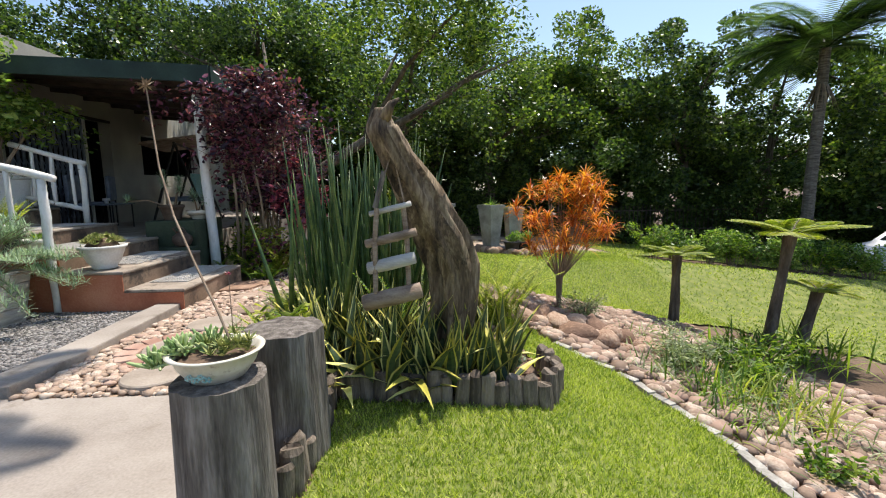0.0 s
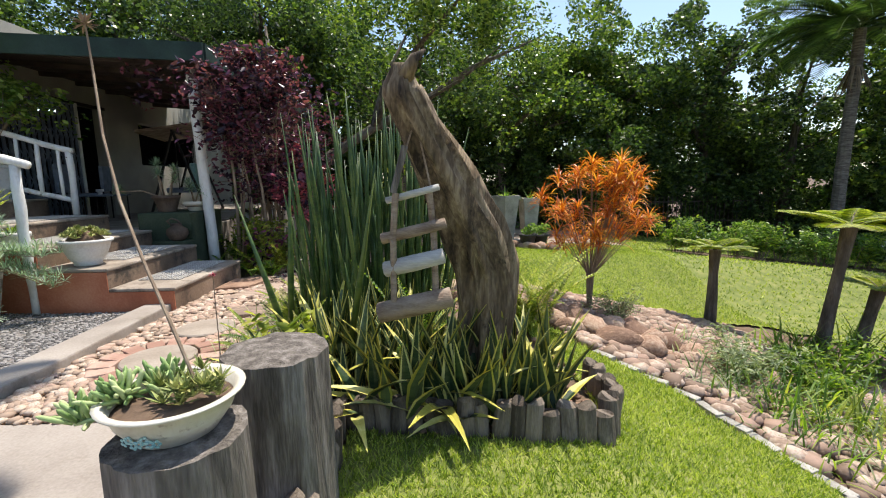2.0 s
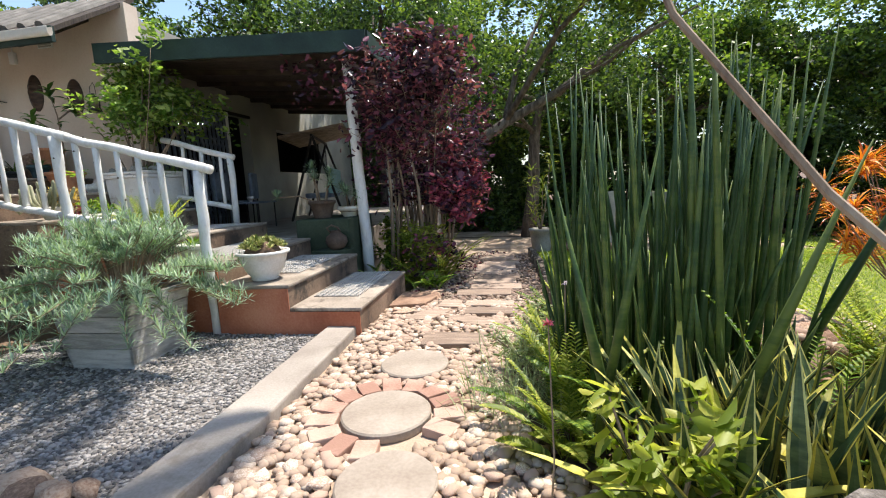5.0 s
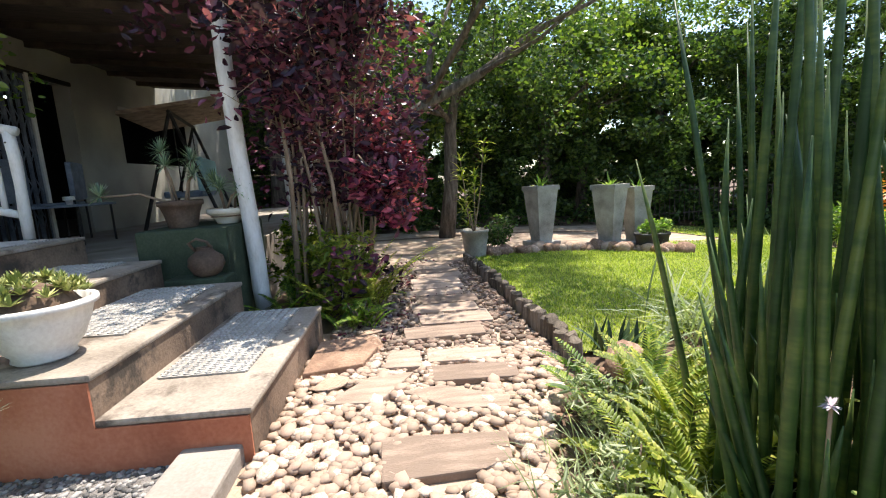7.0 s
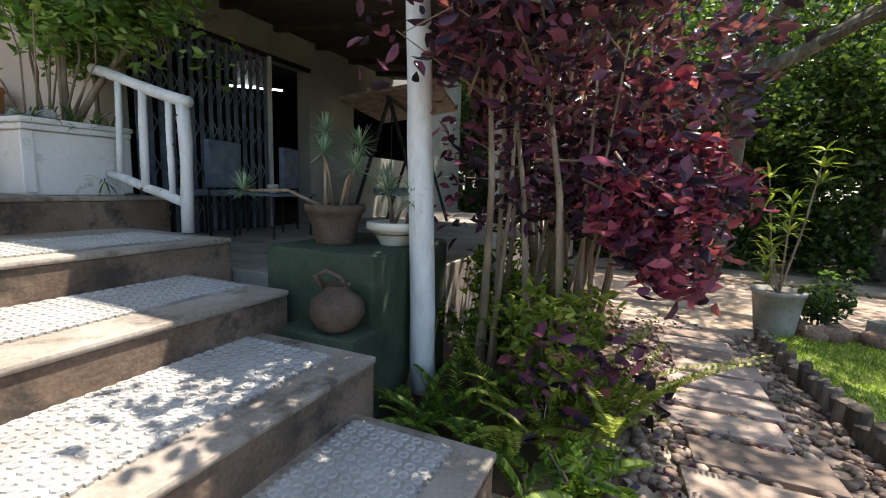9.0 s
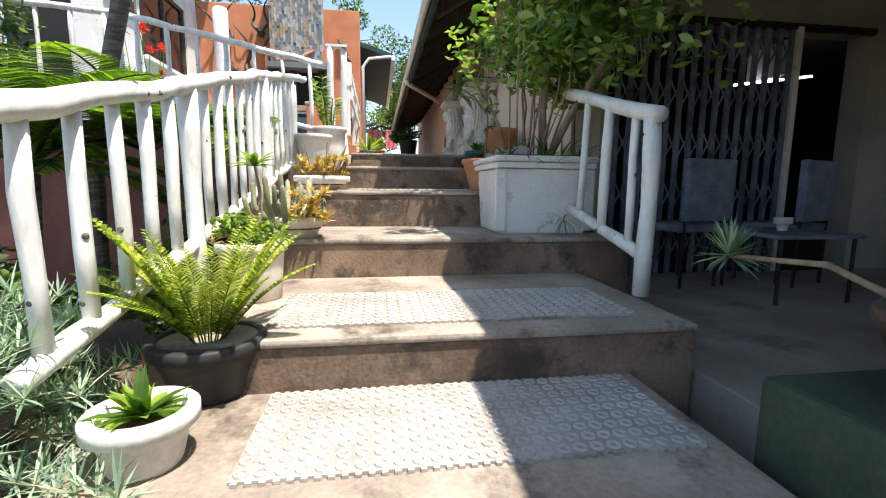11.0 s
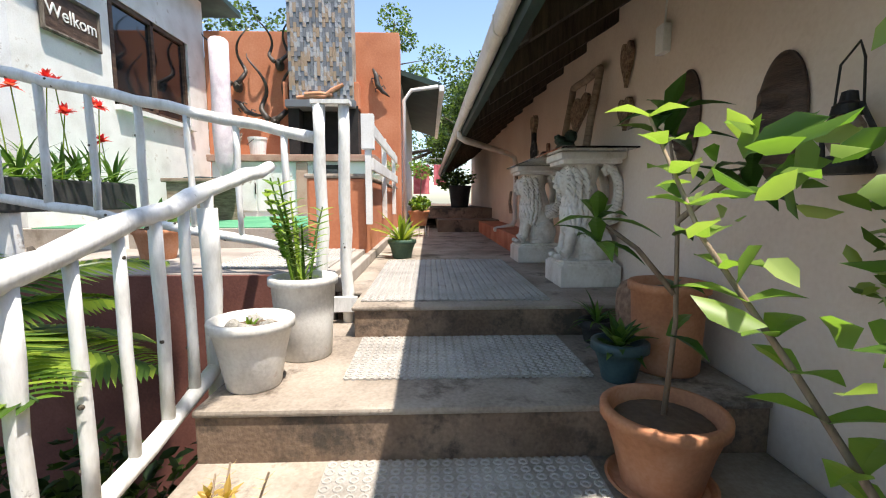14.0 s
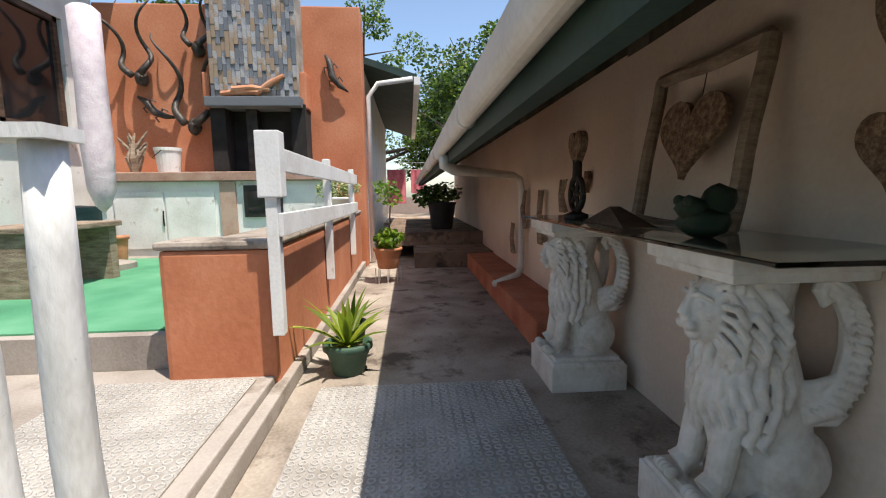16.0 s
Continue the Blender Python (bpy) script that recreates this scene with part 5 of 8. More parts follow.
# ---- stump pair, enamel basin ----
def stump(label, x, y, r, h, seed):
    rnd = random.Random(seed)
    bm = bmesh.new()
    seg, rings = 40, 12
    vs = []
    for i in range(rings + 1):
        u = i / rings
        for j in range(seg):
            a = 2 * math.pi * j / seg
            rr_ = r * (1.06 - 0.06 * u) * (1 + 0.05 * noise.noise(Vector((math.cos(a) * 2, math.sin(a) * 2, seed))) + 0.03 * noise.noise(Vector((math.cos(a) * 9, math.sin(a) * 9, u * 1.5 + seed))))
            vs.append(bm.verts.new((rr_ * math.cos(a), rr_ * math.sin(a), u * h + (0.012 * noise.noise(Vector((a * 3, seed, 0))) if i == rings else 0))))
    for i in range(rings):
        for j in range(seg):
            bm.faces.new((vs[i * seg + j], vs[i * seg + (j + 1) % seg], vs[(i + 1) * seg + (j + 1) % seg], vs[(i + 1) * seg + j]))
    c = bm.verts.new((0, 0, h + 0.003))
    for j in range(seg):
        bm.faces.new((vs[rings * seg + j], vs[rings * seg + (j + 1) % seg], c))
    me = bpy.data.meshes.new("tree_stump")
    bm.to_mesh(me)
    bm.free()
    me.materials.append(M_STUMP)
    ob = tagged(new("tree_stump", me), label, "stump", "tree stump stands")
    ob.matrix_basis = pose(x, y, 0, 0, 0, seed * 40)
    return ob


stump("weathered grey tree stump carrying an enamel basin", -0.72, 1.53, 0.155, 0.56, 1)
stump("wide weathered grey tree stump with a cracked top", -0.63, 1.97, 0.17, 0.6, 2)
basin = empty("enamel_basin", "chipped cream enamel basin of succulents on a stump", "basin", (-0.735, 1.55, 0.56))
basin.scale = (0.87, 0.87, 0.87)
Geo().lathe([(0.09, 0), (0.11, 0.004), (0.15, 0.06), (0.165, 0.105), (0.185, 0.11), (0.187, 0.116), (0.163, 0.114), (0.148, 0.064), (0.1, 0.02), (0.01, 0.015)], (0, 0, 0), 36).part("basin_bowl", M_ENAMEL, basin, smooth=True)
g = Geo()
for k in range(7):
    a = -1.9 + 0.09 * k
    p = Vector((0.146 * math.cos(a), 0.146 * math.sin(a), 0.05 + 0.008 * math.sin(k * 2)))
    for j in range(5):
        b = j * 1.257
        q = p + Vector((-math.sin(a) * 0.008 * math.cos(b), math.cos(a) * 0.008 * math.cos(b), 0.008 * math.sin(b))) + Vector((math.cos(a), math.sin(a), -0.35)) * 0.006
        g.tube([q, q + Vector((math.cos(a), math.sin(a), -0.3)) * 0.002], 0.005, 6)
g.part("flower_print", M_BLUEPRINT, basin)
Geo().lathe([(0.155, 0.08), (0.1, 0.1), (0.004, 0.105)], (0, 0, 0), 24).part("soil", M_SOIL, basin)
rnd = random.Random(41)
g = Geo()
for cx, cy, cz, n in ((-0.13, -0.02, 0.13, 40), (-0.07, 0.08, 0.13, 24), (-0.2, -0.06, 0.1, 26), (-0.04, 0.0, 0.12, 10)):
    for k in range(n):
        a = rnd.uniform(0, 6.28)
        e = rnd.uniform(0.1, 1.4)
        b = Vector((cx + rnd.uniform(-0.03, 0.03), cy + rnd.uniform(-0.03, 0.03), cz - 0.03))
        d = Vector((math.cos(a) * math.cos(e), math.sin(a) * math.cos(e), math.sin(e)))
        g.tube([b, b + d * 0.045, b + d * 0.075, b + d * 0.085], [0.004, 0.0075, 0.006, 0.001], 6)
g.part("finger_succulent", M_ECHEV, basin, "pale green finger-leaved succulent", smooth=True)
g = Geo()
for k in range(20):
    a = rnd.uniform(0, 6.28)
    rosette(g, rnd, (0.05 + 0.085 * math.cos(a), 0.07 * math.sin(a), 0.105 + 0.02 * (k % 3)), 16, 0.05, 0.011, (0.1, 1.3), -0.2, 2, 0.4)
g.part("brown_rosettes", M_SUCCBROWN, basin)
g = Geo()
g.tube([(0.06, 0.02, 0.1), (0.0, 0.05, 0.24), (-0.13, 0.15, 0.44), (-0.27, 0.28, 0.64), (-0.38, 0.4, 0.86), (-0.44, 0.48, 1.08), (-0.46, 0.5, 1.25)], [0.005, 0.0055, 0.005, 0.005, 0.0045, 0.004, 0.003], 6)
rosette(g, rnd, (-0.46, 0.5, 1.25), 26, 0.05, 0.012, (-0.5, 1.2), 0.1, 2)
g.part("flower_stalk", M_TWIG, basin, "long dry curving flower stalk")
for sx, sy in ((-1.16, 2.62),):
    t = empty("flower_stalk", "thin upright red-flowered succulent stalk", "plant", (sx, sy, 0), "thin flower stalks")
    g = Geo().tube([(0, 0, 0), (0.02, 0.01, 0.3), (0.01, 0.03, 0.72)], [0.004, 0.003, 0.002], 5)
    g.part("stalk", M_TWIG, t)
    g = Geo()
    rosette(g, rnd, (0.01, 0.03, 0.72), 22, 0.022, 0.008, (-0.2, 1.2), 0.2, 2)
    g.part("flower_head", M_RED, t)


# ---- driftwood log with hanging rungs ----
t = empty("driftwood_log", "tall leaning weathered driftwood trunk in the planted bed", "driftwood", (0.12, 2.75, 0))
path_pts = [(0.02, 0.0, -0.05), (0.04, 0.0, 0.25), (0.07, -0.02, 0.5), (0.06, -0.04, 0.72), (0.0, -0.1, 0.92), (-0.12, -0.2, 1.15), (-0.24, -0.31, 1.36), (-0.32, -0.38, 1.52), (-0.315, -0.4, 1.62)]
rads = [0.15, 0.135, 0.14, 0.152, 0.145, 0.118, 0.092, 0.08, 0.03]
seg = 44
fine_p, fine_r = [], []
for i in range(len(path_pts) - 1):
    for u in np.linspace(0, 1, 8)[:-1]:
        fine_p.append(Vector(path_pts[i]).lerp(Vector(path_pts[i + 1]), u))
        fine_r.append(rads[i] * (1 - u) + rads[i + 1] * u)
fine_p.append(Vector(path_pts[-1]))
fine_r.append(rads[-1])
g = Geo().tube(fine_p, fine_r, seg)
vv = []
for k, p in enumerate(g.v):
    i, j = divmod(k, seg)
    c = fine_p[min(i, len(fine_p) - 1)]
    d = Vector(p) - c
    a = 2 * math.pi * j / seg
    f = 1.08 - 0.5 * abs(noise.noise(Vector((math.cos(a) * 4.5 + i * 0.02, math.sin(a) * 4.5, i * 0.025 + 17)))) + 0.3 * noise.noise(Vector((math.cos(a) * 2.2, math.sin(a) * 2.2, i * 0.055))) + 0.14 * noise.noise(Vector((math.cos(a) * 6 + i * 0.03, math.sin(a) * 6, i * 0.06 + 4))) - 0.75 * max(0, noise.noise(Vector((math.cos(a) * 3, math.sin(a) * 3, i * 0.075 + 9))) - 0.12) + 0.07 * noise.noise(Vector((math.cos(a) * 14 + i * 0.05, math.sin(a) * 14, i * 0.09 + 2)))
    vv.append(tuple(c + d * f))
g.v = vv
g.part("trunk", M_DRIFT, t, smooth=True)
g = Geo().tube([(-0.3, -0.42, 1.56), (-0.26, -0.44, 1.63), (-0.22, -0.43, 1.66)], [0.035, 0.02, 0.005], 8)
g.part("snag", M_DRIFT, t, smooth=True)
chime = empty("hanging_rungs", "hanging bird perch of driftwood and bamboo rungs on rope", "ornament", (-0.165, 2.36, 0.55))
rungs = [(0.555, 0.11, 0.015, M_GREYWOOD), (0.4, 0.135, 0.024, M_FRAMEWOOD), (0.265, 0.125, 0.034, M_GREYWOOD), (0.08, 0.155, 0.045, M_FRAMEWOOD)]
for z, half, r, m in rungs:
    Geo().tube([(-half, 0.03, z - half * 0.25), (0, 0, z), (half, -0.02, z + half * 0.25)], [r, r * 1.05, r * 0.95], 12).part("rung", m, chime, smooth=True)
for s in (-1, 1):
    Geo().tube([(s * 0.07, 0, 0.56), (s * 0.085, 0.0, 0.38), (s * 0.09, 0, 0.1)], 0.014, 8).part("side_stick", M_FRAMEWOOD, chime)
    Geo().tube([(s * 0.08, 0, 0.56), (0.02, 0.0, 0.86)], 0.004, 6).part("rope", M_FRAMEWOOD, chime)
Geo().tube([(-0.08, 0.0, 0.56), (-0.025, 0.0, 0.75)], 0.014, 8).part("brace_stick", M_STUMP, chime)

# ---- planted island ----
rnd = random.Random(51)
isl = empty("spear_plant", "dense clump of tall dark green cylindrical spear sansevieria", "plant", (-0.5, 3.7, 0))
groups = [Geo() for _ in range(6)]
tips_geo = Geo()
spots_xy = []
while len(spots_xy) < 245:
    x, y = rnd.uniform(-0.52, 0.5), rnd.uniform(-0.64, 0.64)
    if (x / 0.5) ** 2 + (y / 0.64) ** 2 < 1 and not (y < -0.45 and x > 0.1):
        spots_xy.append((x, y))
for k, (x, y) in enumerate(spots_xy):
    h = rnd.uniform(0.75, 1.72) if rnd.random() < 0.75 else rnd.uniform(0.5, 0.9)
    lx, ly = x * 0.15 + rnd.gauss(0, 0.08), y * 0.12 + rnd.gauss(0, 0.08)
    r = rnd.uniform(0.009, 0.017)
    groups[k % 6].tube([(x, y, -0.02), (x + lx * 0.3, y + ly * 0.3, h * 0.4), (x + lx * 0.75, y + ly * 0.75, h * 0.8), (x + lx, y + ly, h)], [r, r, r * 0.75, 0.0015], 7)
for x, y, lx, ly, h in ((-0.45, -0.6, 0.15, -0.28, 1.25), (-0.35, -0.7, -0.25, -0.15, 1.1), (0.3, -0.3, 0.35, -0.35, 1.3), (-0.1, -0.75, 0.25, -0.3, 1.2)):
    groups[0].tube([(x, y, 0), (x + lx * 0.5, y + ly * 0.5, h * 0.5), (x + lx, y + ly, h)], [0.02, 0.018, 0.002], 8)
for g in groups:
    tagged(g.part("spears", M_SPIKE, isl, smooth=True), kind="stuff")
flower = Geo()
for x, y, z in ((-0.5, -0.1, 0.62), ):
    Geo().tube([(x, y, 0), (x, y, z)], 0.004, 5).part("stalk", M_TWIG, isl)
    rosette(flower, rnd, (x, y, z), 26, 0.02, 0.006, (-0.4, 1.2), 0.2, 2)
flower.part("flower_heads", M_PINKCLOTH, isl, "dusty pink dry flower heads")


def variegated(label, cx, cy, sx, sy, n, low, high, seed, width=0.058):
    """Sword leaves with yellow margins."""
    rnd = random.Random(seed)
    t = empty("variegated_sansevieria", label, "plant", (cx, cy, 0), "variegated sansevieria clumps")
    mid, edge = Geo(), Geo()
    for k in range(n):
        x, y = rnd.uniform(-sx, sx), rnd.uniform(-sy, sy)
        a = rnd.uniform(0, 6.28)
        lean = rnd.uniform(0.05, 0.5) if rnd.random() < 0.8 else rnd.uniform(0.7, 1.3)
        d = Vector((math.cos(a) * lean + x * 0.5, math.sin(a) * lean + y * 0.5, 1))
        L, w, dr = rnd.uniform(low, high), width * rnd.uniform(0.8, 1.2), rnd.uniform(0.1, 0.7) + lean * 0.5
        off = Vector((d.x, d.y, 0)).normalized() * 0.003
        for s in (-1, 1):
            mid.blade(Vector((x, y, 0)) + off * s, d, L * 0.97, w * 0.7, dr, 6, 0.3)
        edge.blade((x, y, 0), d, L, w, dr, 6, 0.3)
    mid.part("leaf_middles", M_SANS, t)
    edge.part("leaf_edges", M_YELLOWEDGE, t)
    return t


variegated("clump of mottled yellow-edged sansevieria in the bed", -0.42, 2.78, 0.34, 0.24, 170, 0.35, 0.7, 1)
variegated("clump of mottled yellow-edged sansevieria by the driftwood", 0.22, 2.6, 0.3, 0.18, 110, 0.32, 0.62, 2)
variegated("sprawling sansevieria leaves over the log edging", -0.05, 2.52, 0.42, 0.06, 44, 0.34, 0.6, 3, 0.075)


def ferny(label, cx, cy, n, length, seed, material, pinna=0.05, z=0.0, up=(0.4, 1.4), spread=0.15):
    rnd = random.Random(seed)
    t = empty("fern", label, "fern", (cx, cy, ground_z(cx, cy) + z), "garden ferns")
    ra, lf = Geo(), Geo()
    for k in range(n):
        a = 2.4 * k + rnd.uniform(-0.3, 0.3)
        frond(ra, lf, (spread * rnd.uniform(-1, 1), spread * rnd.uniform(-1, 1), 0), (math.cos(a) * 0.7, math.sin(a) * 0.7, rnd.uniform(*up)), length * rnd.uniform(0.7, 1.15), 26, pinna, pinna * 0.33, 0.9, 0.003)
    ra.part("stalks", material, t)
    lf.part("fronds", material, t)


ferny("bright sword fern in the sun beside the path", -0.72, 4.62, 26, 0.42, 14, M_YELLOWGREEN)
ferny("bright sword fern in the sun beside the path", -0.45, 4.42, 24, 0.4, 15, M_YELLOWGREEN)
ferny("bright sword fern in the sun beside the path", -0.92, 4.2, 20, 0.4, 16, M_YELLOWGREEN)
ferny("bright sword fern in the sun beside the path", -1.02, 3.15, 18, 0.34, 17, M_YELLOWGREEN)
ferny("bright green sword fern behind the driftwood", 0.68, 3.9, 44, 0.75, 1, M_YELLOWGREEN, up=(0.8, 2.2))
ferny("sword fern among the spear plants", -0.95, 3.3, 12, 0.5, 2, M_FERN)
ferny("sword fern among the spear plants", -0.85, 4.55, 18, 0.45, 3, M_FERN)
for k, (x, y) in enumerate(((-0.98, 3.2), (-1.0, 3.55), (-0.95, 3.95), (-0.88, 4.3))):
    ferny("bright upright sword fern at the spear plants' edge", x, y, 12, 0.5, 30 + k, M_YELLOWGREEN, 0.055, up=(1.0, 2.6), spread=0.1)
ferny("sword fern among the spear plants", -0.2, 3.05, 12, 0.75, 4, M_FERN, up=(1.0, 2.2))
ferny("bright fern at the foot of the purple shrub", -2.45, 6.65, 26, 0.55, 5, M_YELLOWGREEN)
ferny("bright fern at the foot of the purple shrub", -2.35, 7.15, 26, 0.6, 6, M_YELLOWGREEN)
ferny("green fern at the porch post", -2.85, 6.45, 16, 0.45, 7, M_FERN)
ferny("bright fern at the path's edge", -2.25, 6.25, 12, 0.35, 8, M_FERN)
ferny("tall bright green fern under the purple shrub", -2.2, 6.85, 30, 0.75, 9, M_YELLOWGREEN, up=(0.8, 2.2))


def broad_bush(label, cx, cy, rx, h, count, size, material, seed, category="bush", long=2.2, stems=14, z0=None):
    rnd, rr = random.Random(seed), np.random.default_rng(seed)
    z = ground_z(cx, cy) if z0 is None else z0
    t = empty("bush", label, category, (cx, cy, z))
    st, tips = Geo(), []
    for k in range(stems):
        a, u = rnd.uniform(0, 6.28), math.sqrt(rnd.random())
        e = Vector((rx * u * math.cos(a), rx * u * math.sin(a), h * rnd.uniform(0.45, 0.95)))
        st.tube([(e.x * 0.25, e.y * 0.25, 0), e * 0.55 + Vector((0, 0, h * 0.1)), e], [0.008, 0.006, 0.003], 5)
        tips += [np.array(e), np.array(e) * 0.75, np.array(e) * 0.5]
    st.part("stems", M_TWIG, t)
    leaf_bush(t, "foliage", rr, tips, rr.uniform(0.5, 1.0, len(tips)) * rx * 0.4, count, size, material, long)
    return t


broad_bush("lime-green leafy seedlings at the bed's edge", -0.86, 2.62, 0.2, 0.6, 330, 0.1, M_YELLOWGREEN, 2, long=2.8)
broad_bush("grey-green groundcover beside the stepping stones", -1.2, 3.95, 0.2, 0.28, 900, 0.05, M_GREYGRASS, 3, long=5)
broad_bush("grey-green groundcover beside the stepping stones", -1.05, 4.55, 0.2, 0.3, 900, 0.05, M_GREYGRASS, 4, long=5)
broad_bush("bright yellow-green bush among the purple shrub's stems", -2.42, 6.85, 0.3, 0.75, 1200, 0.07, M_YELLOWGREEN, 6, long=2.4, stems=22)
broad_bush("bright green bush among the purple shrub's stems", -2.5, 7.3, 0.36, 0.7, 1200, 0.07, M_FERN, 7, long=2.4, stems=18)
broad_bush("bright green bush at the porch floor's edge", -2.85, 7.15, 0.3, 0.6, 800, 0.07, M_FERN, 9, long=2.4)
broad_bush("bright green bush at the porch floor's edge", -2.95, 7.75, 0.32, 0.95, 1200, 0.07, M_FERN, 10, long=2.4)
broad_bush("low green leafy plant beside the bottom step", -2.2, 6.25, 0.13, 0.22, 200, 0.05, M_FERN, 8)
broad_bush("low silver-green succulent in the bed", 0.55, 2.75, 0.09, 0.16, 200, 0.035, M_SILVER, 5)


def tuft_round(label, cx, cy, n, length, width, material, seed, spread=0.12, droop=1.2, tilt=(0.4, 1.4), z0=None):
    t = empty("grass_tuft", label, "plant", (cx, cy, ground_z(cx, cy) if z0 is None else z0))
    rnd = random.Random(seed)
    g = Geo()
    for k in range(n):
        a, e = rnd.uniform(0, 6.28), rnd.uniform(*tilt)
        g.blade((rnd.gauss(0, spread), rnd.gauss(0, spread), 0), (math.cos(a) * math.cos(e), math.sin(a) * math.cos(e), math.sin(e)), length * rnd.uniform(0.6, 1.15), width, droop, 5, 0.3)
    g.part("blades", material, t)
    return t


tuft_round("pale green strappy grass clump at the lawn's corner", 0.05, 5.35, 150, 0.6, 0.016, M_GREYGRASS, 1, 0.16)
tuft_round("yellow-tinged strappy leaves at the lawn's corner", 0.35, 5.15, 70, 0.75, 0.02, M_YELLOWGREEN, 2, 0.15)
tuft_round("dark small aloe at the lawn's corner", -0.6, 5.35, 30, 0.22, 0.03, M_SANS, 3, 0.06, 0.2)
tuft_round("fine silver grass beside the path", -1.02, 4.15, 420, 0.3, 0.006, M_GREYGRASS, 4, 0.16)
tuft_round("fine silver grass beside the path", -1.14, 3.6, 420, 0.32, 0.006, M_GREYGRASS, 5, 0.17)

# rock bed planting
tuft_round("grassy clump among the bed's pebbles", 2.15, 3.15, 160, 0.34, 0.014, M_FERN, 6, 0.2)
tuft_round("bright grassy clump among the bed's pebbles", 2.55, 3.0, 140, 0.36, 0.018, M_YELLOWGREEN, 7, 0.2)
tuft_round("dark sword-leaved clump under the tree ferns", 4.35, 4.7, 200, 0.55, 0.02, M_FERN, 8, 0.25)
tuft_round("dark sword-leaved clump under the tree ferns", 3.7, 4.9, 120, 0.45, 0.02, M_FERN, 9, 0.2)
broad_bush("low grey-green bush in the rock bed", 2.3, 3.7, 0.4, 0.32, 2200, 0.05, M_GREYGRASS, 10, long=4)
broad_bush("low green bush in the rock bed", 2.9, 3.6, 0.4, 0.4, 1600, 0.06, M_FERN, 11, long=3)
broad_bush("low wispy bush beside the croton", 1.85, 4.9, 0.3, 0.3, 1200, 0.04, M_GREYGRASS, 12, long=4)
broad_bush("small red-flecked bush in the pebbles", 2.15, 2.1, 0.18, 0.2, 300, 0.04, M_FERN, 13)
tuft_round("pale agave at the rock bed's edge", 1.95, 1.35, 26, 0.3, 0.06, M_ECHEV, 14, 0.02, 0.3, (0.2, 1.3))
tuft_round("copper bromeliad in the rock bed", 3.0, 2.2, 20, 0.3, 0.04, M_RED, 15, 0.02, 0.4, (0.4, 1.3))
for k in range(9):
    x = 5.6 + 0.55 * k
    broad_bush("green border shrub across the lawn", x, 10.6 - 0.25 * (x - 5) + 0.2 * math.sin(k * 2), 0.55, 0.8, 1500, 0.08, (M_FERN, M_BROADLEAF, M_LIGHTLEAF)[k % 3], 30 + k, long=2.4)

for k, (x, y, m) in enumerate(((1.95, 2.6, "fern"), (2.2, 2.75, "grey"), (2.5, 3.5, "fern"), (1.85, 3.3, "grey"), (2.9, 3.1, "lime"), (3.3, 3.6, "fern"), (2.7, 2.5, "grey"), (2.05, 4.3, "grey"))):
    tuft_round("narrow-leaved green clump among the bed's stones" if m != "grey" else "wispy grey-green clump among the bed's stones", x, y, 60, 0.24 + 0.02 * (k % 3), 0.011, {"fern": M_FERN, "grey": M_GREYGRASS, "lime": M_YELLOWGREEN}[m], 60 + k, 0.17)

# croton
t = empty("croton", "small tree with a crown of fiery orange narrow leaves", "shrub", (1.6, 5.05, ground_z(1.6, 5.05)))
st, lf, rnd = Geo(), Geo(), random.Random(61)
for k in range(46):
    a, u = rnd.uniform(0, 6.28), rnd.random() ** 0.5
    z = rnd.uniform(-0.32, 0.5)
    w = 0.56 * math.sqrt(max(0.05, 1 - (z / 0.62) ** 2))
    e = Vector((w * u * math.cos(a), w * u * math.sin(a), 1.07 + z))
    st.tube([(0.015 * math.cos(a), 0.015 * math.sin(a), 0), Vector((e.x * 0.07, e.y * 0.07, 0.42)), e], [0.008, 0.0065, 0.003], 5)
    for zz in (0, -0.05, -0.1):
        rosette(lf, rnd, e + Vector((0, 0, zz)), 15, 0.19, 0.016, (-0.1, 1.3), 1.2, 4)
st.part("stems", M_TWIG, t)
lf.part("leaves", M_ORANGELEAF, t)


def tree_fern(cx, cy, h, lean, n, length, seed):
    rnd = random.Random(seed)
    t = empty("tree_fern", "tree fern with a slim dark trunk and flat bright fronds", "tree fern", (cx, cy, ground_z(cx, cy)), "tree ferns")
    top = Vector((lean[0], lean[1], h))
    Geo().tube([(0, 0, -0.05), top * 0.35, top * 0.7, top], [0.085, 0.065, 0.055, 0.07], 10, wob=0.12, rnd=rnd).part("trunk", M_BARK, t)
    ra, lf = Geo(), Geo()
    for k in range(n):
        a = 6.283 * k / n + rnd.uniform(-0.2, 0.2)
        frond(ra, lf, top, (math.cos(a), math.sin(a), rnd.uniform(0.2, 0.5)), length * rnd.uniform(0.85, 1.1), 34, length * 0.26, 0.034, 0.45, 0.008, 0.05)
    ra.part("stalks", M_BARK, t)
    lf.part("fronds", M_YELLOWGREEN, t)


tree_fern(3.6, 6.05, 1.0, (0.0, 0.0), 11, 0.52, 1)
tree_fern(4.2, 5.05, 1.4, (0.18, 0.0), 12, 0.72, 2)
tree_fern(4.5, 4.95, 0.75, (0.25, 0.05), 10, 0.45, 3)


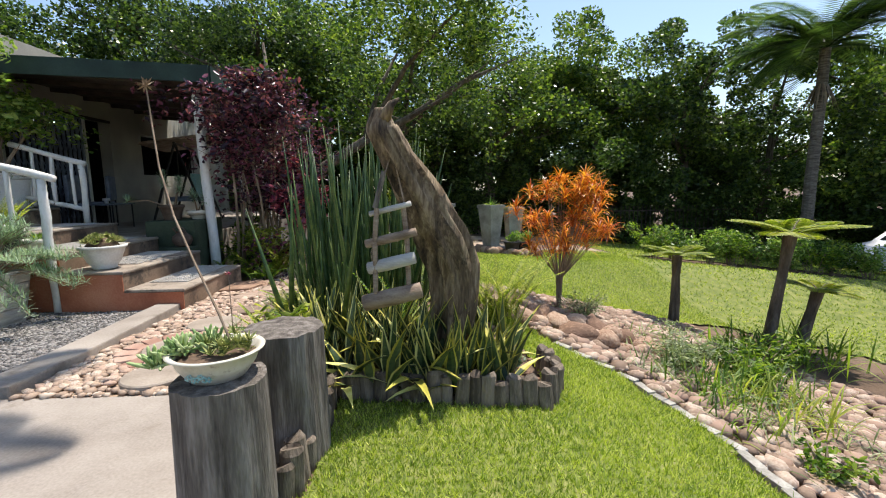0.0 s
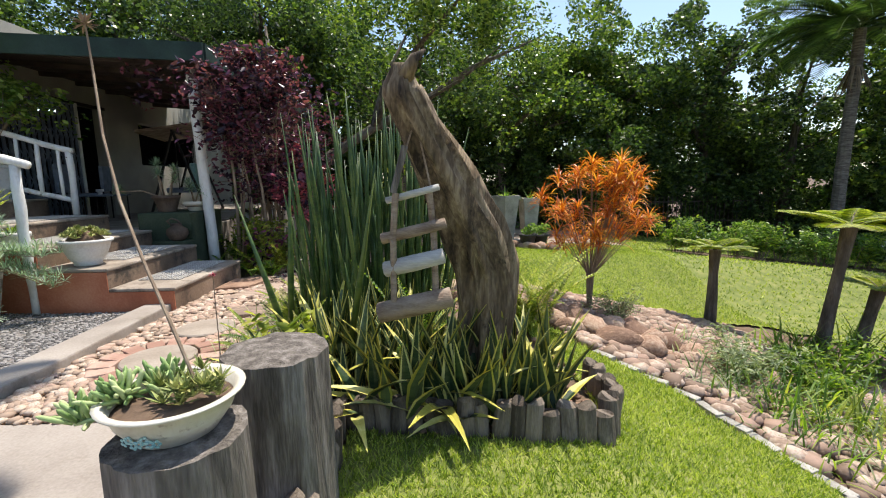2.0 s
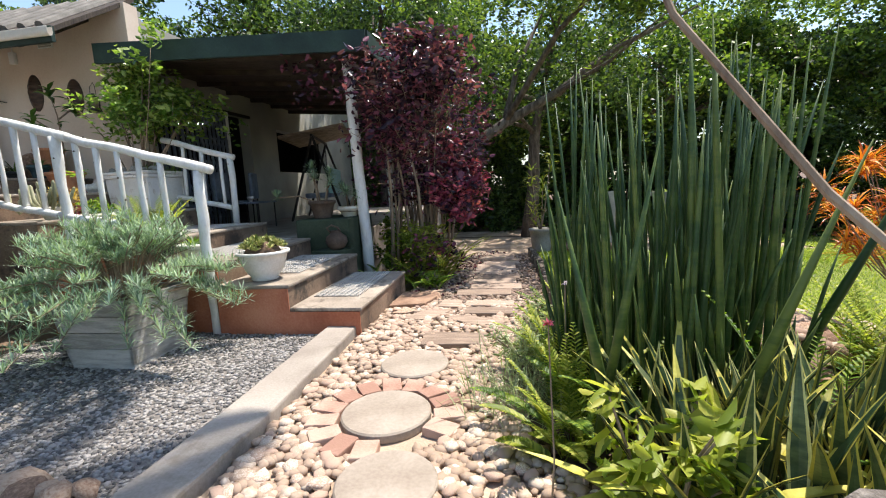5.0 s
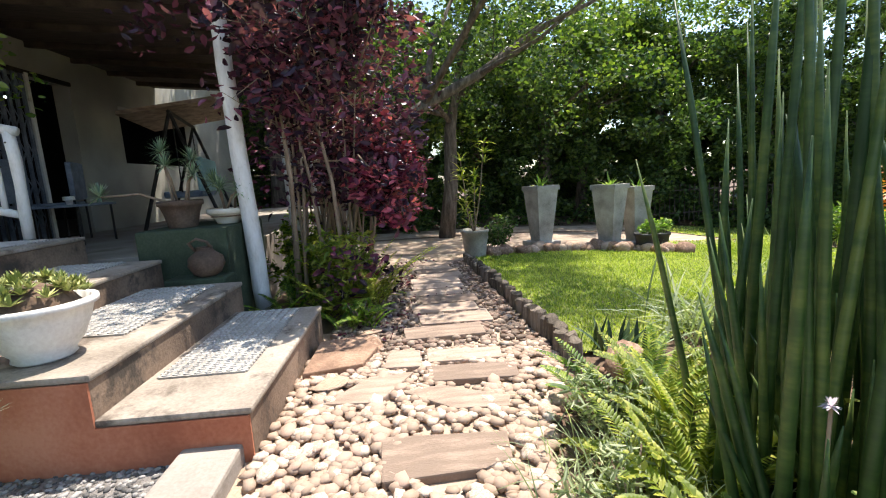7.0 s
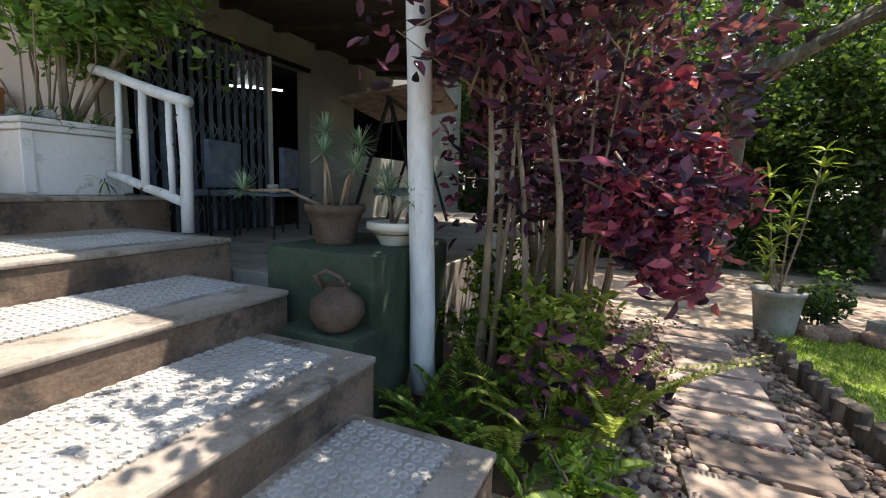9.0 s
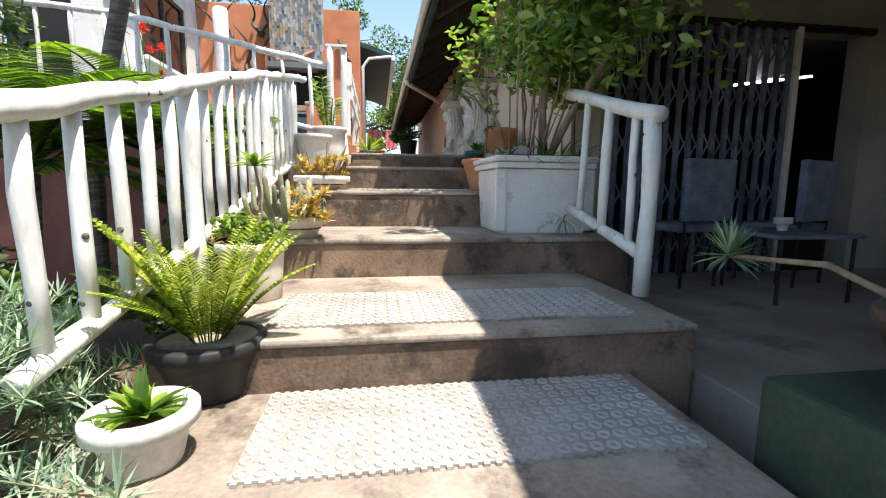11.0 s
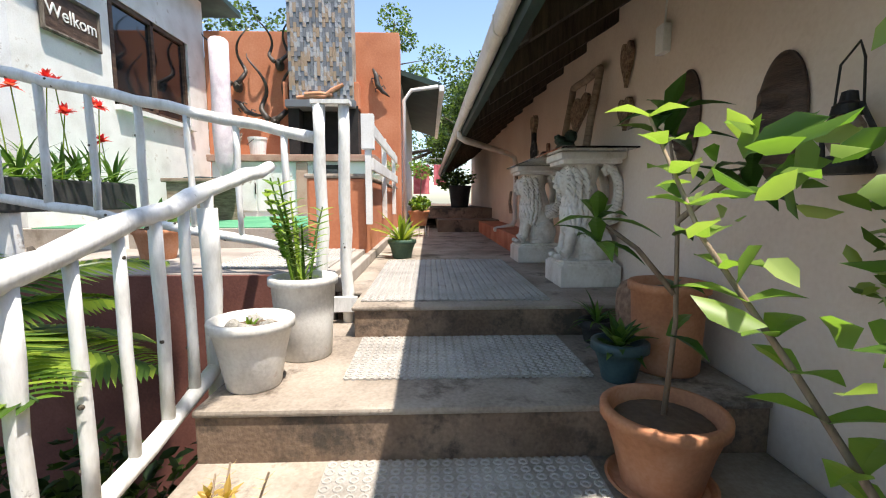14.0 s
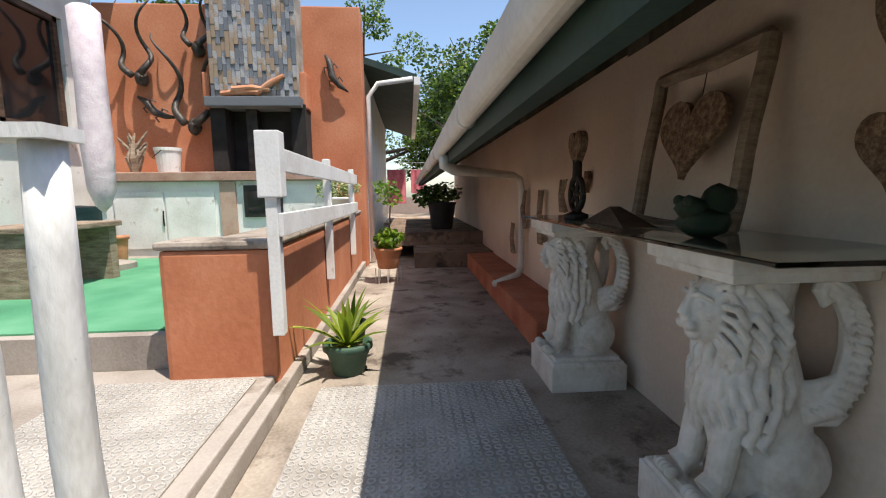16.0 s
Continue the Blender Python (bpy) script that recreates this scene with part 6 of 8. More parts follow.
# ---- palm, palms by the stairs ----
def palm(label, cx, cy, pts, r, n, length, pinna, seed, width=0.035, skirt=False, z=None):
    rnd = random.Random(seed)
    t = empty("palm_tree", label, "palm", (cx, cy, ground_z(cx, cy)), "palms")
    Geo().tube(pts, [r * (1.15 - 0.3 * i / len(pts)) for i in range(len(pts))], 12, wob=0.05, rnd=rnd).part("trunk", M_PALMBARK, t)
    ra, lf = Geo(), Geo()
    top = Vector(pts[-1])
    for k in range(n):
        a = 2.4 * k
        frond(ra, lf, top, (math.cos(a), math.sin(a), rnd.uniform(0.0, 1.6)), length * rnd.uniform(0.8, 1.1), 44, pinna, width, 1.25, 0.02, 0.0)
    ra.part("stalks", M_PALM, t)
    lf.part("fronds", M_PALM if r > 0.065 else M_FERN, t)
    if skirt:
        g = Geo()
        for k in range(90):
            a = rnd.uniform(0, 6.28)
            g.blade(top + Vector((0.1 * math.cos(a), 0.1 * math.sin(a), -0.9)), (math.cos(a) * 0.5, math.sin(a) * 0.5, -1), rnd.uniform(0.5, 1.0), 0.03, 0.6, 4)
        g.part("dry_skirt", M_DRYSKIRT, t)


M_PALMBARK = surface("ringed_palm_bark", ((0.06, 0.05, 0.042), (0.13, 0.11, 0.095), (0.22, 0.2, 0.175)), 5, 0.9, 0.5, fine=20, stretch=(1, 1, 6))
M_DRYSKIRT = surface("dry_palm_skirt", ((0.1, 0.075, 0.055), (0.18, 0.14, 0.1), (0.28, 0.22, 0.16)), 5, 0.9, 0.1, island=0.5)
palm("tall palm with a dark arching crown beyond the lawn", 11.2, 12.4, [(0, 0, -0.1), (0, 0, 2.5), (0.05, 0, 4.5), (0.05, 0, 6.1)], 0.14, 46, 2.9, 0.6, 1, 0.05, True)
palm("young palm among the stair garden's plants", -7.0, 3.5, [(0, 0, -0.1), (0.05, 0, 0.8), (0.1, 0.05, 1.55)], 0.06, 15, 1.15, 0.34, 2)
palm("young palm among the stair garden's plants", -6.2, 3.1, [(0, 0, -0.1), (0.0, 0, 0.7), (0.0, 0.05, 1.4)], 0.06, 15, 1.2, 0.34, 3)
palm("slim palm leaning across the stair garden", -6.5, 3.2, [(0, 0, -0.1), (1.0, 0.05, 0.8), (2.1, 0.08, 1.75), (3.25, 0.12, 2.85), (4.6, 0.4, 5.8)], 0.055, 11, 1.7, 0.42, 4)
palm("slim grey palm trunk in the stair garden", -6.1, 2.4, [(0, 0, -0.1), (0.35, 0.2, 1.4), (0.9, 0.5, 3.2), (1.1, 0.6, 5.2)], 0.09, 18, 1.7, 0.42, 5)
palm("slim grey palm trunk in the stair garden", -7.6, 2.7, [(0, 0, -0.1), (0.15, 0.15, 1.6), (0.4, 0.7, 3.2), (0.7, 1.3, 5.4)], 0.066, 18, 1.7, 0.42, 6)
broad_bush("shady leafy bush in the stair garden", -5.6, 3.2, 0.6, 0.9, 1800, 0.1, M_UNDER, 40)
broad_bush("shady leafy bush in the stair garden", -6.6, 3.9, 0.5, 0.9, 1500, 0.1, M_UNDER, 41)
broad_bush("shady leafy bush in the stair garden", -7.7, 3.9, 0.5, 1.2, 1500, 0.1, M_UNDER, 42)
broad_bush("yellowing low creeper at the gravel's edge", -4.9, 2.95, 0.25, 0.3, 130, 0.08, M_YELLOWGREEN, 43)

# ---- purple shrub and porch posts ----
for k, (x, y, h, lean) in enumerate(((-3.1, 6.78, 2.75, -0.1), (-2.98, 7.75, 2.75, -0.08), (-2.92, 8.7, 2.75, -0.05))):
    t = empty("porch_post", "white-painted round timber porch post" if k == 0 else "white-painted slim timber porch post among leaves", "post", (x, y, 0.0), "porch posts")
    rnd = random.Random(70 + k)
    r = 0.066 if k == 0 else 0.05
    n = 12
    Geo().tube([(lean * i / n + rnd.uniform(-1, 1) * 0.006, rnd.uniform(-1, 1) * 0.006, h * i / n) for i in range(n + 1)], [r * (1.08 - 0.14 * i / n) for i in range(n + 1)], 14).part("timber", M_WHITEWOOD, t, smooth=True)

rnd, rr = random.Random(81), np.random.default_rng(81)
t = empty("purple_shrub", "tall many-stemmed shrub with glossy purple-red leaves", "shrub", (-2.5, 7.6, 0))
st, tips, red = Geo(), [], []
for k in range(30):
    b = Vector((rnd.uniform(-0.35, 0.2), rnd.uniform(-0.9, 1.1), 0))
    e = Vector((b.x + rnd.uniform(-0.35, 0.5), b.y + rnd.uniform(-0.45, 0.4), rnd.uniform(1.5, 2.65)))
    m = b.lerp(e, 0.5) + Vector((rnd.uniform(-0.1, 0.1), rnd.uniform(-0.1, 0.1), 0))
    k0 = rnd.uniform(0.5, 1.3)
    st.tube([b, m, e], [0.023 * k0, 0.016 * k0, 0.004], 6)
    tips += [np.array(m.lerp(e, u)) + rr.normal(0, 0.1, 3) for u in (0.05, 0.3, 0.5, 0.7, 0.9, 1.0)]
    for _ in range(3):
        q = m.lerp(e, rnd.random())
        e2 = q + Vector((rnd.uniform(-0.45, 0.55), rnd.uniform(-0.5, 0.35), rnd.uniform(-0.1, 0.3)))
        st.tube([q, e2], [0.007, 0.002], 5)
        tips.append(np.array(e2))
for k in range(22):
    q = Vector((rnd.uniform(-0.1, 0.3), rnd.uniform(-0.7, 0.6), rnd.uniform(1.0, 1.6)))
    e = Vector((rnd.uniform(0.35, 0.85), rnd.uniform(-0.9, 0.5), rnd.uniform(0.7, 1.75)))
    st.tube([q, q.lerp(e, 0.5) + Vector((0, 0, 0.1)), e], [0.009, 0.006, 0.002], 5)
    red += [np.array(e), np.array(q.lerp(e, 0.75)), np.array(q.lerp(e, 0.5))]
for k in range(26):
    q = Vector((rnd.uniform(-0.4, 0.1), rnd.uniform(-0.9, -0.5), rnd.uniform(1.5, 2.2)))
    e = Vector((rnd.uniform(-0.55, 0.35), rnd.uniform(-1.6, -0.9), rnd.uniform(1.7, 2.6)))
    st.tube([q, q.lerp(e, 0.5) + Vector((0, 0, 0.1)), e], [0.008, 0.006, 0.002], 5)
    tips += [np.array(e), np.array(q.lerp(e, 0.7)), np.array(q.lerp(e, 0.4))]
for k in range(8):
    q, e = Vector((0.1, rnd.uniform(-0.9, -0.5), 0.3)), Vector((rnd.uniform(-0.1, 0.5), rnd.uniform(-1.3, -0.7), rnd.uniform(0.15, 0.5)))
    st.tube([q, e], [0.006, 0.002], 5)
    tips += [np.array(e)] 
st.part("stems", M_TWIG, t, smooth=True)
tips += [np.array((rr.uniform(0.3, 0.95), rr.uniform(-0.7, 0.7), rr.uniform(1.4, 2.55))) for _ in range(40)]
tips += [np.array((rr.uniform(-1.2, -0.4), rr.uniform(-1.15, -0.75), rr.uniform(2.15, 2.75))) for _ in range(14)]
tips += [np.array((rr.uniform(-0.3, 0.6), rr.uniform(-1.75, -1.2), rr.uniform(2.1, 2.6))) for _ in range(18)]
over = [np.array((rr.uniform(0.0, 0.8), rr.uniform(-1.55, -0.6), rr.uniform(2.2, 2.7))) for _ in range(32)]
for p in over[::3]:
    st = Geo().tube([(p[0] * 0.3, -0.5, 1.8), (p[0] * 0.7, p[1] * 0.7, p[2] - 0.25), p], [0.01, 0.007, 0.002], 5)
    st.part("branch", M_TWIG, t, smooth=True)
leaf_bush(t, "purple_foliage", rr, tips, rr.uniform(0.14, 0.3, len(tips)), 6200, 0.088, M_PURPLE, 2.0)
leaf_bush(t, "overhanging_foliage", rr, over, rr.uniform(0.14, 0.26, len(over)), 1900, 0.085, M_PURPLE, 2.0)
leaf_bush(t, "red_foliage", rr, red, rr.uniform(0.1, 0.2, len(red)), 1900, 0.09, M_RED, 2.1)
leaf_bush(t, "dark_red_foliage", rr, red, rr.uniform(0.12, 0.24, len(red)), 1500, 0.09, M_PURPLE, 2.0)
litter = clumped(rr, [(-2.1 + 0.5 * rr.random(), 6.0 + 0.35 * k, -0.02) for k in range(12)], 0.35, 350, 0.02)
litter[:, 2] = [ground_z(x, y) + 0.02 for x, y, _ in litter]
ob = new("leaf_litter", numpy_mesh("leaf_litter", *scatter_leaves(rr, litter, 0.045, 0.95), M_PURPLE))
tagged(ob, "fallen purple leaves on the path", "leaf litter", "", "stuff")

# ---- bare spreading limb ----
limb = empty("bare_limb_tree", "grey tree with a long bare limb reaching over the garden", "tree", (-3.3, 11.6, ground_z(-3.3, 11.6)))
g = Geo().tube([(0, 0, 0), (0.2, 0.0, 1.4), (0.9, -0.1, 2.1), (1.9, 0.1, 2.75), (3.0, 0.2, 3.3), (4.4, 0.3, 4.2), (6.2, 0.5, 5.0)], [0.2, 0.17, 0.13, 0.11, 0.09, 0.06, 0.02], 9)
g.tube([(1.9, 0.1, 2.75), (2.2, 0.6, 4.0), (2.9, 0.9, 5.4)], [0.08, 0.06, 0.02], 7).tube([(0.2, 0, 1.4), (-0.4, 0.3, 3.0), (-0.6, 0.4, 5.2)], [0.15, 0.11, 0.03], 8).tube([(3.0, 0.2, 3.3), (4.0, -0.6, 3.7), (5.2, -0.9, 4.6)], [0.05, 0.035, 0.01], 6)
g.part("trunk", M_BARK, limb, smooth=True)
rr = np.random.default_rng(91)
cl = [np.array(p) + rr.normal(0, 0.45, 3) + np.array((0, 0, 0.3)) for p in ((6.0, 0.5, 5.0), (5.2, 0.4, 4.8), (4.5, 0.3, 4.9), (2.9, 0.9, 5.4), (2.4, 0.7, 5.0), (-0.6, 0.4, 5.2), (-0.2, 0.4, 4.6), (5.2, -0.9, 4.6), (4.4, -0.8, 4.2), (3.5, -0.5, 4.6), (1.0, 0.3, 5.2), (1.8, 0.3, 4.6), (3.4, 0.2, 5.6)) for _ in range(3)]
leaf_bush(limb, "crown", rr, cl, rr.uniform(0.4, 0.75, len(cl)), 6000, 0.1, M_FOREST2, 2.0)
over = [np.array((rr.uniform(1.9, 4.9), rr.uniform(-4.3, -0.6), rr.uniform(4.5, 5.6))) for _ in range(46)]
limb_arm = Geo().tube([(1.9, 0.1, 2.75), (3.0, -0.8, 4.3), (3.9, -2.0, 4.9), (4.6, -3.0, 5.2)], [0.08, 0.055, 0.035, 0.012], 7)
limb_arm.part("overhanging_branch", M_BARK, limb, smooth=True)
leaf_bush(limb, "overhanging_leaves", rr, over, rr.uniform(0.4, 0.75, len(over)), 8500, 0.1, M_FOREST2, 2.0)


# ---- porch ----
tagged(Geo().box(-3.88, -3.2, 6.42, 7.3, -0.1, 0.8).part("green_block", M_BLOCKGREEN, bevel=0.02), "dark green painted masonry plinth carrying pots", "plinth")
tagged(Geo().box(-3.6, -3.16, 6.2, 6.42, -0.1, 0.45).part("green_ledge", M_BLOCKGREEN, bevel=0.015), "low dark green painted ledge below the plinth", "ledge")


def spiky_pot(label, at, material, r0, r1, h, heads, seed):
    t = potted(label, at, material, r0, r1, h)
    rnd = random.Random(seed)
    st, lf = Geo(), Geo()
    for e in heads:
        b = Vector((rnd.uniform(-0.05, 0.05), rnd.uniform(-0.05, 0.05), h - 0.04))
        e = Vector(e)
        m = b.lerp(e, 0.5) + Vector((0, 0, 0.06 if e.z > h else 0.02))
        st.tube([b, m, e], [0.012, 0.01, 0.008], 6)
        rosette(lf, rnd, e, 70, 0.13, 0.013, (-0.5, 1.45), 0.3, 3, 0.2)
    st.part("stems", M_TWIG, t, smooth=True)
    lf.part("leaf_heads", M_SILVER, t)


spiky_pot("brown clay pot of spiky pale green rosettes on the plinth", (-3.64, 6.7, 0.8), M_POTBROWN, 0.11, 0.155, 0.22, [(-0.08, 0.0, 0.5), (0.12, 0.02, 0.42), (-0.5, -0.18, 0.28), (-0.15, 0.1, 0.62), (0.08, 0.12, 0.55)], 1)
spiky_pot("cream bowl of trailing spiky rosettes on the plinth", (-3.34, 6.86, 0.8), M_POTCREAM, 0.09, 0.15, 0.13, [(0.1, 0.05, 0.32), (-0.1, 0.05, 0.35), (0.0, -0.1, 0.3), (0.16, -0.1, 0.26)], 2)
g = Geo()
rnd = random.Random(5)
jug = empty("clay_jug", "round brown clay jug with a loop handle", "jug", (-3.32, 6.3, 0.45))
jug.scale = (0.95, 0.95, 0.78)
Geo().lathe([(0.06, 0), (0.1, 0.03), (0.135, 0.11), (0.125, 0.19), (0.07, 0.24), (0.055, 0.27), (0.065, 0.285), (0.05, 0.28), (0.045, 0.24), (0.01, 0.23)], (0, 0, 0), 28).part("jug_body", M_POTBROWN, jug, smooth=True)
Geo().tube([(-0.06, -0.02, 0.25), (-0.1, -0.04, 0.33), (-0.04, -0.03, 0.37), (0.03, -0.01, 0.33), (0.05, 0, 0.27)], 0.013, 8).part("handle", M_POTBROWN, jug, smooth=True)


def lattice_gate():
    t = empty("lattice_gate", "closed dark folding steel security gate in the doorway", "gate", (FRONT_X + 0.02, 7.24, 0.59))
    n = 15
    for k in range(n):
        y = 0.05 + 1.5 * k / (n - 1)
        Geo().box(-0.012, 0.012, y - 0.02, y + 0.02, 0, 2.02).part("upright", M_GREYBLUE, t)
    for k in range(n - 1):
        y0, y1 = 0.05 + 1.5 * k / (n - 1), 0.05 + 1.5 * (k + 1) / (n - 1)
        for z in (0.15, 0.55, 0.95, 1.35, 1.7):
            Geo().tube([(0.016, y0, z), (0.016, y1, z + 0.22)], 0.007, 4).part("lattice_bar", M_GREYBLUE, t)
            Geo().tube([(0.02, y1, z), (0.02, y0, z + 0.22)], 0.007, 4).part("lattice_bar", M_GREYBLUE, t)
    Geo().box(-0.02, 0.02, -0.02, 2.34, 2.0, 2.05).part("top_track", M_DARKMETAL, t)
    Geo().box(-0.03, 0.03, 1.58, 1.63, 0, 2.02).part("lock_post", M_WHITEPAINT, t)


lattice_gate()
lamp_t = empty("tube_light", "lit fluorescent tube light in the dark room", "lamp", (-9.0, 11.2, 2.9))
Geo().tube([(-0.35, -0.3, 0), (0.35, 0.35, 0)], 0.018, 8).part("tube", M_TUBE, lamp_t)
Geo().box(-0.4, 0.4, -0.04, 0.04, 0.03, 0.5).part("batten", M_WHITEPAINT, lamp_t)


def garden_chair(at, turn, label):
    t = empty("garden_chair", label, "chair", at, "porch chairs", turn)
    for x in (-0.2, 0.2):
        for y in (-0.2, 0.2):
            Geo().tube([(x, y, 0), (x, y, 0.42 if y < 0 else 0.86)], 0.012, 7).part("leg", M_DARKMETAL, t)
    Geo().box(-0.23, 0.23, -0.23, 0.2, 0.4, 0.46).part("seat", M_GREYBLUE, t, bevel=0.015)
    Geo().box(-0.22, 0.22, 0.17, 0.23, 0.48, 0.92).part("backrest", M_GREYBLUE, t, bevel=0.02)


garden_chair((-5.9, 8.5, 0.585), -70, "grey cushioned garden chair on the shaded porch")
garden_chair((-5.95, 7.7, 0.585), -80, "grey cushioned garden chair beside the gate")
t = potted("tiny white cup on the porch table", (-5.5, 8.1, 1.02), M_POTWHITE, 0.03, 0.04, 0.09, "cup")
tb = empty("porch_table", "low dark metal porch table", "table", (-5.5, 8.1, 0.585))
Geo().box(-0.3, 0.3, -0.3, 0.3, 0.41, 0.436).part("tabletop", M_GREYBLUE, tb, bevel=0.008)
for x in (-0.26, 0.26):
    for y in (-0.26, 0.26):
        Geo().tube([(x, y, 0), (x, y, 0.41)], 0.012, 7).part("leg", M_DARKMETAL, tb)


def swing():
    t = empty("swing_bench", "dark-framed swing bench with a canopy and pale blue cushion", "swing bench", (-5.2, 10.3, 0.585), "", -75)
    for x in (-0.85, 0.85):
        for y in (-0.5, 0.5):
            Geo().tube([(x, y, 0), (x, 0, 1.6)], 0.025, 8).part("frame_leg", M_DARKMETAL, t)
    Geo().tube([(-0.9, 0, 1.6), (0.9, 0, 1.6)], 0.025, 8).part("top_bar", M_DARKMETAL, t)
    Geo().add([(-0.95, -0.6, 1.55), (0.95, -0.6, 1.55), (0.95, 0.6, 1.75), (-0.95, 0.6, 1.75), (-0.95, -0.6, 1.6), (0.95, -0.6, 1.6), (0.95, 0.6, 1.8), (-0.95, 0.6, 1.8)], [(3, 2, 1, 0), (4, 5, 6, 7), (0, 1, 5, 4), (1, 2, 6, 5), (2, 3, 7, 6), (3, 0, 4, 7)]).part("canopy", M_FRAMEWOOD, t)
    Geo().box(-0.7, 0.7, -0.25, 0.25, 0.42, 0.52).part("seat", M_GREYBLUE, t, bevel=0.03)
    Geo().box(-0.7, 0.7, 0.2, 0.3, 0.5, 1.0).part("backrest", M_BLUEPRINT, t, bevel=0.03)
    for x in (-0.72, 0.72):
        Geo().tube([(x, 0, 0.5), (x, 0, 1.6)], 0.008, 6).part("hanger", M_DARKMETAL, t)


swing()

# creeper on the house corner
rr = np.random.default_rng(33)
t = empty("climbing_plant", "leafy creeper hanging from the house corner eave", "creeper", (-6.05, 6.75, 1.0))
st = Geo().tube([(0, 0.1, 0), (0.05, 0.05, 1.0), (0.0, 0.0, 1.9)], [0.02, 0.015, 0.008], 6)
cl = [(0.1 * math.sin(k), -0.05 + 0.1 * math.cos(2 * k), 1.0 + 0.1 * k) for k in range(11)] + [(0.35, 0.1, 1.35), (0.5, 0.15, 1.25), (0.45, 0.05, 1.5), (0.25, 0.0, 1.2), (0.6, 0.2, 1.4)]
for k in range(14):
    st.tube([(0.3 + 0.03 * k, 0.15, 1.45), (0.32 + 0.035 * k, 0.16, 0.95 + 0.03 * (k % 5))], 0.003, 4)
st.part("stems", M_TWIG, t)
leaf_bush(t, "foliage", rr, cl, rr.uniform(0.14, 0.24, len(cl)), 2200, 0.07, M_LIGHTLEAF)


# ---- lion console table ----
def lion(label, x, y):
    """A seated plaster lion that carries a square cap; it faces the walkway (-y)."""
    g = Geo()

    def blob(c, r, seg=20):
        rings = 12
        vs = [(c[0] + r[0] * math.sin(math.pi * i / rings) * math.cos(2 * math.pi * j / seg), c[1] + r[1] * math.sin(math.pi * i / rings) * math.sin(2 * math.pi * j / seg), c[2] + r[2] * math.cos(math.pi * i / rings)) for i in range(rings + 1) for j in range(seg)]
        g.add(vs, [(i * seg + j, (i + 1) * seg + j, (i + 1) * seg + (j + 1) % seg, i * seg + (j + 1) % seg) for i in range(rings) for j in range(seg)])
    g.box(-0.25, 0.25, -0.25, 0.25, 0, 0.15).box(-0.235, 0.235, -0.235, 0.235, 0.15, 0.165)
    g.box(-0.2, 0.2, -0.215, 0.22, 0.165, 0.185)
    g.box(-0.21, 0.21, -0.24, 0.24, 0.87, 0.9).box(-0.235, 0.235, -0.265, 0.265, 0.9, 0.95).box(-0.222, 0.222, -0.25, 0.25, 0.915, 0.925)
    g.tube([(0, 0.08, 0.18), (0, 0.06, 0.4), (0, 0.0, 0.58), (0, -0.03, 0.74), (0, 0.0, 0.88)], [0.15, 0.155, 0.15, 0.13, 0.13], 22)
    for s in (-1, 1):
        # haunch, hind paw, foreleg and toes
        blob((s * 0.115, 0.09, 0.3), (0.08, 0.13, 0.125))
        g.tube([(s * 0.13, 0.06, 0.2), (s * 0.14, -0.03, 0.195), (s * 0.135, -0.07, 0.195)], [0.035, 0.036, 0.028], 10)
        g.tube([(s * 0.08, -0.06, 0.52), (s * 0.078, -0.12, 0.38), (s * 0.08, -0.145, 0.25), (s * 0.085, -0.19, 0.215)], [0.06, 0.05, 0.046, 0.048], 14)
        for k in range(4):
            blob((s * 0.085 + (k - 1.5) * 0.023, -0.232, 0.203), (0.013, 0.03, 0.021), 10)
        # wing: an arched spine with ribs across it
        spine = [Vector(p) for p in ((s * 0.12, 0.1, 0.47), (s * 0.145, 0.17, 0.5), (s * 0.15, 0.225, 0.57), (s * 0.145, 0.245, 0.66), (s * 0.14, 0.24, 0.75), (s * 0.13, 0.2, 0.83), (s * 0.12, 0.15, 0.86))]
        g.tube(spine, [0.04, 0.045, 0.045, 0.042, 0.04, 0.038, 0.034], 10)
        for k in range(18):
            u = 0.4 + 5.2 * k / 17
            p = spine[int(u)].lerp(spine[int(u) + 1], u - int(u))
            g.tube([p + Vector((s * 0.034, -0.034, 0.016)), p + Vector((s * 0.045, 0.004, 0.0)), p + Vector((s * 0.032, 0.036, -0.016))], [0.006, 0.0085, 0.005], 6)
        for k in range(4):
            z = 0.47 + 0.032 * k
            out = 0.215 - 0.9 * (z - 0.64) ** 2
            g.tube([(s * 0.1, 0.05, z - 0.03), (s * 0.14, 0.13, z - 0.008), (s * 0.145, out, z + 0.02)], [0.022, 0.02, 0.012], 8)
        g.tube([(s * 0.12, 0.15, 0.86), (s * 0.13, 0.12, 0.83), (s * 0.13, 0.14, 0.8), (s * 0.13, 0.165, 0.81)], [0.03, 0.024, 0.02, 0.014], 8)
        for k in range(5):
            g.tube([(s * 0.12, 0.13, 0.44 + 0.018 * k), (s * 0.15, 0.2, 0.45 + 0.022 * k), (s * 0.14, 0.265, 0.47 + 0.026 * k)], [0.013, 0.013, 0.004], 7)
    # head, muzzle, nose, brows, eyes and ears
    blob((0, -0.15, 0.755), (0.088, 0.085, 0.1))
    blob((0, -0.215, 0.725), (0.046, 0.04, 0.036))
    g.tube([(0, -0.215, 0.825), (0, -0.238, 0.775), (0, -0.252, 0.742)], [0.015, 0.019, 0.025], 10)
    blob((0, -0.21, 0.688), (0.034, 0.03, 0.022))
